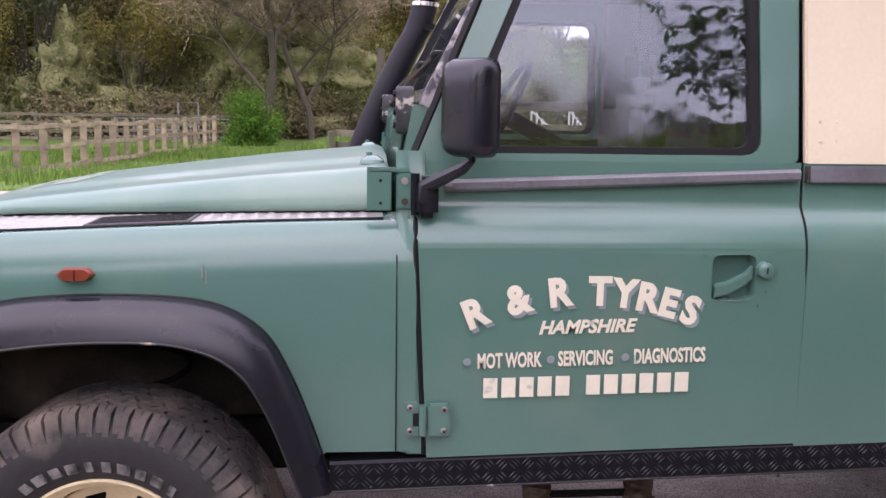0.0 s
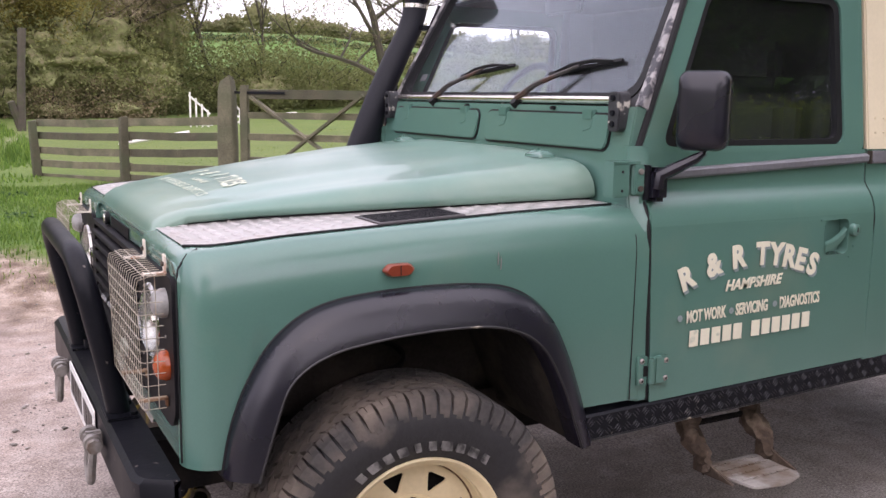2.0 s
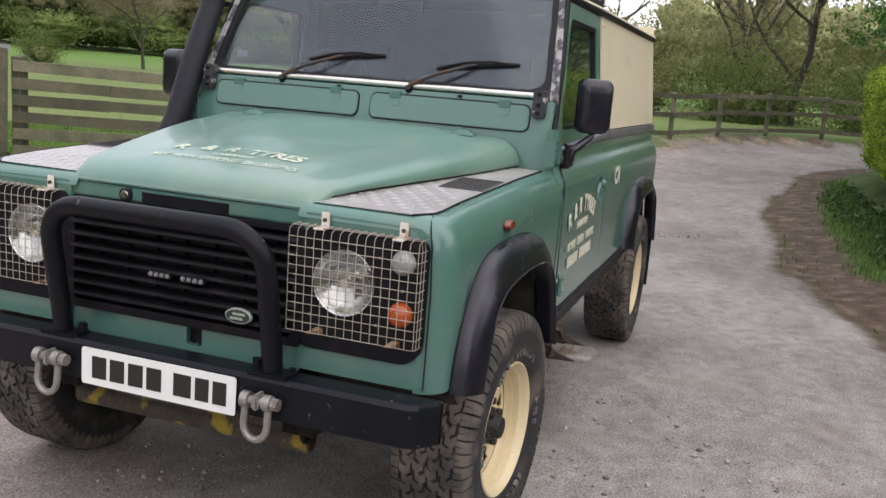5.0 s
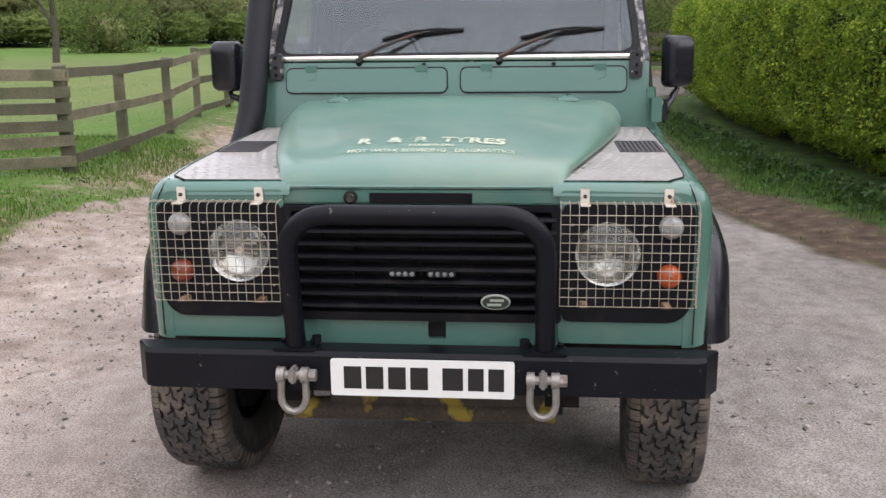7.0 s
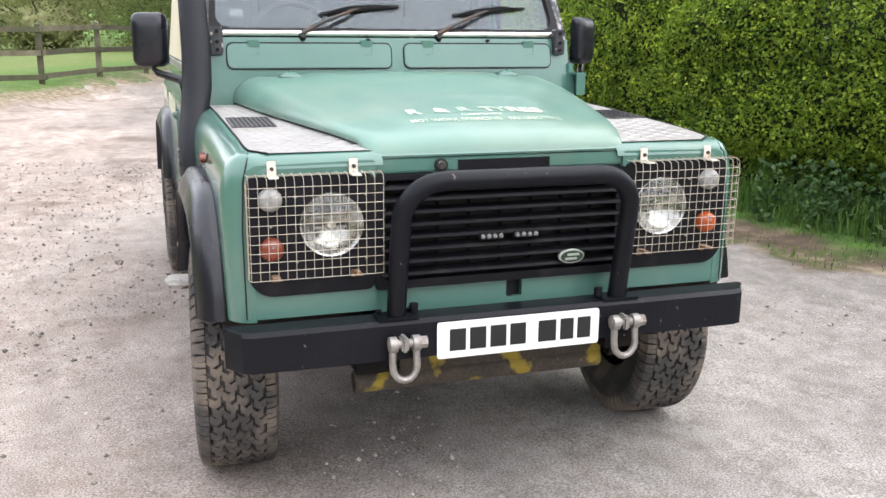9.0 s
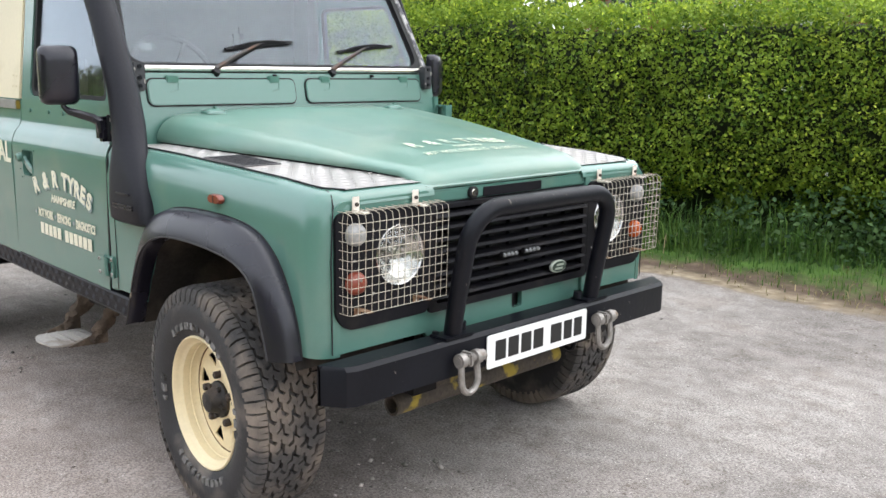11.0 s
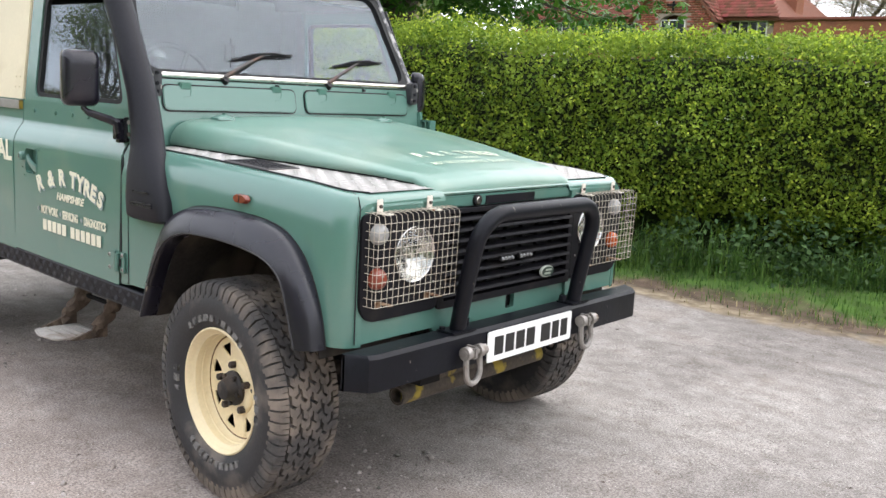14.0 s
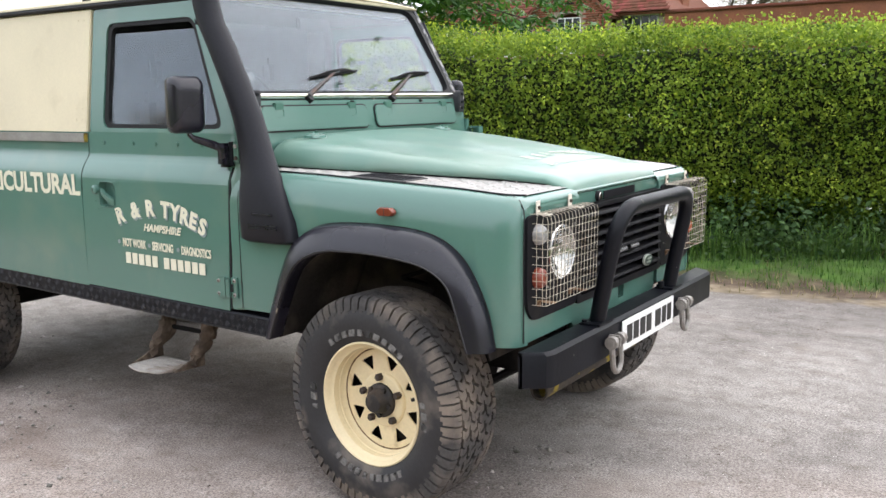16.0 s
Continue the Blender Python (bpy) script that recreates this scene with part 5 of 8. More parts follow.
greenbush = make_bush("hawthorn_bush", "leafy green hawthorn bush in the field", 34, 4.4, 3.4, LEAF_GREEN, 0.13, 7500)
plant(greenbush, [(38.5, 60.5, 1.3), (64, 31, 1.6), (33.5, 0, 0.8), (30.5, -4.5, 0.8), (33, -11, 0.9), (33.6, 22.2, 0.28), (43, 9, 1.1), (34, 33, 0.5), (-18.5, 41, 1.1), (-12.5, 41.5, 0.9), (-4, 43, 1.0), (2.6, 44.5, 1.0)], rng)


# far hedgerows and woods on the hillside
def far_wood(name, label, spots, w, h, leaf, seed, size=0.7, density=330, inner=None, spread=0.8):
    rng = np.random.RandomState(seed)
    pts, crowns = [], []
    for x, y in spots:
        k, hh, ww = density, h * (0.9 + spread * (rng.rand() - 0.5)), w * (0.7 + 0.9 * rng.rand())
        a = rng.normal(size=(k, 3))
        a /= np.linalg.norm(a, axis=1)[:, None]
        a *= (0.50 + 0.42 * rng.rand(k) + 0.12 * rng.rand(k) ** 4)[:, None]
        q = np.c_[x + a[:, 0] * ww * 0.55, y + a[:, 1] * ww * 0.55, hh * 0.52 + a[:, 2] * hh * 0.5]
        q[:, 2] += land(x, y)
        pts.append(q)
        crowns.append((np.array([x, y, float(land(x, y)) + hh * 0.5]), ww, hh))
    pts = np.concatenate(pts)
    v, f = cards(pts, np.full(len(pts), size), rng, 0.3)
    # uneven leafy masses inside each crown, so that no light shows through
    ball = bmesh.new()
    bmesh.ops.create_icosphere(ball, subdivisions=4, radius=1.0)
    unit, tris = np.array([tuple(q.co) for q in ball.verts]), np.array([[q.index for q in t.verts] for t in ball.faces])
    ball.free()
    if len(crowns) > 60:
        step = rng.permutation(len(tris))[:len(tris) // 3]
        tris = tris[step]
    cv, cf = [], []
    for q, ww, hh in crowns:
        wob = 0.72 * (1 + 0.28 * np.sin(unit[:, 0] * 5 + q[0]) * np.cos(unit[:, 1] * 6 + q[1]) + 0.16 * np.sin(unit[:, 2] * 11 + q[0] * 2) + 0.17 * rng.normal(size=len(unit)))
        cf.append(tris + len(cv) * len(unit))
        k = 0.40
        cv.append(q + unit * wob[:, None] * [ww * k, ww * k, hh * k])
    wood = tagged(raw_mesh(name, v, f, leaf), label, "trees", kind="stuff")
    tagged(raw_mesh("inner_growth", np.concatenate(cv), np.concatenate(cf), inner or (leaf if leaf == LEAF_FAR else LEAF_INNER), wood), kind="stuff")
    return wood


def ring(r0, a0, a1, step, wob, seed):
    g = np.random.RandomState(seed)
    return [polar(r0 + g.normal() * wob, a) for a in np.arange(a0, a1, step)]


far_wood("wood_understorey", "dark thicket filling the wood behind the paddock", ring(43, -48, 11, 1.6, 1.2, 11), 4.5, 5.5, LEAF_DULL, 81, 0.15, 2900)
far_wood("wood_canopy", "olive spring canopy of the wood behind the paddock", ring(48, -48, 12, 1.5, 2, 12), 6, 14, LEAF_CANOPY, 82, 0.17, 3600)
far_wood("wood_canopy", "green spring canopy of the wood behind the paddock", ring(51, -48, 11, 2.1, 3, 13), 7, 17, LEAF_GREEN, 83, 0.17, 3600)
far_wood("far_woodland", "olive wood beyond the paddock", ring(92, 60, 84, 1.4, 4, 21), 6, 6.4, LEAF_COPSE, 84, 0.22, 3600, inner=LEAF_COPSE, spread=0.6)
far_wood("far_woodland", "taller olive end of the wood beyond the paddock", ring(90, 40, 60, 1.3, 3, 24), 6, 9.4, LEAF_COPSE, 87, 0.22, 3600, inner=LEAF_COPSE, spread=0.35)
far_wood("far_woodland", "green edge of the wood beyond the paddock", ring(86, 45, 84, 1.7, 3, 22), 5.0, 4.2, LEAF_GREEN, 85, 0.22, 1800, inner=LEAF_GREEN)
far_wood("far_woodland", "distant woodland along the top of the hill", ring(330, -70, 125, 0.75, 12, 1), 12, 7, LEAF_FAR, 61, 1.0, 330)
far_wood("far_woodland", "distant green trees on the hill", ring(305, 14, 80, 1.5, 10, 2), 13, 9, LEAF_FAR, 62, 1.0, 330)
far_wood("far_hedgerow", "dark hedgerow crossing the hillside fields", ring(190, 5, 100, 0.9, 2, 3), 3.5, 1.6, LEAF_IVY, 63, 0.5, 120)
far_wood("far_hedgerow", "hedgerow trees along the field", ring(125, 26, 95, 3.4, 14, 4), 8, 3.4, LEAF_FAR, 64, 0.4, 600)
far_wood("far_hedgerow", "low hedge at the bottom of the field", ring(92, 10, 100, 1.6, 2, 5), 3.6, 1.4, LEAF_GREEN, 65, 0.4, 150)
far_wood("far_woodland", "woods behind the bend of the lane", ring(66, 80, 125, 2.6, 6, 6), 8, 11, LEAF_DULL, 66, 0.26, 1700)
far_wood("far_woodland", "trees beyond the yard", ring(60, 180, 330, 5.5, 8, 7), 9, 9, LEAF_GREEN, 67, 0.6, 320)


# ---- horse chestnut behind the hedge ----
def chestnut():
    rng = np.random.RandomState(44)
    root = thing("horse_chestnut", "horse chestnut in fresh leaf overhanging the hedge", "tree", at=(8.35, -8.1, 0))
    limbs, ends = tree_skeleton(rng, 10.5, 0.36, 0.72, 3, low=0.2, rise=0.35, wild=0.4)
    bm = bmesh.new()
    for i, (pts, rad) in enumerate(limbs):
        sweep(bm, pts, [max(r, 0.01) for r in rad], 9 if i == 0 else 5, caps=False)
    part("trunk", bm, BARKD, root)
    n = 7000
    c = ends[rng.randint(0, len(ends), n)] + rng.normal(size=(n, 3)) * [0.75, 0.75, 0.6]
    c[:, 2] = np.maximum(c[:, 2], 2.4)
    # hanging outer sprays that reach low over the hedge
    k2 = 230
    a2, r2 = rng.rand(k2) * 2 * np.pi, 2.2 + 1.9 * rng.rand(k2)
    a2[:150] = 0.15 + 2.85 * rng.rand(150)
    spray = np.c_[np.cos(a2) * r2 * 1.1, np.sin(a2) * r2, 2.5 + 2.2 * rng.rand(k2) ** 1.4]
    c = np.concatenate([c, spray[rng.randint(0, k2, 6000)] + rng.normal(size=(6000, 3)) * [0.34, 0.34, 0.26]])
    c[:, 2] = np.maximum(c[:, 2], 2.3 + 0.25 * rng.rand(len(c)))
    n = len(c)
    bm = bmesh.new()
    for p in spray:
        q = p * [0.45, 0.45, 0.75] + [0, 0, 1.3]
        sweep(bm, [tuple(p * [0.1, 0.1, 0.6] + [0, 0, 1.2]), tuple(q), tuple(p)], [0.04, 0.025, 0.008], 4, caps=False)
    part("limb_sprays", bm, BARKD, root)
    # each leaf: five to seven drooping leaflets round one stalk
    vs, k = [], 6
    nrm = rng.normal(size=(n, 3)) * 0.35 + [0, 0, 1]
    nrm /= np.linalg.norm(nrm, axis=1)[:, None]
    t = np.cross(nrm, rng.normal(size=(n, 3)))
    t /= np.linalg.norm(t, axis=1)[:, None]
    b = np.cross(nrm, t)
    size = 0.10 + 0.09 * rng.rand(n)
    for j in range(k):
        a = 2 * np.pi * (j + 0.3 * rng.rand(n)) / (k + 0.6)
        d = (np.cos(a)[:, None] * t + np.sin(a)[:, None] * b) - nrm * 0.55
        d /= np.linalg.norm(d, axis=1)[:, None]
        w = np.cross(nrm, d)
        s = (size * (0.8 + 0.4 * rng.rand(n)))[:, None]
        vs.append(np.stack([c, c + d * s * 0.62 + w * s * 0.2, c + d * s, c + d * s * 0.62 - w * s * 0.2], 1))
    v = np.concatenate(vs, 0).reshape(-1, 3)
    base = np.arange(len(v) // 4)[:, None] * 4
    f = np.concatenate([base + [0, 1, 2], base + [0, 2, 3]], 1).reshape(-1, 3)
    raw_mesh("crown", v, f, LEAF_CHESTNUT, root)
    return root


nut = chestnut()
copy_thing(nut, pose(-9.5, -15.5, 0, 0, 0, 130))
copy_thing(nut, pose(18.2, -7.2, 0.5, 0, 0, 210))


# ---- brick house behind the hedge ----
def house():
    h = thing("brick_house", "red-brick house with a clay-tiled roof and white windows behind the hedge", "house", at=(11.7, -25.0, 0))
    # local frame: x along the front, front face at y = 0 towards the lane
    rng = np.random.RandomState(3)

    def wall(name, loop, holes, y0, thick):
        return part(name, holed(bmesh.new(), loop, holes, lambda u, w: (u, y0, w), Vector((0, -thick, 0))), MORTAR, h)

    def bricks(loop_in, y0, u0, u1, w0, w1, bw=0.225, bh=0.075, gap=0.012):
        vs, fs = [], []
        rows = int((w1 - w0) / bh)
        for r in range(rows):
            off = (r % 2) * bw / 2
            for c in range(-1, int((u1 - u0) / bw) + 1):
                a, b2 = u0 + c * bw + off, u0 + (c + 1) * bw + off - gap
                z0_, z1_ = w0 + r * bh, w0 + (r + 1) * bh - gap
                if not all(loop_in(u, w) for u in (a, b2) for w in (z0_, z1_)):
                    continue
                d = 0.012 + 0.006 * rng.rand()
                k = len(vs)
                vs += [(a, y0, z0_), (b2, y0, z0_), (b2, y0, z1_), (a, y0, z1_), (a, y0 + d, z0_), (b2, y0 + d, z0_), (b2, y0 + d, z1_), (a, y0 + d, z1_)]
                fs += [(k + 4, k + 5, k + 6, k + 7), (k, k + 1, k + 5, k + 4), (k + 1, k + 2, k + 6, k + 5), (k + 2, k + 3, k + 7, k + 6), (k + 3, k, k + 4, k + 7)]
        ob = raw_mesh("brickwork", np.array(vs), np.array(fs), BRICK, h)
        return tagged(ob, kind="stuff")

    # gable in the middle, wings either side
    gl, gr, eave, apex = -1.4, 1.4, 4.15, 5.75
    gable = [(gl, 0), (gr, 0), (gr, eave), (0, apex), (gl, eave)]
    circle = [(0.3 * math.cos(a), 4.95 + 0.3 * math.sin(a)) for a in np.linspace(0, 2 * math.pi, 17)[:-1]]
    arch = [(-0.45, 2.9), (0.45, 2.9), (0.45, 3.9)] + [(0.45 * math.cos(a), 3.9 + 0.25 * math.sin(a)) for a in np.linspace(0.3, 2.84, 7)] + [(-0.45, 3.9)]
    wall("gable_wall", gable, [circle, arch], 0.35, 0.3)

    def in_gable(u, w):
        if not gl <= u <= gr or w > eave + (apex - eave) * (1 - abs(u) / gr):
            return False
        if math.hypot(u, w - 4.95) < 0.36 or (abs(u) < 0.5 and 2.85 < w < 4.2):
            return False
        return True

    bricks(in_gable, 0.35, gl, gr, 0.0, apex)
    win = part("round_window", lathe(bmesh.new(), [(0.22, 0.30), (0.34, 0.30), (0.34, 0.37), (0.25, 0.38), (0.22, 0.34)], 24, (0, 0, 4.95)), WHITEW, h, "white round window frame")
    part("pane", lathe(bmesh.new(), [(0.001, 0.31), (0.25, 0.31), (0.25, 0.29)], 20, (0, 0, 4.95)), PANE, win)
    part("glazing_bar", B(-0.015, 0.015, 0.31, 0.34, 4.70, 5.20), WHITEW, win)
    part("glazing_bar", B(-0.25, 0.25, 0.312, 0.338, 4.935, 4.965), WHITEW, win)
    part("iron_cross", box(B(-0.03, 0.03, 0.365, 0.4, 4.28, 4.56), -0.22, 0.22, 0.366, 0.398, 4.42, 4.47), BLACKM, h, "black iron wall tie")

    def sash(u0, u1, w0, w1, y, cols):
        f = part("window", holed(bmesh.new(), [(u0, w0), (u1, w0), (u1, w1), (u0, w1)], [[(u0 + 0.07 + (u1 - u0 - 0.07) * c / cols, w0 + 0.07 + (w1 - w0 - 0.07) * r / 2), (u0 + (u1 - u0 - 0.07) * (c + 1) / cols + 0.04, w0 + 0.07 + (w1 - w0 - 0.07) * r / 2), (u0 + (u1 - u0 - 0.07) * (c + 1) / cols + 0.04, w0 + (w1 - w0 - 0.07) * (r + 1) / 2 + 0.04), (u0 + 0.07 + (u1 - u0 - 0.07) * c / cols, w0 + (w1 - w0 - 0.07) * (r + 1) / 2 + 0.04)] for c in range(cols) for r in range(2)], lambda u, w: (u, y, w), Vector((0, -0.06, 0))), WHITEW, h, "white-painted sash window")
        part("pane", B(u0 + 0.03, u1 - 0.03, y - 0.05, y - 0.04, w0 + 0.03, w1 - 0.03), PANE, f)
        part("sill", B(u0 - 0.06, u1 + 0.06, y - 0.02, y + 0.06, w0 - 0.07, w0), WHITEW, f)

    sash(-0.45, 0.45, 2.9, 4.0, 0.30, 3)
    for side, wl in ((-1, 1.65), (1, 5.0)):
        a, b2 = sorted((side * 1.4, side * (1.4 + wl)))
        holes, uu = [], []
        for u in ((-2.25,) if side < 0 else (2.1, 4.6)):
            uu.append(u)
            holes.append([(u - 0.6, 2.9), (u + 0.6, 2.9), (u + 0.6, 4.0), (u - 0.6, 4.0)])
        wall("wing_wall", [(a, 0), (b2, 0), (b2, eave), (a, eave)], holes, -0.25, 0.3)
        bricks(lambda u, w: a <= u <= b2 and w <= eave and not any(abs(u - c) < 0.64 and 2.85 < w < 4.05 for c in uu), -0.25, a, b2, 1.2, eave)
        for u in uu:
            sash(u - 0.6, u + 0.6, 2.9, 4.0, -0.3, 4)

    def roof_plane(name, corner, along, upslope, L, S, trim=lambda u, w: True, tile=0.2):
        """Rows of clay tiles, each a thin wedge."""
        corner, along, upslope = Vector(corner), Vector(along).normalized(), Vector(upslope).normalized()
        nrm = along.cross(upslope).normalized()
        nrm = nrm if nrm.z > 0 else -nrm
        vs, fs = [], []
        for r in range(int(S / 0.16)):
            for c in range(int(L / tile)):
                u, w = c * tile + (r % 2) * tile / 2, r * 0.16
                if not trim((u + tile / 2) / L, w / S):
                    continue
                lift = 0.025 + 0.012 * rng.rand()
                p = [corner + along * (u + du) + upslope * (w + dw) + nrm * dz for du, dw, dz in ((0.004, -0.03, lift), (tile - 0.004, -0.03, lift), (tile - 0.004, 0.17, 0.008), (0.004, 0.17, 0.008), (0.004, -0.03, lift - 0.02), (tile - 0.004, -0.03, lift - 0.02))]
                k = len(vs)
                vs += [tuple(q) for q in p]
                fs += [(k, k + 1, k + 2, k + 3), (k + 4, k + 5, k + 1, k)]
        tagged(raw_mesh("roof_tiles", np.array(vs), np.array(fs), TILE, h), kind="stuff")
        bm = bmesh.new()
        q = [corner + nrm * -0.02, corner + along * L + nrm * -0.02, corner + along * L + upslope * S + nrm * -0.02, corner + upslope * S + nrm * -0.02]
        return bm, q

    # main roof slopes up and back from the eaves; the gable roof runs into it
    run, rise = 3.0, 2.5
    S = math.hypot(run, rise)
    hip = lambda u, w: u > w * 0.23 and u < 1 - w * 0.23
    roof_plane("main", (-3.3, 0.05, eave - 0.05), (1, 0, 0), (0, -run, rise), 9.9, S, hip)
    bm = bmesh.new()
    vsq = [bm.verts.new(p) for p in ((-3.3, 0.0, eave - 0.09), (6.6, 0.0, eave - 0.09), (4.3, -run, eave + rise - 0.1), (-1.0, -run, eave + rise - 0.1))]
    bm.faces.new(vsq)
    vb = [bm.verts.new(p) for p in ((-3.3, -2 * run, eave - 0.09), (6.6, -2 * run, eave - 0.09))]
    bm.faces.new((vsq[3], vsq[2], vb[1], vb[0]))
    bm.faces.new((vsq[0], vsq[3], vb[0]))
    bm.faces.new((vsq[1], vb[1], vsq[2]))
    part("roof", bm, TILE, h, solid=0.08)
    for side in (-1, 1):
        slope = (-side * gr, 0, apex - eave)
        roof_plane("gable", (side * (gr + 0.18), 0.55, eave - 0.18), (0, -1, 0), slope, 2.6, math.hypot(gr + 0.18, apex - eave + 0.18))
    bm = bmesh.new()
    loft(bm, [[(-gr - 0.2, yy, eave - 0.24), (0, yy, apex - 0.03), (gr + 0.2, yy, eave - 0.24), (gr + 0.14, yy, eave - 0.28), (0, yy, apex - 0.12), (-gr - 0.14, yy, eave - 0.28)] for yy in (0.55, -2.2)])
    part("gable_roof", bm, TILE, h)
    part("ridge", sweep(bmesh.new(), [(-1.0, -run + 0.05, eave + rise - 0.02), (4.3, -run + 0.05, eave + rise - 0.02)], 0.11, 8), TILE, h)
    ch = part("chimney", B(-3.0, -2.5, -2.6, -2.0, 4.2, 5.15), BRICK, h)
    part("chimney_cap", B(-3.06, -2.44, -2.66, -1.94, 5.15, 5.25), BRICK, ch, bevel=0.02)
    part("garden_wall", B(-19.0, -3.1, -0.4, -0.1, 0, 3.98), BRICK, h)
    part("wall_coping", B(-19.0, -3.1, -0.48, -0.02, 3.98, 4.08), TILE, h, bevel=0.03)
    part("side_wall", B(-3.04, -2.8, -5.7, -0.55, 0, 4.0), BRICK, h)
    part("side_wall", B(6.1, 6.38, -5.7, -0.55, 0, 4.0), BRICK, h)
    part("back_wall", B(-3.04, 6.38, -5.9, -5.7, 0, 4.0), BRICK, h)
    return h


house()
bare2 = make_tree("oak", "bare spreading oak beyond the house", 53, 12, 0.35, 0.8, 3, LEAF_OLIVE, 0.1, 2, 0.6, BARKD, low=0.3, wild=0.6, twigs=2500)
plant(bare2, [(4.5, -36, 0.85), (-4, -42, 1.0), (22, -46, 1.0)], rng)
far_wood("garden_trees", "trees beyond the house and garden", [(-2, -60), (-14, -58), (-26, -52), (26, -40), (34, -34), (42, -30), (14, -62), (50, -46)], 9, 8, LEAF_OLIVE, 71, 0.5, 500)


# ---- the off-road vehicle: nose towards -x, front axle at x = 0 ----
car = thing("off_road_vehicle", "old green off-road pickup with cream hard top parked on the lane", "off-road vehicle")


def joint(name, label="", m=None):
    """An empty part of the car that parents its own pieces."""
    ob = new(name)
    ob.empty_display_size, ob.parent = 0.05, car
    if m is not None:
        ob.matrix_basis = m
    return tagged(ob, label=label)


def text(name, words, size, mat, parent, m, bold=0.0, shear=0.0, spacing=1.0, stretch=1.0, depth=0.0012, align="LEFT"):
    """Lettering in the built-in font as a thin mesh; m takes the text's x, y plane to its place."""
    cu = bpy.data.curves.new(name, "FONT")
    cu.body, cu.size, cu.extrude, cu.offset, cu.shear, cu.space_character, cu.align_x = words, size, depth / 2, bold * size, shear, spacing, align
    cu.resolution_u = 3
    tmp = new("tmp", cu)
    me = bpy.data.meshes.new_from_object(tmp.evaluated_get(bpy.context.evaluated_depsgraph_get()))
    bpy.data.objects.remove(tmp)
    me.transform(m @ Matrix.Diagonal((stretch, 1, 1, 1)))
    me.materials.clear()
    me.materials.append(mat)
    me.name = name
    ob = new(name, me)
    ob.parent = parent
    return ob


SIDE = [(0.620, 0.845), (0.80, 0.848), (1.02, 0.850), (1.085, 0.848), (1.115, 0.843), (1.14, 0.834), (1.16, 0.822), (1.175, 0.810), (1.19, 0.801), (1.21, 0.799), (1.29, 0.796)]
upper_y = lambda z: 0.796 - 0.052 * (z - 1.29) / 0.5
W_BON = [(-0.53, 0.405), (-0.45, 0.425), (-0.30, 0.475), (0.0, 0.555), (0.3, 0.625), (0.62, 0.67)]
WTOP = [(-0.55, 1.098), (-0.3, 1.118), (0.0, 1.132), (0.3, 1.145), (0.68, 1.155)]
ARCH = [(-0.455, 0.60), (-0.395, 0.80), (-0.345, 0.86), (-0.24, 0.925), (-0.1, 0.945), (0.0, 0.948), (0.12, 0.945), (0.24, 0.92), (0.33, 0.82), (0.375, 0.73), (0.445, 0.56)]


def side_y(x):
    return 0.826 + 0.018 * (x + 0.45) / 1.1


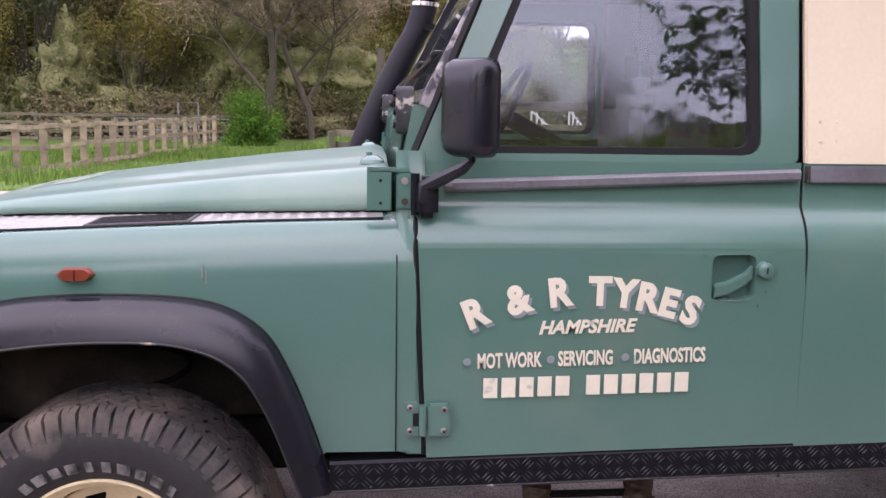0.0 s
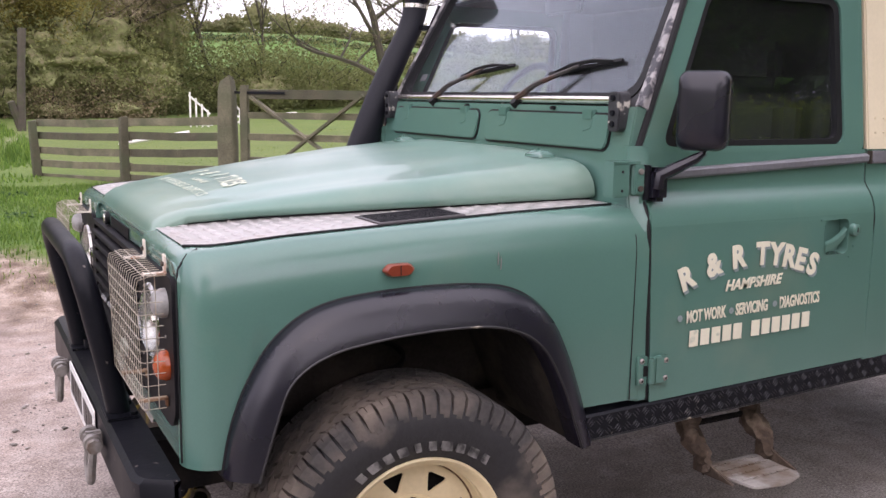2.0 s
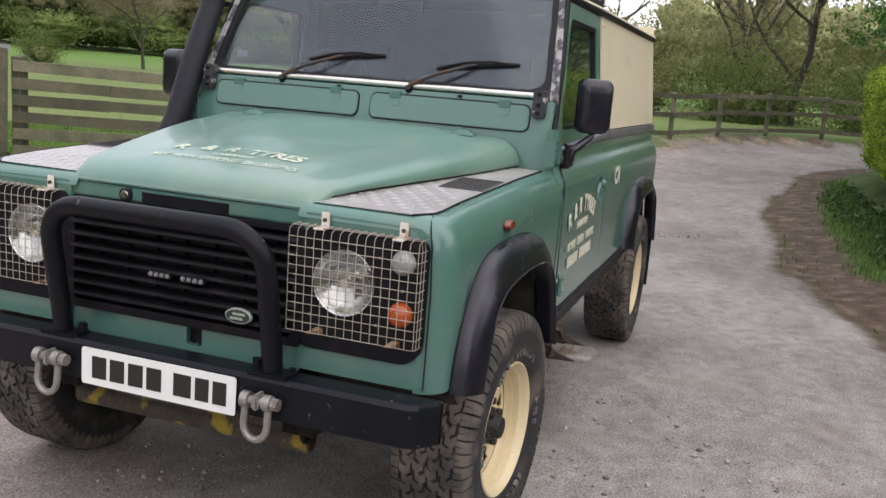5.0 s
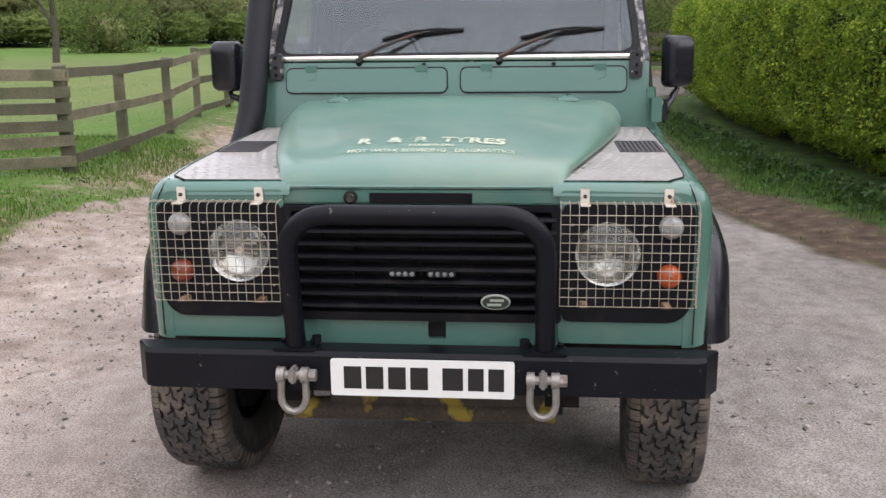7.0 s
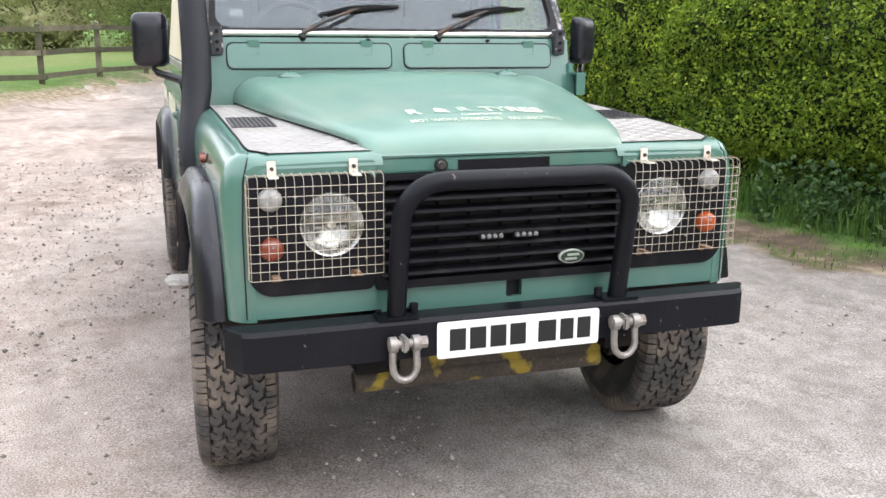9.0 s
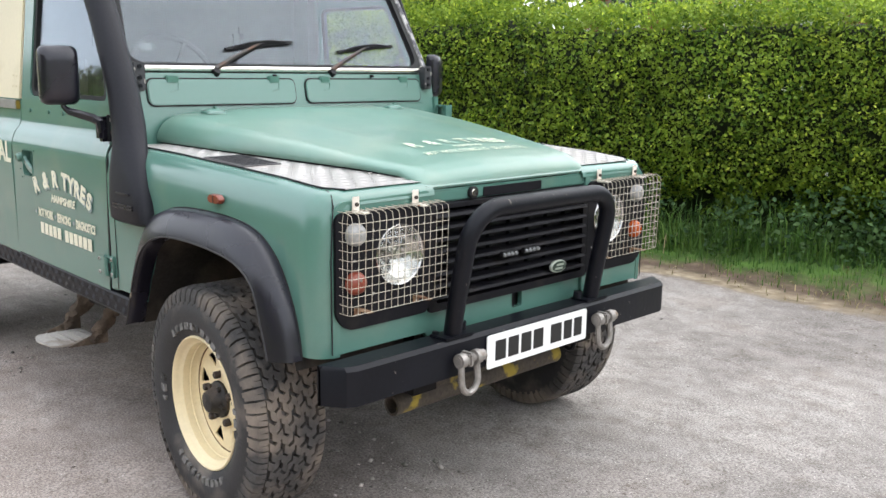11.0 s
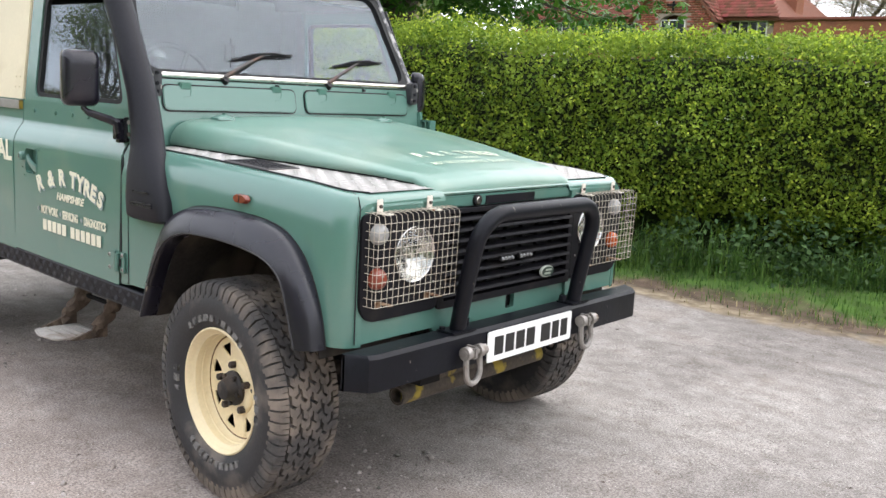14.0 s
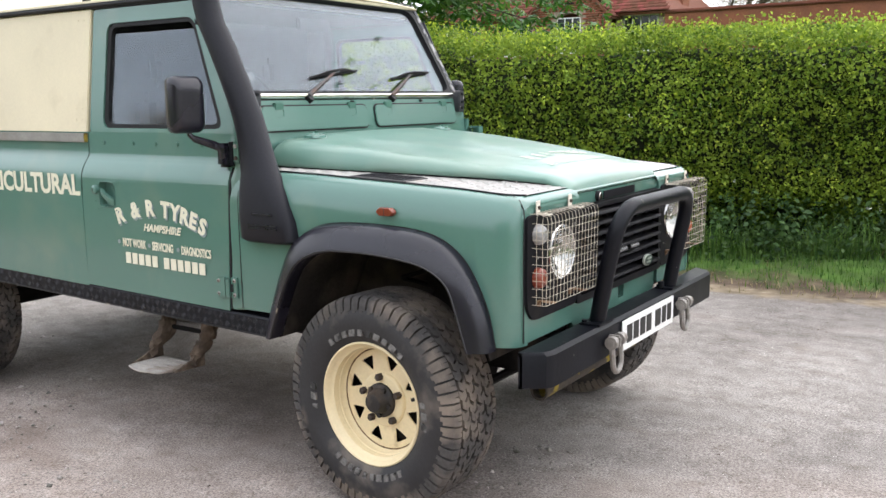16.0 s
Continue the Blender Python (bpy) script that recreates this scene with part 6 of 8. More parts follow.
def wing(s):
    name = "front_wing"
    xs = [-0.547, -0.544, -0.538, -0.528, -0.515, -0.5, -0.48] + list(np.arange(-0.46, 0.46, 0.02)) + [0.47, 0.52, 0.58, 0.63, 0.672]
    rings = []
    for x in xs:
        r = 0.075
        q = max(0.0, (-0.547 + r - x) / r)
        ys = side_y(x) - r * (1 - math.sqrt(max(0, 1 - q * q)))
        zt = lerp(WTOP, x) - 0.036 * (1 - math.sqrt(max(0, 1 - max(0, (-0.547 + 0.05 - x) / 0.05) ** 2)))
        zb = 0.628
        if ARCH[0][0] <= x <= ARCH[-1][0]:
            zb = max(0.60, lerp(ARCH, x))
        col = [(x, ys - 0.004, zb), (x, ys, max(zb, 0.8)), (x, ys + 0.002, zt - 0.115 if zb < zt - 0.12 else zb)]
        for k in range(1, 9):
            a = radians(90 * k / 8)
            col.append((x, ys - 0.07 * (1 - math.cos(a)), zt - 0.115 + 0.115 * math.sin(a)))
        col.append((x, lerp(W_BON, x) - 0.03, zt + 0.002))
        rings.append([(a, s * b, c) for a, b, c in col])
    w = part(name, loft(bmesh.new(), rings, False, False), GREEN, car, solid=0.003, smooth=50)
    # front face of the wing
    bm = bmesh.new()
    eye = [(0.529 + 0.094 * math.cos(a), 0.902 + 0.094 * math.sin(a)) for a in np.linspace(0, 2 * math.pi, 41)[:-1]]
    holed(bm, soften([(0.395, 0.635), (0.772, 0.635), (0.772, 1.045), (0.74, 1.074), (0.395, 1.080)], 0.015), [eye], lambda u, v: (-0.545, s * u, v), Vector((0.02, 0, 0)))
    part("wing_front", bm, GREEN, car, bevel=0.006)
    part("panel_gap", sweep(bmesh.new(), [(-0.5485, s * 0.7745, 0.64), (-0.5485, s * 0.7765, 0.9), (-0.5475, s * 0.770, 1.03), (-0.541, s * 0.762, 1.065), (-0.52, s * 0.752, 1.092), (-0.495, s * 0.748, 1.103)], 0.0022, 5), SEAL_GAP, car)
    part("panel_gap", sweep(bmesh.new(), [(0.628, s * (side_y(0.63) - 0.0002), 0.63), (0.628, s * (side_y(0.63) + 0.0008), 0.80), (0.628, s * (side_y(0.63) + 0.0016), 1.035), (0.628, s * (side_y(0.63) - 0.0035), 1.075), (0.628, s * (side_y(0.63) - 0.024), 1.123)], 0.0016, 5), SEAL_GAP, car)
    # tread plate on top of the wing
    tp = bmesh.new()
    xs = np.linspace(-0.515, 0.60, 24)
    outer = lambda x: side_y(x) - 0.080 - 0.05 * max(0, (-0.44 - x) / 0.075) ** 2
    rings = []
    for x in xs:
        z = lerp(WTOP, x) + 0.0035
        yi, yo = lerp(W_BON, x) - 0.015, outer(x)
        rings.append([(x, s * (yi + (yo - yi) * k / 5), z) for k in range(6)])
    loft(tp, rings, False, False)
    bmesh.ops.solidify(tp, geom=tp.faces[:], thickness=0.003)
    k = 0
    for i, x in enumerate(np.arange(-0.490, 0.58, 0.036)):
        for j, y in enumerate(np.arange(lerp(W_BON, x) + 0.008, outer(x) - 0.02, 0.036)):
            if -0.085 < x < 0.18 and 0.59 < y < 0.76:
                continue
            a = radians(45 if (i + j) % 2 else -45)
            z = lerp(WTOP, x) + 0.0035
            c, d = math.cos(a), math.sin(a)
            v = [tp.verts.new((x + u * c - w * d, s * (y + u * d + w * c), z + h)) for u, w, h in ((-0.019, 0, 0), (0, -0.0085, 0), (0.019, 0, 0), (0, 0.0085, 0), (0, 0, 0.0036))]
            for f in ((0, 1, 4), (1, 2, 4), (2, 3, 4), (3, 0, 4)):
                tp.faces.new([v[q] for q in f])
    part("tread_plate", tp, ALU, car, "stained aluminium tread plate", smooth=20)
    part("plate_edge", sweep(bmesh.new(), [(x, s * (outer(x) + 0.002), lerp(WTOP, x) + 0.003) for x in xs] , 0.0028, 5), SEAL_GAP, car)
    vent = part("wing_vent", loft(bmesh.new(), [[(x, s * y, lerp(WTOP, x) + h) for y, h in ((0.600, 0.0), (0.603, 0.0068), (0.745, 0.0068), (0.748, 0.0))] for x in np.linspace(-0.07, 0.165, 6)]), DUSTY, car, "black plastic wing-top vent")
    for q in range(9):
        part("slat", loft(bmesh.new(), [[(x, s * (0.609 + 0.0150 * q + d), lerp(WTOP, x) + h) for d, h in ((0, 0.0068), (0.001, 0.0085), (0.005, 0.0085), (0.006, 0.0068))] for x in (-0.06, 0.0, 0.155)]), GRILLEP, vent)
    # side repeater
    lamp = part("side_repeater", loft(bmesh.new(), [[(-0.062 + u * k, s * (side_y(-0.06) + 0.001 + d), 1.040 + w * k) for u, w in soften([(-0.041, 0.0), (-0.026, -0.0145), (0.026, -0.0145), (0.041, 0.0), (0.026, 0.0145), (-0.026, 0.0145)], 0.007, 3)] for k, d in ((1, 0), (1, 0.010), (0.84, 0.018))]), REDL, car, "orange-red side repeater lamp")
    part("lens_seam", B(-0.063, -0.061, s * side_y(-0.06), s * (side_y(-0.06) + 0.0205), 1.028, 1.052), SEAL_GAP, lamp)
    return w


def flowing(pts, k):
    """A smooth line through the points, k steps between each two."""
    p = [np.array(q, float) for q in pts]
    p = [2 * p[0] - p[1]] + p + [2 * p[-1] - p[-2]]
    line = []
    for a, b, c, d in zip(p, p[1:], p[2:], p[3:]):
        for i in range(k):
            t = i / k
            line.append(tuple(0.5 * (2 * b + (c - a) * t + (2 * a - 5 * b + 4 * c - d) * t * t + (3 * b - a - 3 * c + d) * t ** 3)))
    return line + [tuple(pts[-1])]


def flare(s, x0=0.0, rear=False):
    """Black plastic wheel-arch flare."""
    out = [(-0.475, 0.618), (-0.459, 0.702), (-0.439, 0.766), (-0.414, 0.822), (-0.377, 0.883), (-0.335, 0.926), (-0.281, 0.960), (-0.209, 0.981), (-0.11, 0.991), (0.015, 0.994), (0.14, 0.989), (0.23, 0.974), (0.298, 0.942), (0.35, 0.893), (0.393, 0.812), (0.427, 0.727), (0.456, 0.643), (0.484, 0.545)]
    inn = [(-0.412, 0.618), (-0.392, 0.68), (-0.371, 0.745), (-0.352, 0.80), (-0.33, 0.832), (-0.29, 0.860), (-0.234, 0.880), (-0.17, 0.890), (-0.09, 0.898), (0.010, 0.902), (0.12, 0.899), (0.19, 0.886), (0.252, 0.860), (0.302, 0.815), (0.339, 0.752), (0.367, 0.69), (0.390, 0.625), (0.416, 0.555)]
    out, inn = flowing(out, 5), flowing(inn, 5)
    rings = []
    for (ax, az), (bx, bz) in zip(out, inn):
        ys = side_y(ax)
        mix = lambda k: (ax + (bx - ax) * k, az + (bz - az) * k)
        ring = []
        for k, y in ((0.0, ys + 0.001), (0.015, ys + 0.020), (0.09, ys + 0.040), (0.4, ys + 0.060), (0.75, ys + 0.074), (0.95, ys + 0.078), (1.0, ys + 0.074), (1.02, ys + 0.05), (0.99, ys + 0.012)):
            px, pz = mix(k)
            ring.append((x0 + px, s * y, pz))
        rings.append(ring)
    arch = part("wheel_arch", loft(bmesh.new(), rings, False, False), BLACKP, car, "black plastic wheel arch with scuffed lip", solid=0.003, smooth=50)
    lip = bmesh.new()
    sweep(lip, [r[5] for r in rings], 0.0032, 5)
    part("arch_lip", lip, SCUFF, arch, "scuffed arch lip")
    part("arch_bead", sweep(bmesh.new(), [r[0] for r in rings], 0.0035, 5), SEAL_GAP, arch)
    return arch


def inner_arch(s, x0=0.0):
    bm = bmesh.new()
    pts = [(-0.460, 0.585)] + [(a, b + 0.01) for a, b in ARCH] + [(0.455, 0.54)]
    loft(bm, [[(x0 + a, s * y, b) for a, b in pts] for y in (0.835, 0.42)], False, False)
    bm.faces.new([bm.verts.new((x0 + a, s * 0.42, b)) for a, b in pts])
    part("inner_arch", bm, ARCHM, car, "dusty inner wheel arch", solid=0.004)


for s in (-1, 1):
    wing(s)
    flare(s)
    inner_arch(s)

for x0, z0, z1 in ((0.203, 1.030, 1.064), (0.211, 1.018, 1.052)):
    part("paint_chip", plate(bmesh.new(), [(x0, z0), (x0 + 0.003, z0 + 0.004), (x0 + 0.0035, z1 - 0.006), (x0 + 0.001, z1)], lambda u, v: (u, -side_y(u) - 0.0022, v), Vector((0, -0.0006, 0))), STEEL, car, "flaked scratch in the paint")
# bonnet
ZT = [(-0.532, 1.088), (-0.527, 1.106), (-0.515, 1.124), (-0.49, 1.140), (-0.44, 1.154), (-0.3, 1.174), (0.0, 1.211), (0.3, 1.244), (0.55, 1.266), (0.605, 1.270), (0.618, 1.264)]
ZE = [(-0.532, 1.083), (-0.5, 1.104), (-0.44, 1.130), (-0.3, 1.144), (0.0, 1.158), (0.3, 1.169), (0.618, 1.178)]
PLAT = [(-0.53, 0.335), (-0.44, 0.355), (-0.2, 0.425), (0.2, 0.515), (0.62, 0.555)]
xs = [p[0] for p in ZT[:5]] + list(np.linspace(-0.38, 0.57, 22)) + [0.605, 0.618]


def bonnet_height(x, y):
    """Top of the bonnet: a swelled flat middle and rounded shoulders."""
    W, P, zt, ze, y = lerp(W_BON, x), lerp(PLAT, x), lerp(ZT, x), lerp(ZE, x), abs(y)
    if y <= P:
        u = min(1, max(0, (y / P - 0.58) / 0.26))
        return zt - 0.008 * (y / P) ** 2 + 0.010 * (1 - u * u * (3 - 2 * u)) * min(1, max(0, (x + 0.47) / 0.2))
    q = min(1.0, (y - P) / (W - P))
    return ze + (zt - 0.008 - ze) * (1 - q ** 2.6) ** 0.60


rings = []
for x in xs:
    W, P = lerp(W_BON, x), lerp(PLAT, x)
    col = []
    for k in range(-32, 33):
        a = abs(k) / 32
        y = P * a / 0.6 if a <= 0.6 else P + (W - P) * (1 - (1 - (a - 0.6) / 0.4) ** 1.6)
        col.append((x, math.copysign(y, k), bonnet_height(x, y)))
    ze = lerp(ZE, x)
    col = [(x, -W + 0.006, ze - 0.016), (x, -W - 0.001, ze - 0.010)] + col + [(x, W + 0.001, ze - 0.010), (x, W - 0.006, ze - 0.016)]
    rings.append(col)
bonnet = part("bonnet", loft(bmesh.new(), rings, False, False), FADED_SKYLIT, car, solid=0.003, smooth=60)
part("front_lip", sweep(bmesh.new(), [(-0.530, y, 1.086) for y in (-0.40, -0.2, 0, 0.2, 0.40)], 0.006, 6), GREEN, bonnet)
for s in (-1, 1):
    # Black strip filling the gap below the bonnet edge, for its shadow line.
    gut = [[(x, s * (lerp(W_BON, x) - d), z) for d, z in ((0.014, lerp(WTOP, x) - 0.01), (0.014, lerp(ZE, x) - 0.004), (0.03, lerp(ZE, x) - 0.004), (0.03, lerp(WTOP, x) - 0.01))] for x in np.linspace(-0.50, 0.612, 14)]
    part("bonnet_seal", loft(bmesh.new(), gut), SEAL_GAP, car)
    hinge = part("bonnet_hinge", loft(bmesh.new(), [[(0.578 + u, s * 0.455 + w, z) for u, w in rounded(-0.028 * k, 0.028 * k, -0.04 * k, 0.04 * k, 0.012 * k, 3)] for z, k in ((1.262, 1.12), (1.271, 1.02), (1.282, 0.45))]), GREEN, car)
    part("hinge_bolt", sweep(bmesh.new(), [(0.57, s * 0.455, 1.278), (0.57, s * 0.455, 1.289)], 0.008, 6), GREEN, hinge)
    part("edge_rivet", sweep(bmesh.new(), [(-0.35, s * 0.462, 1.118), (-0.35, s * 0.474, 1.118)], 0.005, 6), STEEL, bonnet)
# worn sign writing on the bonnet (reads from the front)


def on_bonnet(y, x, dz=0.0):
    z = lerp(ZT, x) + 0.0112
    up = Vector((1, 0, 0.122)).normalized()
    right = Vector((0, -1, 0))
    return Matrix((( right.x, up.x, 0, x), (right.y, up.y, 0, y), (right.z, up.z, 1, z + dz), (0, 0, 0, 1)))


def settle(ob):
    """Lay the lettering on the curve of the bonnet."""
    for v in ob.data.vertices:
        v.co.z = bonnet_height(v.co.x, v.co.y) + 0.0022


for ch, y in (("R", 0.205), ("&", 0.112), ("R", 0.03), ("T", -0.055), ("Y", -0.095), ("R", -0.14), ("E", -0.185), ("S", -0.222)):
    settle(text("bonnet_letter", ch, 0.09, VINYLW, bonnet, on_bonnet(y + 0.02, -0.295 + 0.02 * (1 - (y / 0.22) ** 2)), 0.035, stretch=0.80, depth=0.0))
settle(text("bonnet_line", "HAMPSHIRE", 0.030, VINYLW, bonnet, on_bonnet(0.06, -0.322), 0.01, 0.2, stretch=0.9, depth=0.0))
for w, y in (("MOT WORK", 0.24), ("SERVICING", 0.075), ("DIAGNOSTICS", -0.085)):
    settle(text("bonnet_line", w, 0.042, VINYLW, bonnet, on_bonnet(y, -0.378), 0.02, stretch=0.66, depth=0.0))

# slam panel, grille and lower front
slam = part("slam_panel", B(-0.535, -0.5, -0.402, 0.402, 1.036, 1.078), GREEN, car, bevel=0.006)
part("slam_vent", B(-0.5385, -0.53, -0.148, 0.145, 1.040, 1.070), GRILLEP, slam, "black plastic vent strip")
part("bonnet_lock", lathe(bmesh.new(), [(0.001, 0.0), (0.012, 0.0), (0.014, -0.004), (0.014, -0.016)], 14, (0, 0, 0)), CHROME, slam, "bonnet key lock").matrix_basis = pose(-0.551, 0.199, 1.057, 0, 0, 90)
part("lock_seal", lathe(bmesh.new(), [(0.012, 0.0), (0.020, -0.002), (0.020, -0.014)], 14), SEAL_GAP, slam).matrix_basis = pose(-0.549, 0.199, 1.057, 0, 0, 90)
grille = part("grille", holed(bmesh.new(), rounded(-0.402, 0.402, 0.697, 1.034, 0.012, 3), [rounded(-0.372, 0.372, 0.722, 1.020, 0.01, 3)], lambda u, v: (-0.556, u, v), Vector((0.03, 0, 0))), GRILLEP, car, "black plastic slatted grille")
# Black sheet behind the slats, standing for the shade in there.
part("grille_back", B(-0.512, -0.505, -0.39, 0.39, 0.70, 1.03), SEAL_GAP, grille)
for k in range(8):
    z = 0.742 + 0.0365 * k
    bm = bmesh.new()
    loft(bm, [[(-0.566, y, z - 0.005), (-0.561, y, z + 0.0055), (-0.525, y, z + 0.012), (-0.525, y, z - 0.004)] for y in (-0.385, 0.385)])
    part("slat", bm, GRILLEP, grille, bevel=0.002, segments=1)
for k in range(7):
    part("mullion", B(-0.530, -0.515, -0.30 + 0.1 * k - 0.004, -0.30 + 0.1 * k + 0.004, 0.72, 1.02), GRILLEP, grille)
for y0, y1 in ((0.012, 0.088), (-0.102, -0.022)):
    bar_ = part("led_strip", B(-0.578, -0.562, y0, y1, 0.833, 0.853), SEAL_GAP, grille, "small clear running-light strip", bevel=0.003)
    for k in range(4):
        part("led", lathe(bmesh.new(), [(0.001, 0.006), (0.0055, 0.005), (0.0075, 0.0)], 10), LED, bar_).matrix_basis = pose(-0.578, y0 + (y1 - y0) * (k + 0.5) / 4, 0.843, 0, 0, 90)
badge = part("oval_badge", loft(bmesh.new(), [[(-0.5665 - d, -0.2165 + 0.043 * k * math.cos(a), 0.7625 + 0.0225 * k * math.sin(a)) for a in np.linspace(0, 2 * math.pi, 25)[:-1]] for k, d in ((1, 0), (1, 0.008), (0.92, 0.010))]), SILVER, grille, "small oval badge")
part("badge_face", loft(bmesh.new(), [[(-0.577 - d, -0.2165 + 0.038 * math.cos(a), 0.7625 + 0.0185 * math.sin(a)) for a in np.linspace(0, 2 * math.pi, 25)[:-1]] for d in (0, 0.001)]), BADGE, badge)
for u0, u1, zz in ((-0.024, 0.016, 0.769), (-0.016, 0.024, 0.756)):
    part("badge_mark", B(-0.5795, -0.5775, -0.2165 + u0, -0.2165 + u1, zz - 0.0035, zz + 0.0035), SILVER, badge)
lower = part("lower_front_panel", holed(bmesh.new(), soften([(-0.36, 0.588), (0.36, 0.588), (0.40, 0.63), (0.40, 0.705), (-0.40, 0.705), (-0.40, 0.63)], 0.02), [rounded(-0.07, -0.018, 0.637, 0.692, 0.008, 3)], lambda u, v: (-0.532, u, v), Vector((0.02, 0, 0))), GREEN, car, bevel=0.004)
# Black sheet standing for the shade inside the slot.
part("slot_back", B(-0.505, -0.50, -0.38, 0.38, 0.59, 0.70), SEAL_GAP, lower)
# Added black sheet across the nose, in place of shaded depth.
part("radiator_shade", B(-0.5, -0.48, -0.74, 0.74, 0.625, 1.03), SEAL_GAP, car)

# headlamps behind wire guards
for s in (-1, 1):
    pan = part("lamp_panel", holed(bmesh.new(), soften([(0.402, 0.703), (0.724, 0.703), (0.766, 0.745), (0.766, 1.045), (0.402, 1.045)], 0.03), [[(0.529 + 0.088 * math.cos(a), 0.902 + 0.088 * math.sin(a)) for a in np.linspace(0, 2 * math.pi, 33)[:-1]]], lambda u, v: (-0.556, s * u, v), Vector((0.012, 0, 0))), GRILLEP, car, "black plastic lamp panel", bevel=0.002)
    lamp = part("headlamp", lathe(bmesh.new(), [(0.001, 0.050), (0.022, 0.048), (0.045, 0.040), (0.066, 0.026), (0.080, 0.010), (0.086, -0.002), (0.091, -0.006), (0.094, -0.002), (0.094, 0.012)], 40), REFLECT, car, "round headlamp with a fluted lens")
    lamp.matrix_basis = pose(-0.558, s * 0.529, 0.902, 0, 0, -90)
    bm = lathe(bmesh.new(), [(0.001, -0.024)] + [(0.086 * k / 13, -0.024 + 0.021 * (k / 13) ** 2.2) for k in range(1, 14)], 60)
    for v in bm.verts:
        flute = 0.0010 * math.sin(v.co.x * 420) if v.co.z > -0.022 else 0.0009 * math.sin(v.co.x * 190 + v.co.z * 260)
        v.co.y += flute * (1 if abs(v.co.x) < 0.07 else 0.3)
    part("lens", bm, LAMPGLASS, lamp, "fluted lens glass", smooth=60).visible_shadow = False
    part("bulb_shield", lathe(bmesh.new(), [(0.001, 0.000), (0.012, 0.001), (0.015, 0.006), (0.014, 0.046)], 16), CHROME, lamp)
    for z in (-0.012, 0.018):
        part("reflector_step", B(-0.05, 0.05, 0.022, 0.026, z - 0.006, z + 0.006), REFLECT, lamp, bevel=0.002)
    for nm, z, mat, r, lab in (("side_light", 0.981, CLEARL, 0.033, "small round clear side light"), ("indicator", 0.841, REDL if s > 0 else ORANGE, 0.034, "small round orange indicator")):
        q = part(nm, lathe(bmesh.new(), [(0.001, -0.030), (r * 0.5, -0.028), (r * 0.85, -0.020), (r, -0.008), (r, 0.006)], 22), mat, car, lab)
        q.matrix_basis = pose(-0.558, s * 0.70, z, 0, 0, -90)
        part("screw", sweep(bmesh.new(), [(0.0, -0.028, 0.012), (0.0, -0.032, 0.012)], 0.004, 6), STEEL, q)
    for y, z in ((0.43, 0.80), (0.43, 0.985), (0.63, 0.80), (0.63, 0.985), (0.70, 0.905)):
        part("screw", sweep(bmesh.new(), [(-0.557, s * y, z), (-0.560, s * y, z)], 0.004, 6), STEEL, pan)
    guard = joint("lamp_guard", "box-shaped wire mesh lamp guard")
    y0, y1, z0, z1, xf = 0.395, 0.765, 0.768, 1.050, -0.628
    bm = bmesh.new()
    wr = 0.00108
    nv, nh = 16, 11
    for k in range(nv):
        y = y0 + (y1 - y0) * k / (nv - 1)
        sweep(bm, [(-0.566, s * y, z1 + 0.004), (-0.60, s * y, z1 + 0.004), (xf + 0.004, s * y, z1 - 0.003), (xf, s * y, z1 - 0.02), (xf + 0.006, s * y, z0)], wr, 4)
    for k in range(nh):
        z = z0 + (z1 - 0.025 - z0) * k / (nh - 1)
        xx = xf + 0.006 * (1 - k / (nh - 1))
        sweep(bm, [(-0.575, s * (y1 + 0.004), z), (xx + 0.006, s * (y1 + 0.003), z), (xx, s * (y1 - 0.006), z), (xx, s * y0, z)], wr, 4)
    for xx in (-0.59, -0.611):
        sweep(bm, [(xx, s * y0, z1 + 0.004), (xx, s * y1, z1 + 0.004), (xx, s * (y1 + 0.004), z1 - 0.02), (xx, s * (y1 + 0.004), z0)], wr, 4)
    wires = part("wire_mesh", bm, WIRE, guard)
    for y in (0.463, 0.692):
        b = part("bracket", B(-0.556, -0.552, s * y - 0.013, s * y + 0.013, 1.038, 1.088), BRKT, guard, "rust-stained white bracket", bevel=0.003)
        part("fold", B(-0.600, -0.553, s * y - 0.013, s * y + 0.013, 1.044, 1.048), BRKT, b)
        part("bolt", sweep(bmesh.new(), [(-0.556, s * y, 1.066), (-0.562, s * y, 1.066)], 0.006, 6), RUST, b)
        b = part("bracket", B(-0.562, -0.557, s * y - 0.012, s * y + 0.012, 0.746, 0.767), RUSTB, guard, "rusty lower bracket", bevel=0.002)
        part("fold", B(-0.618, -0.557, s * y - 0.010, s * y + 0.010, 0.763, 0.767), RUSTB, b)

# bumper, bull bar, plate, shackles
bm = bmesh.new()
prof = [(-0.655, 0.515), (-0.655, 0.618), (-0.643, 0.630), (-0.562, 0.630), (-0.562, 0.622), (-0.640, 0.620), (-0.646, 0.612), (-0.646, 0.522), (-0.600, 0.520), (-0.600, 0.512)]
rings = []
for y, k in ((-0.842, 0.075), (-0.80, 0.012), (-0.77, 0.0), (-0.3, 0), (0.3, 0), (0.77, 0.0), (0.80, 0.012), (0.842, 0.075)):
    rings.append([(min(x + k * (x < -0.59), -0.566), y, z) for x, z in prof])
loft(bm, rings)
bumper = part("front_bumper", bm, BLACKM, car, "black steel channel bumper with chips", smooth=30)
for y in (-0.842, 0.842):
    part("end_plate", B(-0.580, -0.566, min(y, y * 0.985), max(y, y * 0.985), 0.513, 0.629), BLACKM, bumper)
pts = []
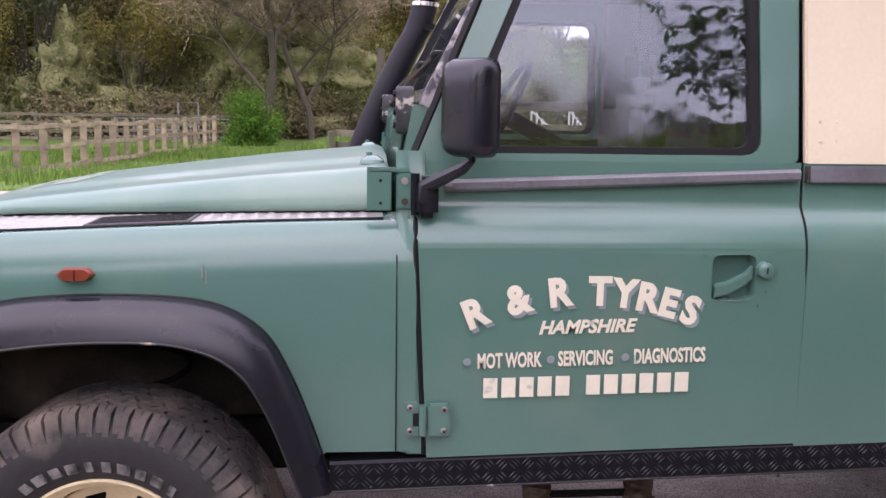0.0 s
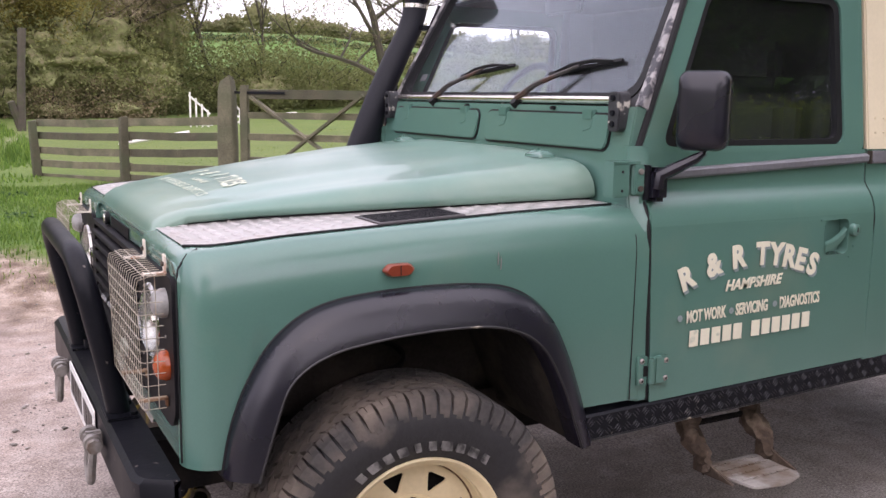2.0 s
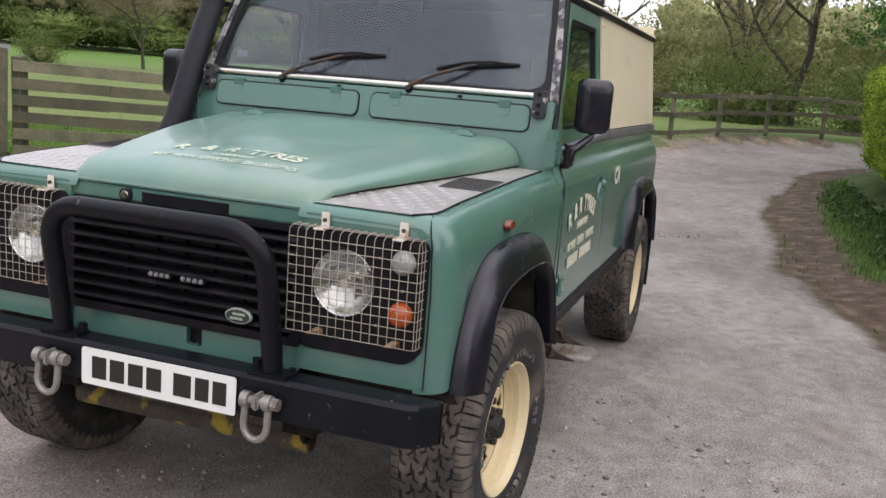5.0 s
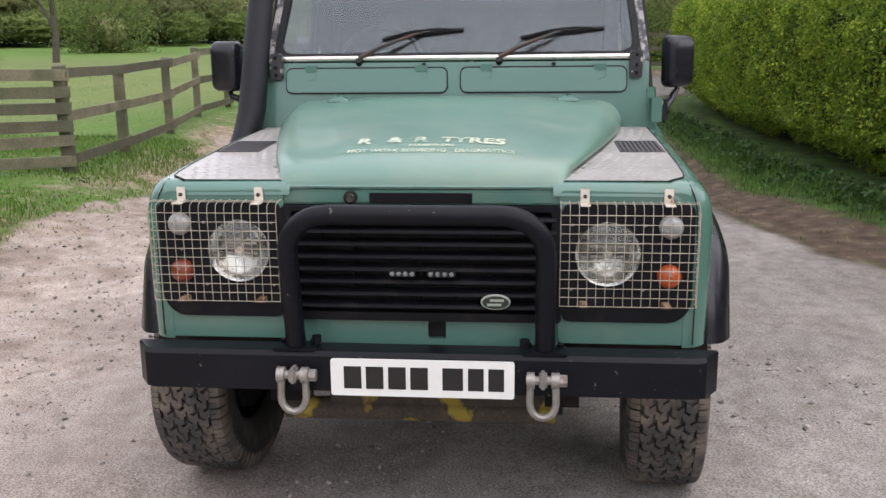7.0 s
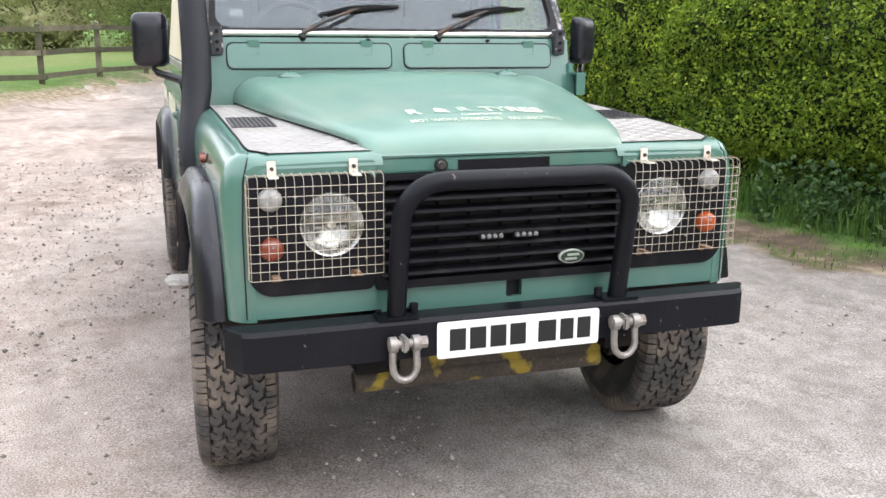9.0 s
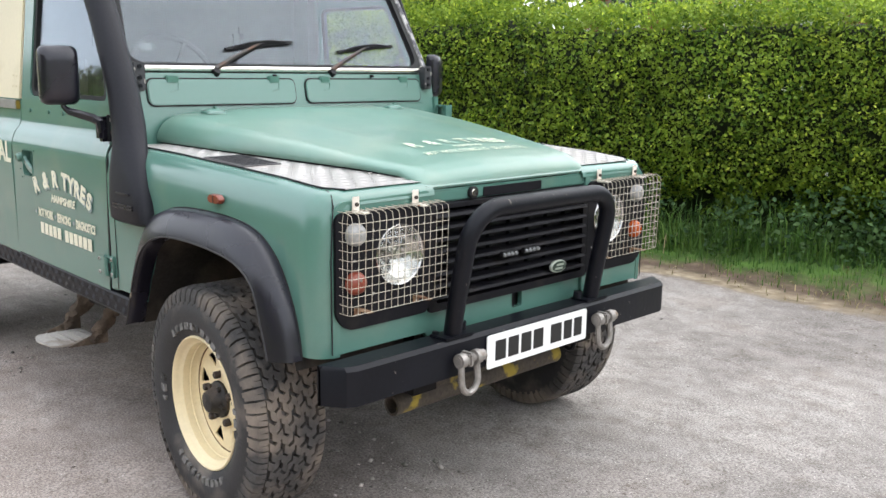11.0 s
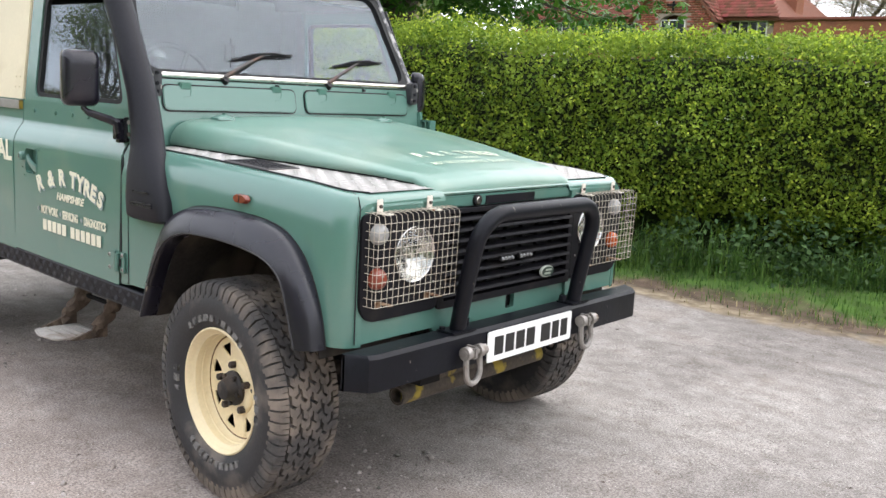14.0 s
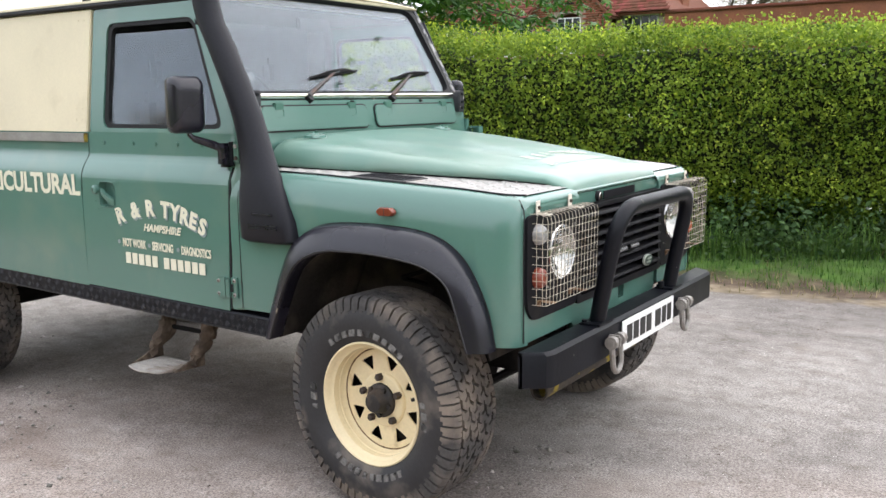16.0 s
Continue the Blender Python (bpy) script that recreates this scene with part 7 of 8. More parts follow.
for s in (1, -1):
    leg = [(-0.612, s * 0.357, 0.625), (-0.628, s * 0.357, 0.72), (-0.652, s * 0.357, 0.84), (-0.668, s * 0.356, 0.92)]
    for k in range(1, 8):
        a = radians(90 * k / 8)
        leg.append((-0.668 - 0.024 * math.sin(a), s * (0.356 - 0.115 * (1 - math.cos(a))), 0.92 + 0.113 * math.sin(a)))
    leg.append((-0.693, s * 0.235, 1.034))
    pts += leg if s > 0 else leg[::-1]
hoop = part("bull_bar", sweep(bmesh.new(), pts, 0.0285, 16), BLACKM, car, "black tubular hoop bull bar")
for s in (-1, 1):
    part("foot_plate", B(-0.65, -0.572, s * 0.357 - 0.062, s * 0.357 + 0.062, 0.629, 0.637), BLACKM, hoop, bevel=0.003)
    part("gusset", sweep(bmesh.new(), [(-0.60, s * 0.30, 0.637), (-0.60, s * 0.30, 0.662)], 0.014, 8), BLACKM, hoop)
    for dy in (-0.045, 0.045):
        part("bolt", sweep(bmesh.new(), [(-0.585, s * 0.357 + dy, 0.636), (-0.585, s * 0.357 + dy, 0.646)], 0.010, 6), BLACKM, hoop)
num = part("number_plate", plate(bmesh.new(), rounded(-0.273, 0.248, 0.506, 0.616, 0.008, 3), lambda u, v: (-0.660, u, v), Vector((-0.004, 0, 0))), WHITEP, car, "white plate with black bars")
for y, w, h in ((0.185, 0.05, 0.066), (0.122, 0.05, 0.066), (0.058, 0.05, 0.066), (-0.005, 0.05, 0.066), (-0.100, 0.058, 0.066), (-0.165, 0.044, 0.066), (-0.222, 0.044, 0.066)):
    part("plate_bar", B(-0.6655, -0.6642, y - w / 2, y + w / 2, 0.561 - h / 2, 0.561 + h / 2), INK, num)
for s in (-1, 1):
    y = s * 0.352
    lug = part("tow_lug", B(-0.70, -0.652, y - 0.011, y + 0.011, 0.548, 0.592), STEEL, car, bevel=0.006)
    sh = part("tow_shackle", sweep(bmesh.new(), [(-0.682, y - 0.047, 0.571), (-0.682, y + 0.047, 0.571)], 0.013, 10), STEEL, car, "grey steel bow shackle")
    part("pin_head", sweep(bmesh.new(), [(-0.682, y - 0.066, 0.571), (-0.682, y - 0.046, 0.571)], 0.018, 8), STEEL, sh)
    for q in (-0.034, 0.034):
        part("eye", sweep(bmesh.new(), [(-0.682, y + q - 0.011, 0.571), (-0.682, y + q + 0.011, 0.571)], 0.023, 12), STEEL, sh)
    bow = [(-0.682, y - 0.034, 0.571), (-0.686, y - 0.036, 0.52)] + [(-0.688, y + 0.036 * math.cos(a), 0.505 + 0.042 * math.sin(a)) for a in np.linspace(math.pi, 2 * math.pi, 9)] + [(-0.686, y + 0.036, 0.52), (-0.682, y + 0.034, 0.571)]
    part("bow", sweep(bmesh.new(), bow, 0.0105, 8), STEEL, sh)
beam = part("cross_member", lathe(bmesh.new(), [(0.027, -0.395), (0.035, -0.395), (0.035, 0.445), (0.027, 0.445), (0.027, 0.30)], 18, (-0.43, 0, 0.372)), RUST, car, "rusty yellow-flecked tube below the bumper", smooth=30)
part("mount_plate", B(-0.452, -0.440, -0.40, 0.30, 0.385, 0.475), RUST, beam, bevel=0.003)
for y in (-0.30, 0.30):
    part("tube_bore", sweep(bmesh.new(), [(-0.43, y - 0.002, 0.372), (-0.43, y + 0.002, 0.372)], 0.0265, 12), SEAL_GAP, beam)
    part("hanger", B(-0.445, -0.415, y + 0.06, y + 0.085, 0.39, 0.47), RUST, beam, bevel=0.003)
part("lashing_ring", sweep(bmesh.new(), [(-0.489 + 0.026 * math.cos(a), -0.407, 0.425 + 0.026 * math.sin(a)) for a in np.linspace(0, 2 * math.pi, 17)], 0.0085, 6), BLACKM, car, "black steel lashing ring under the chassis rail")

# under the body
under = part("chassis", box(B(-0.55, 3.35, 0.36, 0.46, 0.44, 0.58), -0.55, 3.35, -0.46, -0.36, 0.44, 0.58), DARK, car)
part("axle", sweep(bmesh.new(), [(0, -0.7, 0.37), (0, 0.7, 0.37)], 0.05, 10), DARK, under)
part("axle", sweep(bmesh.new(), [(2.794, -0.7, 0.376), (2.794, 0.7, 0.376)], 0.05, 10), DARK, under)
part("differential", lathe(bmesh.new(), [(0.001, -0.13), (0.09, -0.1), (0.13, 0.0), (0.09, 0.1), (0.001, 0.13)], 16, (0, 0.22, 0.376)), DARK, under)
part("steering_rod", sweep(bmesh.new(), [(-0.2, -0.62, 0.36), (-0.2, 0.62, 0.36)], 0.018, 8), DARK, under)
part("engine_sump", B(-0.35, 0.7, -0.3, 0.3, 0.5, 0.75), DARK, under, bevel=0.03)
part("floor_pan", B(0.45, 3.38, -0.80, 0.80, 0.57, 0.60), DARK, under)
part("gearbox", B(0.7, 1.7, -0.22, 0.22, 0.36, 0.6), DARK, under, bevel=0.04)
for s in (-1, 1):
    part("coil_spring", sweep(bmesh.new(), [(0.05 + 0.06 * math.cos(a), s * 0.50 + 0.06 * math.sin(a), 0.40 + 0.018 * a) for a in np.linspace(0, 25, 60)], 0.009, 5), DARK, under)
    part("mudflap", B(3.25, 3.26, s * 0.64 if s > 0 else -0.9, 0.9 if s > 0 else s * 0.64, 0.25, 0.6), SEAL_GAP, under)


# wheels
def wheel(x, y, s, turn, shared=None):
    w = joint("wheel", "cream steel wheel with a chunky all-terrain tyre", pose(x, y, 0.372, 0, 0, turn))
    R, hw = 0.392, 0.120
    squat = lambda r: r - 0.008 * min(1.0, max(0.0, (r - 0.25) / 0.11))
    prof = [(0.205, -hw + 0.03), (0.225, -hw + 0.01), (0.27, -hw - 0.008), (0.315, -hw - 0.010), (0.342, -hw - 0.004), (0.362, -hw + 0.006), (0.372, -hw + 0.020), (0.377, -hw + 0.038), (0.3785, 0.0)]
    prof = [(squat(r), h) for r, h in prof]
    prof = prof + [(r, -h) for r, h in prof[-2::-1]]
    bm = lathe(bmesh.new(), prof, 72)
    # tread blocks in interlocking rows, and shoulder lugs
    rng_ = np.random.RandomState(6)
    def block(a0, a1, h0, h1, r0, r1, skew):
        c = []
        for r in (r0, r1):
            for a, h in ((a0, h0), (a1, h0), (a1 + skew, h1), (a0 + skew, h1)):
                f = 1.0 if r == r0 else 0.972
                am, hm = (a0 + a1 + skew) / 2, (h0 + h1) / 2
                aa, hh = am + (a - am) * f, hm + (h - hm) * f
                c.append(bm.verts.new((r * math.cos(aa), hh, r * math.sin(aa))))
        for q in ((4, 5, 6, 7), (0, 1, 5, 4), (1, 2, 6, 5), (2, 3, 7, 6), (3, 0, 4, 7)):
            bm.faces.new([c[i] for i in q])
    part("tyre", bm, RUBBER, w, "dusty black tyre carcass", smooth=40)
    bm = bmesh.new()
    n = 74
    for k in range(n):
        a = 2 * math.pi * k / n
        st = 2 * math.pi / n
        for row in range(4):
            h0, h1 = -0.084 + 0.042 * row, -0.0435 + 0.042 * row
            o = (0.5 * (row % 2) + 0.06 * math.sin(k * 2.3 + row)) * st
            hm = (h0 + h1) / 2
            wob = 0.0045 * (1 if k % 2 else -1)
            top = R - 0.001 * rng_.rand()
            block(a + o, a + o + st * 0.88, h0 + wob + 0.0022, hm + wob, 0.364, top - 0.008, st * 0.40)
            block(a + o + st * 0.40, a + o + st * 1.28, hm + wob, h1 + wob - 0.0022, 0.364, top - 0.008, -st * 0.40)
    n = 122
    for k in range(n):
        a, st = 2 * math.pi * k / n, 2 * math.pi / n
        for sg in (-1, 1):
            o = 0.25 * st * sg
            e = 0.010 * (k % 2)
            c = []
            for a_, w_ in ((a + o, 0), (a + o + st * (0.84 if k % 2 else 0.78), 1)):
                for r, h in ((0.370, 0.0865), (R - 0.0015, 0.0875), (R - 0.004, 0.104), (0.382, 0.1165), (0.365, 0.1240), (0.340 - e, 0.1275)):
                    tw = 0.10 * st * (h - 0.09) / 0.03 * (1 if k % 2 else -1)
                    c.append(bm.verts.new((squat(r) * math.cos(a_ + tw), sg * h, squat(r) * math.sin(a_ + tw))))
            for i in range(5):
                bm.faces.new((c[i], c[i + 1], c[i + 7], c[i + 6]))
            bm.faces.new(c[:6])
            bm.faces.new(c[6:][::-1])
    tagged(part("tread_pattern", bm, TREAD, w, "worn interlocking tread blocks", smooth=30), kind="stuff")
    # raised mould marks on the sidewall where a maker's name stands
    for a0, a1, k in ((48, 132, 10), (232, 308, 10), (165, 190, 3), (345, 370, 3)):
        for i in range(k):
            a = radians(a0 + (a1 - a0) * (i + 0.5) / k)
            da = radians((a1 - a0) / k * (0.22, 0.34, 0.30, 0.38, 0.26)[i % 5])
            bmk = bmesh.new()
            hh = s * (hw + 0.0078)
            q = [bmk.verts.new((r * math.cos(b), hh, r * math.sin(b))) for r, b in ((0.245, a - da - 0.012), (0.245, a + da - 0.012), (0.270, a + da + 0.004), (0.270, a - da + 0.004))]
            f = bmk.faces.new(q)
            ext = bmesh.ops.extrude_face_region(bmk, geom=[f])["geom"]
            bmesh.ops.translate(bmk, verts=[v for v in ext if isinstance(v, bmesh.types.BMVert)], vec=(0, -s * 0.010, 0))
            part("sidewall_mark", bmk, STEELMARK, w)
    # rim: lip, barrel, dished disc with eight triangular windows
    o = hw - 0.012
    part("rim", lathe(bmesh.new(), [(0.214, o - 0.014), (0.2215, o - 0.004), (0.2205, o + 0.002), (0.216, o + 0.004), (0.2115, o + 0.001), (0.206, o - 0.012), (0.201, o - 0.020), (0.194, o - 0.024), (0.193, o - 0.030), (0.1925, o - 0.048), (0.1895, o - 0.050), (0.189, o - 0.068), (0.186, o - 0.073), (0.183, o - 0.0755), (0.182, o - 0.085), (0.179, o - 0.087), (0.1785, o - 0.095)], 64, s=s), RIMC, w, "cream-painted steel rim", smooth=35)
    part("rim_groove", lathe(bmesh.new(), [(0.183, o - 0.0758), (0.182, o - 0.0825), (0.177, o - 0.0825)], 64, s=s), RUSTB, w, "rusty seam between rim and disc")
    circ = lambda r, k=48: [(r * math.cos(2 * math.pi * i / k), r * math.sin(2 * math.pi * i / k)) for i in range(k)]
    holes = []
    for k in range(8):
        a = 2 * math.pi * (k + 0.35) / 8
        tri = [(0.160, -0.185), (0.160, 0.185), (0.106, 0.03)]
        holes.append(soften([(r * math.cos(a + d), r * math.sin(a + d)) for r, d in tri], 0.010, 4))
    d = o - 0.025
    part("disc", holed(bmesh.new(), circ(0.1785), holes + [circ(0.045, 20)], lambda u, v: (u, s * (d - 0.052), v), Vector((0, -s * 0.006, 0))), RIMC, w, bevel=0.0015)
    part("boss", lathe(bmesh.new(), [(0.099, d - 0.052), (0.097, d - 0.047), (0.093, d - 0.042), (0.088, d - 0.040), (0.05, d - 0.040), (0.05, d - 0.08)], 44, s=s), RIMC, w)
    part("hub", lathe(bmesh.new(), [(0.061, d - 0.08), (0.061, d - 0.030), (0.056, d - 0.024), (0.047, d - 0.022), (0.040, d - 0.012), (0.037, d + 0.002), (0.033, d + 0.010), (0.022, d + 0.013), (0.001, d + 0.013)], 26, s=s), HUBM, w, "greasy black iron hub")
    for k in range(5):
        a = 2 * math.pi * (k + 0.2) / 5
        c = (0.083 * math.cos(a), 0.083 * math.sin(a))
        part("wheel_nut", sweep(bmesh.new(), [(c[0], s * (d - 0.043), c[1]), (c[0], s * (d - 0.024), c[1]), (c[0], s * (d - 0.020), c[1])], [0.0135, 0.0135, 0.010], 6), RUSTD, w)
        b = a + 0.6
        part("hub_bolt", sweep(bmesh.new(), [(0.050 * math.cos(b), s * (d - 0.030), 0.050 * math.sin(b)), (0.050 * math.cos(b), s * (d - 0.014), 0.050 * math.sin(b))], 0.0095, 6), HUBM, w)
    part("valve", sweep(bmesh.new(), [(-0.190, s * (o - 0.036), 0.05), (-0.184, s * (o - 0.008), 0.05)], 0.007, 6), SEAL_GAP, w)
    # Brake drum widened to a dark disc, standing for shade behind the windows.
    part("brake_drum", lathe(bmesh.new(), [(0.001, o - 0.106), (0.155, o - 0.106), (0.165, o - 0.115), (0.165, -0.09), (0.001, -0.09)], 24, s=s), DARK, w)
    return w


STEELMARK = material("dusty_sidewall_lettering", (0.155, 0.148, 0.14), 0.9, var=0.3, scale=14, second=(0.03, 0.029, 0.028), second_at=(0.45, 0.6), second_scale=25)
for x in (-0.010, 2.794):
    for s in (-1, 1):
        wheel(x, s * 0.771, s, -4.0 if x < 1 else 0.0)


# ---- body sides ----
def side_skin(name, x0, x1, s, mat=GREEN, parent=None, cut=None):
    rings = []
    n = 2 if cut is None else 40
    for k in range(n):
        x = x0 + (x1 - x0) * k / (n - 1)
        col = []
        for z, y in SIDE:
            zz = z
            if cut is not None:
                zz = max(z, cut(x))
            col.append((x, s * y, zz))
        rings.append(col)
    return part(name, loft(bmesh.new(), rings, False, False), mat, parent or car, solid=0.004, smooth=60)


def door(s):
    d = joint("door", "green cab door with cream sign writing")
    skin_y = lambda z: lerp(SIDE, z)
    lean = lambda u, v: u + (1.5645 - u) / 0.867 * (-0.0055 - 0.047 * (min(v, 1.1) - 0.617)) + (u - 0.6975) / 0.867 * (0.0355 - 0.07 * (min(v, 1.1) - 0.63))
    cup = rounded(1.343, 1.447, 0.977, 1.085, 0.018, 4)
    part("door_skin", holed(bmesh.new(), [(lean(0.703, 0.614), 0.614), (lean(1.560, 0.632), 0.632), (lean(1.560, 1.098), 1.098), (lean(0.703, 1.098), 1.098)], [cup], lambda u, v: (u, s * skin_y(v), v), Vector((0, -s * 0.004, 0))), GREEN, d)
    rings = [[(x, s * skin_y(z), z) for z in (1.098, 1.107, 1.115, 1.127, 1.14, 1.15, 1.16, 1.168, 1.175, 1.183, 1.19, 1.20, 1.21, 1.29)] for x in (lean(0.703, 1.1), lean(1.560, 1.1))]
    part("door_shoulder", loft(bmesh.new(), rings, False, False), GREEN, d, solid=0.004, smooth=60)
    put = lambda u, v: (u, s * upper_y(v), v)
    outer = soften([(0.668, 1.288), (1.556, 1.288), (1.545, 1.80), (0.882, 1.80)], 0.02)
    hole = soften([(0.742, 1.306), (1.468, 1.306), (1.452, 1.738), (0.925, 1.738)], 0.045)
    part("window_frame", holed(bmesh.new(), outer, [hole], put, Vector((0, -s * 0.03, 0))), GREEN, d, bevel=0.003)
    hole2 = soften([(0.772, 1.322), (1.442, 1.322), (1.428, 1.722), (0.938, 1.722)], 0.035)
    hole_in = soften([(0.744, 1.307), (1.466, 1.307), (1.450, 1.737), (0.926, 1.737)], 0.045)
    part("window_seal", holed(bmesh.new(), hole_in, [hole2], lambda u, v: (u, s * (upper_y(v) - 0.006), v), Vector((0, -s * 0.02, 0))), SEAL_GAP, d)
    top = 1.735 if s < 0 else 1.695
    g = part("window_pane", plate(bmesh.new(), soften([(0.762, 1.314), (1.45, 1.314), (1.436, top), (0.925, top)], 0.03), lambda u, v: (u, s * (upper_y(v) - 0.016), v), Vector((0, -s * 0.004, 0))), SIDEGLASS, d, "tinted side window")
    g.visible_shadow = False
    part("inner_card", B(0.72, 1.55, min(s * 0.76, s * 0.775), max(s * 0.76, s * 0.775), 0.66, 1.285), CABIN, d)
    # recessed handle and lock
    cupring = lambda k, dd: [(1.395 + (u - 1.395) * k, s * (0.849 - dd), 1.031 + (v - 1.031) * k) for u, v in cup]
    bm = loft(bmesh.new(), [cupring(1.03, -0.002), cupring(0.985, -0.0025), cupring(0.97, 0.004), cupring(0.93, 0.03)], True, False)
    bm.faces.new([bm.verts.new(p) for p in cupring(0.93, 0.03)])
    rec = part("handle_recess", bm, GREEN, d, "recessed door handle cup", smooth=30)
    part("handle", loft(bmesh.new(), [[(x, s * (0.840 + b), z + h) for b, h in ((-0.006, -0.02), (0.008, -0.016), (0.010, 0.010), (-0.002, 0.016))] for x, z in ((1.352, 1.000), (1.385, 1.008), (1.42, 1.026), (1.441, 1.045))]), GREEN, rec, "green painted pull lever", bevel=0.002)
    part("lock", lathe(bmesh.new(), [(0.001, 0.018), (0.012, 0.018), (0.018, 0.014), (0.020, 0.0)], 18, (1.466, s * 0.850, 1.050), s=s), GREEN, d, "green painted door lock")
    part("key_slot", B(1.4645, 1.4675, min(s * 0.8675, s * 0.8695), max(s * 0.8675, s * 0.8695), 1.043, 1.057), SEAL_GAP, d)
    for u, v in ((1.325, 1.085), (1.335, 0.968), (1.475, 1.0), (1.458, 0.967)):
        part("rivet", sweep(bmesh.new(), [(u, s * 0.849, v), (u, s * 0.8525, v)], 0.004, 6), GREEN, d)
    if s > 0:
        for u in (0.86, 1.0, 1.13, 1.27, 1.46):
            part("bolt", sweep(bmesh.new(), [(u, s * 0.797, 1.245), (u, s * 0.805, 1.245)], 0.0085, 8), GREEN, d)
    # lower hinge
    for z0, lab in ((0.705, "lower"),):
        hg = part("door_hinge", plate(bmesh.new(), rounded(0.700, 0.750, 0.668, 0.746, 0.008, 3), lambda u, v: (u, s * 0.850, v), Vector((0, s * 0.011, 0))), GREEN, d, bevel=0.003)
        part("hinge_leaf", plate(bmesh.new(), rounded(0.646, 0.680, 0.666, 0.748, 0.004, 2), lambda u, v: (u, s * 0.842, v), Vector((0, s * 0.010, 0))), GREEN, hg, bevel=0.002)
        part("hinge_gap", B(0.6655, 0.6925, *sorted((s * 0.850, s * 0.8545)), 0.692, 0.722), SEAL_GAP, hg)
        part("hinge_pin", sweep(bmesh.new(), [(0.688, s * 0.858, 0.672), (0.688, s * 0.858, 0.742)], 0.009, 10), GREEN, hg)
        for u, v, y in ((0.660, 0.680, 0.852), (0.660, 0.735, 0.852), (0.736, 0.682, 0.861), (0.736, 0.732, 0.861)):
            part("screw", lathe(bmesh.new(), [(0.001, 0.004), (0.0055, 0.004), (0.008, 0.0)], 10, (u, s * y, v), s=s), STEEL, hg)
            part("screw_slot", B(u - 0.003, u + 0.003, *sorted((s * (y + 0.0035), s * (y + 0.0046))), v - 0.003, v + 0.003), SEAL_GAP, hg)
    # sign writing: the door reads outwards on both sides
    low = 0.0 if s < 0 else 0.014

    def place(x, z, turn=0.0, y=0.8515):
        ux = Vector((1, 0, 0)) if s < 0 else Vector((-1, 0, 0))
        m = Matrix(((ux.x, 0, 0, x), (0, 0, s * 1.0, s * y), (0, 1, 0, z), (0, 0, 0, 1)))
        m.translation.z += 0.021 * (x - 0.80) - low
        return m @ pose(0, 0, 0, 0, 0, turn - s * 1.2)
    first = 0.775 if s < 0 else 1.345
    go = 1 if s < 0 else -1
    arc = lambda u: 0.967 + 0.068 * (1 - ((u - 0.29) / 0.29) ** 2)
    for ch, u in (("R", 0.014), ("&", 0.106), ("R", 0.196), ("T", 0.286), ("Y", 0.341), ("R", 0.392), ("E", 0.444), ("S", 0.496)):
        turn = math.degrees(math.atan(-2 * 0.075 * (u + 0.025 - 0.29) / 0.29 ** 2)) * 0.85
        z = arc(u + 0.025) - 0.068
        text("letter_shadow", ch, 0.088, VINYLG, d, place(first + go * (u + 0.007), z - 0.008, turn, 0.8508), 0.046, stretch=0.93, depth=0.0008)
        text("sign_letter", ch, 0.088, VINYL, d, place(first + go * u, z, turn), 0.046, stretch=0.93)
    text("sign_line", "HAMPSHIRE", 0.042, VINYL, d, place(first + go * 0.173, 0.9005), 0.034, 0.28, stretch=1.0)
    for w, u in (("MOT WORK", 0.035), ("SERVICING", 0.220), ("DIAGNOSTICS", 0.395)):
        text("sign_line", w, 0.047, VINYL, d, place(first + go * u, 0.8255), 0.030, stretch=0.555)
    for u in (0.012, 0.203, 0.376):
        part("sign_dot", lathe(bmesh.new(), [(0.001, 0.0012), (0.009, 0.001), (0.009, 0.0)], 14, (first + go * u, s * 0.8508, 0.840 - low + 0.021 * (first + go * u - 0.78)), s=s), VINYLG, d)
    for k, u in enumerate([0.050 + 0.0415 * q for q in range(5)] + [0.287 + 0.0415 * q for q in range(6)]):
        xa, xb = sorted((first + go * u, first + go * (u + 0.032)))
        zb = 0.7545 - low + 0.021 * ((xa + xb) / 2 - 0.80)
        part("number_bar", B(xa, xb, *sorted((s * 0.8505, s * 0.8520)), zb, zb + 0.046), VINYL, d)
    return d


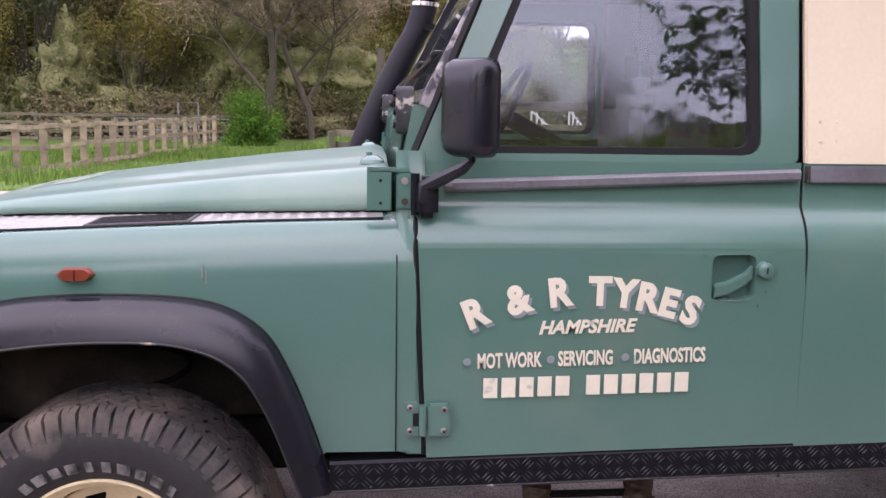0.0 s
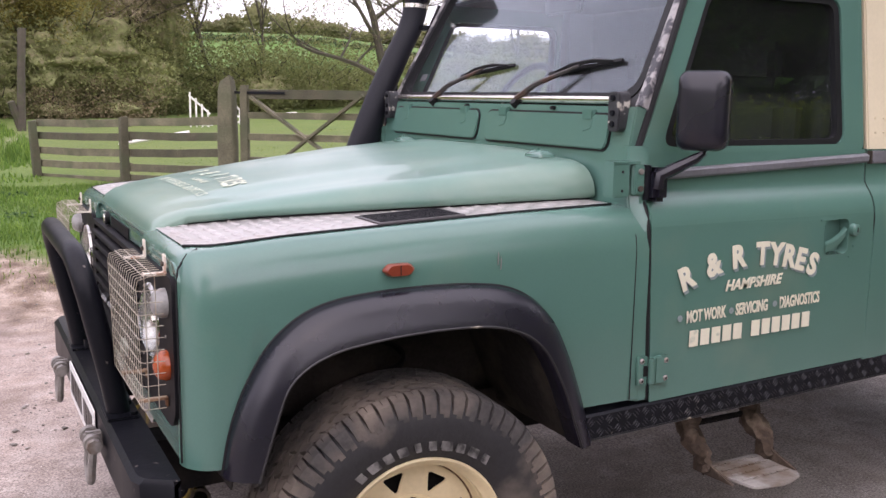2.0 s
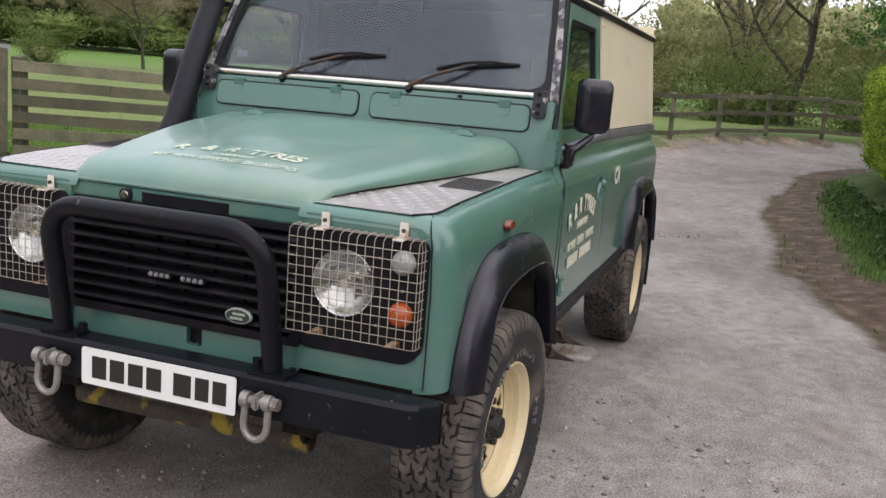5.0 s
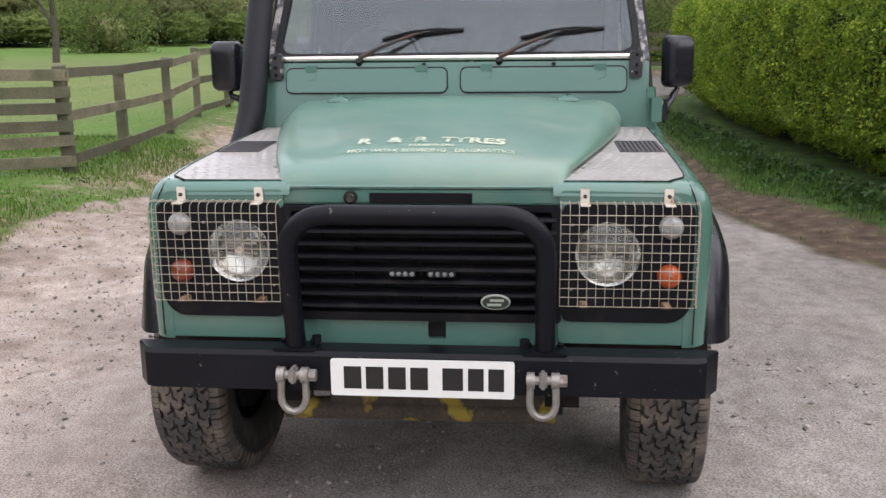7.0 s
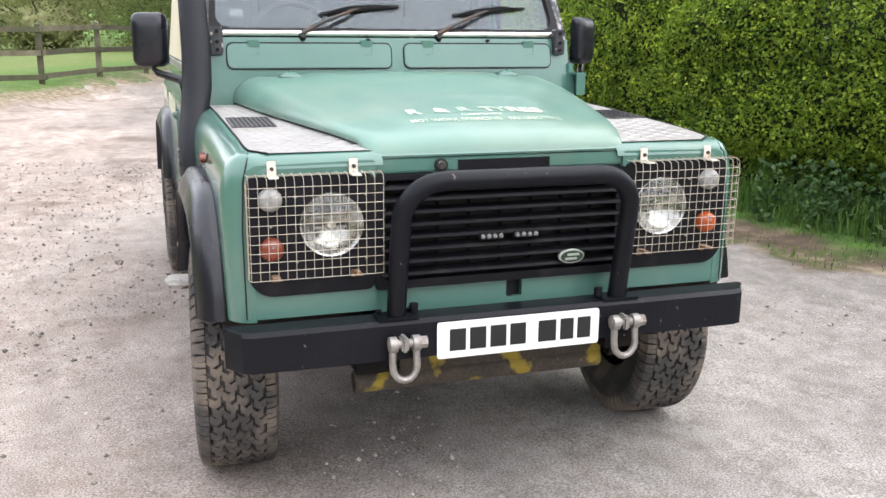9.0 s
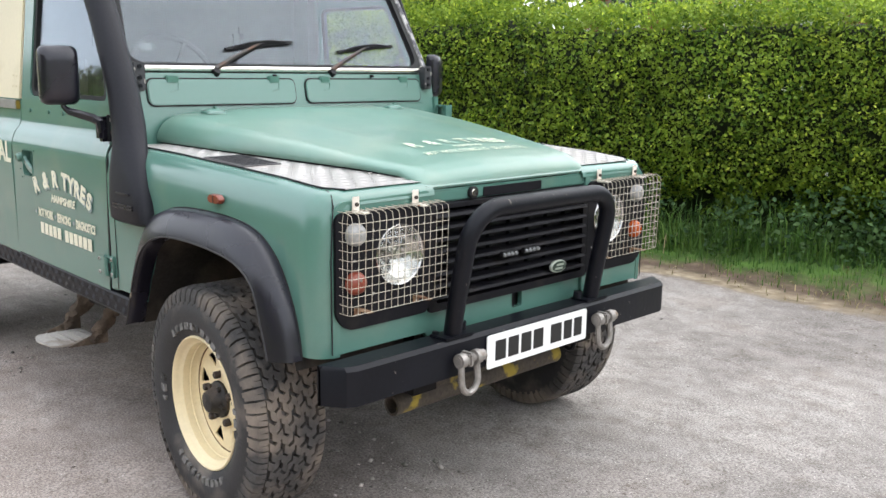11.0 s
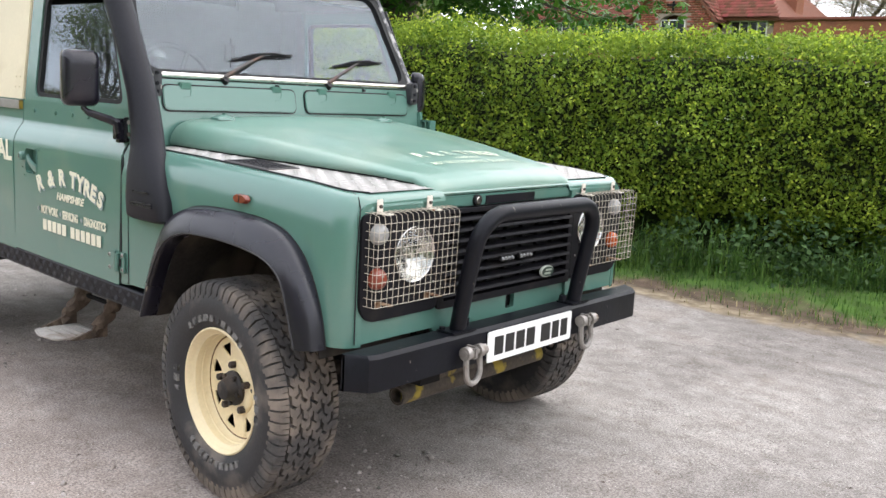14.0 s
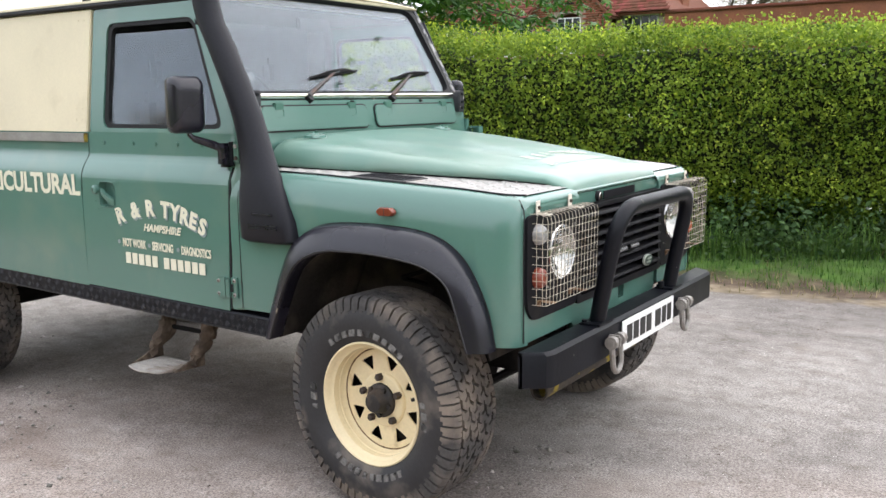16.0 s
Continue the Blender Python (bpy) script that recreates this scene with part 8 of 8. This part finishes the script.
for s in (-1, 1):
    door(s)
    rear_cut = lambda x: 0.62 if abs(x - 2.794) > 0.455 else max(0.62, lerp(ARCH, x - 2.794))
    tub = side_skin("rear_side_panel", 1.569, 3.42, s, cut=rear_cut)
    flare(s, 2.794)
    inner_arch(s, 2.794)
    part("panel_gap", sweep(bmesh.new(), [(1.600 - 0.07 * (min(z, 1.1) - 0.63), s * (y - 0.006), z) for z, y in SIDE], 0.0045, 5), SEAL_GAP, car)
    part("panel_gap", sweep(bmesh.new(), [(0.692 - 0.047 * (min(z, 1.1) - 0.617), s * (y - 0.008), z) for z, y in SIDE if z < 1.2], 0.006, 5), SEAL_GAP, car)
    part("door_seal", sweep(bmesh.new(), [(0.662, s * 0.785, 1.29), (0.760, s * (upper_y(1.52) - 0.004), 1.53), (0.874, s * (upper_y(1.80) - 0.004), 1.80)], 0.010, 6), SEAL_GAP, car)
    # hard top side
    topw = part("hard_top_side", plate(bmesh.new(), [(1.572, 1.285), (3.42, 1.285), (3.42, 1.805), (1.558, 1.805)], lambda u, v: (u, s * (upper_y(v) + 0.003), v), Vector((0, -s * 0.02, 0))), CREAM, car, "cream hard-top side panel", bevel=0.004)
    for u in (1.605, 1.645):
        for v in (1.34, 1.385, 1.76):
            part("rivet", sweep(bmesh.new(), [(u, s * (upper_y(v) + 0.002), v), (u, s * (upper_y(v) + 0.006), v)], 0.004, 6), CREAM, topw)
    part("gutter", sweep(bmesh.new(), [(0.90, s * 0.742, 1.818), (1.5, s * 0.752, 1.818), (3.43, s * 0.752, 1.818)], 0.011, 6), SEAL_GAP, car)
    part("capping", plate(bmesh.new(), rounded(1.575, 3.42, 1.245, 1.284, 0.012, 3), lambda u, v: (u, s * 0.800, v), Vector((0, s * 0.014, 0))), GALV if s > 0 else TRIM, car, "galvanised waist capping", bevel=0.003)
    part("capping_joint", B(1.572, 1.578, *sorted((s * 0.79, s * 0.812)), 1.245, 1.284), RUST, car)
    # sill with tread-plate pattern
    rise = lambda x: 0.0215 * (min(x, 2.3) - 1.0)
    sill = part("sill", loft(bmesh.new(), [[(x, s * y, z + rise(x)) for y, z in ((0.79, 0.545), (0.840, 0.545), (0.846, 0.551), (0.846, 0.612), (0.840, 0.618), (0.79, 0.618))] for x in (0.478, 1.0, 1.6, 2.3, 3.40)]), BLACKM, car, "black chequer-plate sill with a scuffed edge", smooth=25)
    bm = bmesh.new()
    for i, x in enumerate(np.arange(0.50, 2.34, 0.031)):
        for j, z in enumerate((0.566, 0.598)):
            a = radians(45 if (i + j) % 2 else -45)
            c, d = math.cos(a), math.sin(a)
            for off in (-0.0085, 0.0, 0.0085):
                v = [bm.verts.new((x + u * c - w * d, s * (0.846 + h), z + rise(x) + u * d + w * c)) for u, w, h in ((-0.0125, off, 0), (0, off - 0.0024, 0), (0.0125, off, 0), (0, off + 0.0024, 0), (0, off, 0.0022))]
                for f in ((0, 1, 4), (1, 2, 4), (2, 3, 4), (3, 0, 4)):
                    bm.faces.new([v[q] for q in f])
    part("sill_tread", bm, SILLT, sill, smooth=20)
    part("sill_edge", sweep(bmesh.new(), [(x, s * 0.843, 0.5465 + rise(x)) for x in np.linspace(0.48, 2.35, 24)], 0.0034, 5), SCUFF, sill, "scuffed lower edge of the sill")
    # folding step
    rs = np.random.RandomState(3 if s > 0 else 4)
    tread = soften([(1.00, 0.735), (1.245, 0.735), (1.225, 0.935), (1.13, 0.965), (1.02, 0.945)], 0.02)
    step = part("side_step", plate(bmesh.new(), tread, lambda u, v: (u, s * v, 0.322 + 0.05 * (v - 0.735)), Vector((0, 0, 0.008))), STEPM, car, "muddy folding side step", bevel=0.003)
    for i in range(7):
        for k in range(4):
            part("tread_stud", B(1.03 + 0.028 * i, 1.05 + 0.028 * i, *sorted((s * (0.76 + 0.042 * k), s * (0.768 + 0.042 * k))), 0.333 + 0.0021 * k, 0.3365 + 0.0021 * k), STEPM, step)
    for x in (0.985, 1.245):
        line = flowing([(x, s * 0.66, 0.57), (x + 0.006, s * 0.685, 0.50), (x - 0.006, s * 0.715, 0.44), (x + 0.004, s * 0.765, 0.385), (x - 0.004, s * 0.80, 0.342)], 4)
        arm = sweep(bmesh.new(), line, [0.016 + 0.019 * math.sin(math.pi * min(1, k / 14)) * (0.7 + 0.6 * rs.rand()) for k in range(len(line))], 10)
        for v in arm.verts:
            v.co += Vector(rs.normal(size=3) * 0.0055)
        part("step_arm", arm, MUDDY, step, "step arm caked in dry mud")
        part("step_cheek", plate(bmesh.new(), soften([(0.735, 0.325), (0.90, 0.333), (0.80, 0.365), (0.755, 0.43), (0.735, 0.43)], 0.008), lambda u, v: (x - 0.004, s * u, v), Vector((0.008, 0, 0))), MUDDY, step)
        part("step_pivot", sweep(bmesh.new(), [(x - 0.03, s * 0.70, 0.455), (x + 0.03, s * 0.70, 0.455)], 0.017, 8), MUDDY, step)
    part("step_bar", sweep(bmesh.new(), [(0.98, s * 0.70, 0.455), (1.25, s * 0.70, 0.455)], 0.010, 6), DARK, step)

# nearside rubber strips
strip = part("rub_strip", loft(bmesh.new(), [[(x, -0.800 - 0.020 * a, 1.232 + 0.030 * (x - 0.72) / 0.82 + 0.0145 * b) for a, b in ((0, -1), (0.7, -0.9), (1, -0.5), (1, 0.5), (0.7, 0.9), (0, 1))] for x in (0.745, 1.553)]), TRIM, car, "dark rubber strip along the door waist")
part("strip_end", sweep(bmesh.new(), [(0.735, -0.812, 1.2325), (0.75, -0.812, 1.2330)], 0.0135, 8), TRIM, strip)
# writing on the rear panels, as far as it shows
ux = -1
for s, word, x0, how in ((1, "AGRICULTURAL", 1.578, "RIGHT"), (-1, "CA", 1.79, "LEFT")):
    m = Matrix(((-s, 0, 0, x0), (0, 0, s, s * 0.8515), (0, 1, 0, 1.022), (0, 0, 0, 1)))
    text("panel_writing", word, 0.122, VINYL, car, m, 0.032, stretch=0.94, align=how)
for k in range(6):
    x0 = 2.73 + 0.09 * k
    part("writing_bar", B(x0, x0 + 0.07, 0.8505, 0.852, 1.024, 1.106), VINYL, car)

# ---- bulkhead and windscreen ----
WB, WT = Vector((0.682, 0, 1.412)), Vector((0.925, 0, 1.888))
wup = (WT - WB).normalized()
wlen = (WT - WB).length
wnorm = Vector((-wup.z, 0, wup.x))


def ws(u, v, d=0.0):
    """u across, v up the windscreen's plane, d towards the front."""
    return WB + Vector((0, u, 0)) + wup * v + wnorm * d


bm = bmesh.new()
loft(bm, [[(0.628, y, 1.14), (0.640, y, 1.275), (0.664, y, 1.412), (0.70, y, 1.412), (0.76, y, 1.14)] for y in (-0.775, -0.74, 0.74, 0.775)])
scut = part("bulkhead", bm, GREEN, car, bevel=0.004)
for s in (-1, 1):
    y0, y1 = (0.022, 0.688) if s > 0 else (-0.690, -0.026)
    pf = lambda u, v: (0.640 + (v - 1.275) * 0.175 - 0.002, u, v)
    part("flap_gap", plate(bmesh.new(), rounded(y0, y1, 1.288, 1.394, 0.028, 5), pf, Vector((-0.002, 0, 0))), SEAL_GAP, scut)
    fl = part("vent_flap", plate(bmesh.new(), rounded(y0 + 0.0045, y1 - 0.0045, 1.2935, 1.3885, 0.025, 5), lambda u, v: (0.640 + (v - 1.275) * 0.175 - 0.003, u, v), Vector((-0.007, 0, 0))), GREEN, car, "green ventilation flap", bevel=0.003)
    for q in (0.16, 0.84):
        y = y0 + (y1 - y0) * q
        part("flap_hinge", B(0.645, 0.665, y - 0.026, y + 0.026, 1.372, 1.402), GREEN, fl, bevel=0.004)
        part("hinge_rib", sweep(bmesh.new(), [(0.6475, y - 0.024, 1.375), (0.6435, y - 0.02, 1.35), (0.6425, y + 0.012, 1.342)], 0.0025, 5), GREEN, fl)
    # corner pillar and upper hinge
    pil = part("corner_pillar", loft(bmesh.new(), [[(0.628, s * 0.765, z), (0.628, s * (0.81 - 0.02 * k), z), (0.655, s * (0.832 - 0.03 * k), z), (0.690, s * (0.832 - 0.03 * k), z), (0.70, s * 0.765, z)] for z, k in ((0.62, -0.3), (1.12, -0.2), (1.16, 0.5), (1.31, 1.0))]), GREEN, car, bevel=0.004)
    part("pillar_bracket", plate(bmesh.new(), rounded(0.568, 0.616, 1.178, 1.268, 0.004, 2), lambda u, v: (u, s * 0.806, v), Vector((0, s * 0.012, 0))), GREEN, pil, bevel=0.002)
    part("pillar_flange", B(0.568, 0.652, *sorted((s * 0.776, s * 0.818)), 1.264, 1.272), GREEN, pil)
    part("pillar_flange", B(0.562, 0.570, *sorted((s * 0.778, s * 0.818)), 1.178, 1.272), GREEN, pil)
    for v in (1.195, 1.245):
        part("bolt_hole", sweep(bmesh.new(), [(0.592, s * 0.818, v), (0.592, s * 0.8195, v)], 0.004, 6), SEAL_GAP, pil)
    hg = part("upper_hinge", B(0.628, 0.662, *sorted((s * 0.806, s * 0.826)), 1.182, 1.262), GREEN, car, bevel=0.004)
    part("hinge_pin", sweep(bmesh.new(), [(0.668, s * 0.826, 1.17), (0.668, s * 0.826, 1.262)], 0.010, 10), BLACKM, hg)
    for v in (1.20, 1.245):
        part("screw", sweep(bmesh.new(), [(0.645, s * 0.826, v), (0.645, s * 0.832, v)], 0.008, 8), STEEL if v > 1.21 else RUST, hg)
    brk = part("windscreen_bracket", loft(bmesh.new(), [[(0.640 + dx, s * (0.722 + u), v) for u, v in rounded(-0.024, 0.024, 1.345, 1.452, 0.012, 3)] for dx in (-0.012, 0.028)]), WORND, car, "worn black windscreen hinge bracket", bevel=0.003)
    for v in (1.365, 1.395, 1.435):
        part("bolt", sweep(bmesh.new(), [(0.632, s * 0.722, v), (0.622, s * 0.722, v)], 0.008, 8), BLACKM, brk)
# frame with the glass opening
out = [(-0.772, -0.012), (0.772, -0.012), (0.715, wlen + 0.004), (-0.715, wlen + 0.004)]
inn = soften([(-0.744, 0.022), (0.744, 0.022), (0.692, wlen - 0.018), (-0.692, wlen - 0.018)], 0.075, 7)
frm = part("windscreen_frame", holed(bmesh.new(), out, [inn], lambda u, v: ws(u, v, 0.0), -wnorm * 0.035), FRAMEB, car, "worn windscreen frame with chipped paint", bevel=0.004)
in2 = soften([(-0.722, 0.040), (0.722, 0.040), (0.672, wlen - 0.038), (-0.672, wlen - 0.038)], 0.07, 7)
part("windscreen_seal", holed(bmesh.new(), soften([(-0.748, 0.018), (0.748, 0.018), (0.696, wlen - 0.014), (-0.696, wlen - 0.014)], 0.075, 7), [in2], lambda u, v: ws(u, v, 0.004), -wnorm * 0.03), SEAL_GAP, frm)
pane = part("windscreen_pane", plate(bmesh.new(), soften([(-0.732, 0.03), (0.732, 0.03), (0.682, wlen - 0.028), (-0.682, wlen - 0.028)], 0.06, 6), lambda u, v: ws(u, v, -0.010), -wnorm * 0.004), WSGLASS, frm, "laminated windscreen glass")
pane.visible_shadow = False
part("tax_sticker", B(0, 0.001, -0.025, 0.025, 0, 0.03), STICKER, frm).matrix_basis = Matrix.Translation(ws(0.632, 0.10, -0.016)) @ pose(0, 0, 0, 0, 27, 0)
for s in (-1, 1):
    side = [(0.0, 0.776), (0.5, 0.748), (1.0, 0.720)]
    part("frame_edge", loft(bmesh.new(), [[ws(s * (y + e), wlen * q, d) for e, d in ((0, 0.006), (0.004, 0.002), (0.004, -0.044), (0, -0.046), (-0.010, -0.040), (-0.026, 0.002), (-0.024, 0.006))] for q, y in side]), POSTW, frm, "flaking white and black pillar edge", bevel=0.002)
part("wiper_rail", sweep(bmesh.new(), [ws(-0.70, 0.012, 0.012), ws(0.70, 0.012, 0.012)], 0.0125, 10), CHROME, frm, "polished rail below the windscreen")
for y in (0.12, -0.40):
    part("washer_jet", B(0.648, 0.668, y - 0.008, y + 0.008, 1.398, 1.409), SEAL_GAP, frm, bevel=0.003)
for y0, ln in ((0.385, 1), (-0.183, 1)):
    base = ws(y0, 0.008, 0.022)
    elbow = ws(y0 - 0.245, 0.128, 0.010)
    wp = part("wiper", sweep(bmesh.new(), [ws(y0, -0.012, 0.0), ws(y0, -0.004, 0.03)], 0.014, 8), SEAL_GAP, car, "black windscreen wiper")
    part("wiper_arm", sweep(bmesh.new(), [base, ws(y0 - 0.085, 0.052, 0.032), elbow], [0.011, 0.009, 0.005], 6), WIPERM, wp, "rust-stained wiper arm")
    a, b = ws(y0 - 0.085, 0.108, -0.003), ws(y0 - 0.420, 0.146, -0.003)
    part("wiper_blade", bar(bmesh.new(), a, b, 0.010, 0.010, up=wnorm), SEAL_GAP, wp)
    part("blade_bridge", sweep(bmesh.new(), [a.lerp(b, 0.10) + wnorm * 0.005, a.lerp(b, 0.34) + wnorm * 0.016 + wup * 0.007, a.lerp(b, 0.66) + wnorm * 0.016 + wup * 0.007, a.lerp(b, 0.9) + wnorm * 0.005], [0.004, 0.0065, 0.0065, 0.004], 5), SEAL_GAP, wp)

# roof
xs = [0.893, 0.90, 0.925, 0.97, 1.05, 1.2, 1.6, 2.2, 2.9, 3.38, 3.43, 3.45]
RZ = [(0.893, 1.880), (0.90, 1.898), (0.925, 1.912), (0.97, 1.924), (1.05, 1.938), (1.2, 1.952), (1.6, 1.965), (3.38, 1.965), (3.43, 1.945), (3.45, 1.90)]
rings = []
for x in xs:
    zt = lerp(RZ, x)
    half = lerp([(0.893, 0.715), (0.97, 0.735), (1.5, 0.748), (3.45, 0.748)], x)
    ze = lerp([(0.893, 1.868), (0.95, 1.84), (1.1, 1.828), (3.4, 1.826), (3.45, 1.85)], x)
    col = []
    for k in range(-16, 17):
        y = half * k / 16
        col.append((x, y, ze + (zt - ze) * (1 - abs(k / 16) ** 3.2) + 0.006 * (math.cos(y * 26) > 0.55) * (abs(y) < 0.6) * (1.0 < x < 3.35)))
    rings.append(col)
roof = part("roof", loft(bmesh.new(), rings, False, False), CREAM, car, "cream-painted hard-top roof", solid=0.004, smooth=40)
part("roof_front_edge", sweep(bmesh.new(), [(0.905, y, 1.868 - 0.0 * abs(y)) for y in np.linspace(-0.70, 0.70, 9)], 0.010, 6), CREAM, roof)
part("roof_edge", sweep(bmesh.new(), [(x, 0.750 if x > 1 else 0.735, 1.832) for x in (0.95, 1.5, 3.43)], 0.008, 5), CREAM, roof)
part("roof_edge", sweep(bmesh.new(), [(x, -0.750 if x > 1 else -0.735, 1.832) for x in (0.95, 1.5, 3.43)], 0.008, 5), CREAM, roof)
part("tail_wall", B(3.415, 3.435, -0.79, 0.79, 0.60, 1.30), GREEN, car)
part("tail_upper", B(3.405, 3.425, -0.74, 0.74, 1.30, 1.90), CREAM, car)
part("door_top_trim", sweep(bmesh.new(), [(0.89, 0.738, 1.808), (1.55, 0.745, 1.808)], 0.008, 5), SEAL_GAP, car)
part("door_top_trim", sweep(bmesh.new(), [(0.89, -0.738, 1.808), (1.55, -0.745, 1.808)], 0.008, 5), SEAL_GAP, car)

# ---- cab inside ----
# Added dark panel behind the seats that keeps light out of the cab.
cab = part("cab_lining", B(1.60, 1.62, -0.74, 0.74, 0.62, 1.88), CABIN, car)
for s in (-1, 1):
    part("door_post", B(1.475, 1.605, *sorted((s * 0.66, s * 0.728)), 1.27, 1.82), CABIN, cab)
part("headlining", B(0.93, 1.6, -0.70, 0.70, 1.80, 1.815), CABIN, cab)
part("dashboard", loft(bmesh.new(), [[(0.72, y, 1.10), (0.72, y, 1.375), (0.78, y, 1.385), (0.93, y, 1.30), (0.95, y, 1.15), (0.90, y, 1.10)] for y in (-0.70, 0.70)]), CABIN, cab, bevel=0.01)
part("binnacle", B(0.78, 0.95, 0.20, 0.52, 1.34, 1.42), CABIN, cab, bevel=0.02)
part("cab_floor", B(0.72, 1.6, -0.74, 0.74, 0.62, 0.66), CABIN, cab)
sw = part("steering_wheel", sweep(bmesh.new(), [(0.19 * math.cos(a), 0.19 * math.sin(a), 0) for a in np.linspace(0, 2 * math.pi, 33)], 0.013, 8), SEAL_GAP, car, "black steering wheel")
sw.matrix_basis = pose(1.03, 0.36, 1.39, 0, -62, 0)
for a in (90, 210, 330):
    part("spoke", sweep(bmesh.new(), [(0, 0, -0.02), (0.19 * math.cos(radians(a)), 0.19 * math.sin(radians(a)), 0)], 0.010, 6), SEAL_GAP, sw)
part("column", sweep(bmesh.new(), [(0, 0, -0.02), (0, 0, -0.3)], 0.03, 10), SEAL_GAP, sw)
for y in (-0.36, 0.36):
    seat = part("cab_seat", B(1.10, 1.52, y - 0.23, y + 0.23, 0.82, 0.98), SEAT, car, "dark cloth cab seat", bevel=0.05)
    part("backrest", B(1.44, 1.57, y - 0.22, y + 0.22, 0.95, 1.46), SEAT, seat, bevel=0.05).matrix_basis = pose(0, 0, 0)
    part("headrest", B(1.49, 1.57, y - 0.12, y + 0.12, 1.48, 1.63), SEAT, seat, bevel=0.035)
mir = part("rear_view_mirror", B(0.96, 0.98, -0.11, 0.11, 1.72, 1.78), SEAL_GAP, car, bevel=0.008)


# ---- door mirrors ----
def door_mirror(s, turn, x, y, z):
    m = joint("door_mirror", "black plastic door mirror on an arm", pose(x, y, z, 0, 0, turn))
    # shell, front facing -x
    rings = []
    for d, k in ((0.030, 0.96), (0.026, 1.0), (-0.004, 1.0), (-0.022, 0.93), (-0.032, 0.78), (-0.035, 0.5)):
        rings.append([(d, u * k, w * k) for u, w in rounded(-0.066, 0.066, -0.103, 0.103, 0.028, 5)])
    part("shell", loft(bmesh.new(), rings), BLACKP, m, smooth=50)
    part("mirror_glass", plate(bmesh.new(), rounded(-0.057, 0.057, -0.094, 0.094, 0.022, 5), lambda u, v: (0.0305, u, v), Vector((0.001, 0, 0))), CHROME, m)
    return m


def mirror_arm(s, top):
    a = part("mirror_arm", sweep(bmesh.new(), [(top[0], top[1], top[2] + 0.02), (top[0], top[1], top[2] - 0.015), (top[0] - 0.014, top[1] - s * 0.012, top[2] - 0.030), (0.715, s * 0.866, 1.250), (0.690, s * 0.850, 1.236), (0.688, s * 0.846, 1.20)], [0.008, 0.010, 0.0135, 0.0165, 0.018, 0.016], 8), BLACKP, car, "black mirror arm")
    part("arm_base", B(0.670, 0.718, *sorted((s * 0.80, s * 0.860)), 1.166, 1.256), BLACKP, a, bevel=0.012)
    return a


door_mirror(1, -14.0, 0.745, 0.965, 1.400)
mirror_arm(1, (0.745, 0.955, 1.305))
door_mirror(-1, 36.0, 0.775, -0.905, 1.405)
mirror_arm(-1, (0.782, -0.905, 1.310))

# ---- snorkel on the offside ----
rings = []
for x, y, z, rx, ry in ((0.385, 0.846, 0.900, 0.112, 0.034), (0.385, 0.846, 0.912, 0.130, 0.046), (0.395, 0.845, 0.98, 0.128, 0.047), (0.420, 0.838, 1.07, 0.110, 0.050), (0.452, 0.822, 1.15, 0.086, 0.053), (0.482, 0.808, 1.23, 0.068, 0.055), (0.520, 0.803, 1.35, 0.058, 0.054), (0.572, 0.803, 1.47, 0.056, 0.053), (0.640, 0.803, 1.61, 0.055, 0.052), (0.690, 0.803, 1.70, 0.053, 0.051), (0.712, 0.803, 1.765, 0.051, 0.050), (0.718, 0.803, 1.81, 0.050, 0.050)):
    sq = 2.0 + 2.2 * max(0, min(1, (1.15 - z) / 0.2))
    rings.append([(x + 0.075 + rx * math.copysign(abs(math.cos(a)) ** (2 / sq), math.cos(a)), y + ry * math.copysign(abs(math.sin(a)) ** (2 / sq), math.sin(a)), z) for a in np.linspace(0, 2 * math.pi, 25)[:-1]])
snork = part("snorkel", loft(bmesh.new(), rings), MATTB, car, "black raised air intake along the pillar", smooth=50)
part("hose_clamp", sweep(bmesh.new(), [(0.792, 0.803, 1.790), (0.793, 0.803, 1.806)], 0.0535, 20), CHROME, snork, "bright hose clamp")
part("intake_head", loft(bmesh.new(), [[(0.797 + dx + k * 0.058 * math.cos(a), 0.803 + k * 0.058 * math.sin(a), z) for a in np.linspace(0, 2 * math.pi, 21)[:-1]] for z, k, dx in ((1.806, 0.85, 0), (1.815, 1.0, 0), (1.87, 1.08, -0.005), (1.93, 1.18, -0.015), (1.99, 1.2, -0.025), (2.02, 1.0, -0.03))]), BLACKP, snork, smooth=50)
for z, w in ((1.005, 0.10), (0.965, 0.14), (0.955, 0.14)):
    part("moulded_mark", B(0.46 - w / 2, 0.46 + w / 2, 0.886, 0.8955, z - 0.003, z + 0.003), BLACKP, snork)
part("snorkel_bracket", B(0.79, 0.86, 0.74, 0.80, 1.70, 1.72), BLACKM, snork)
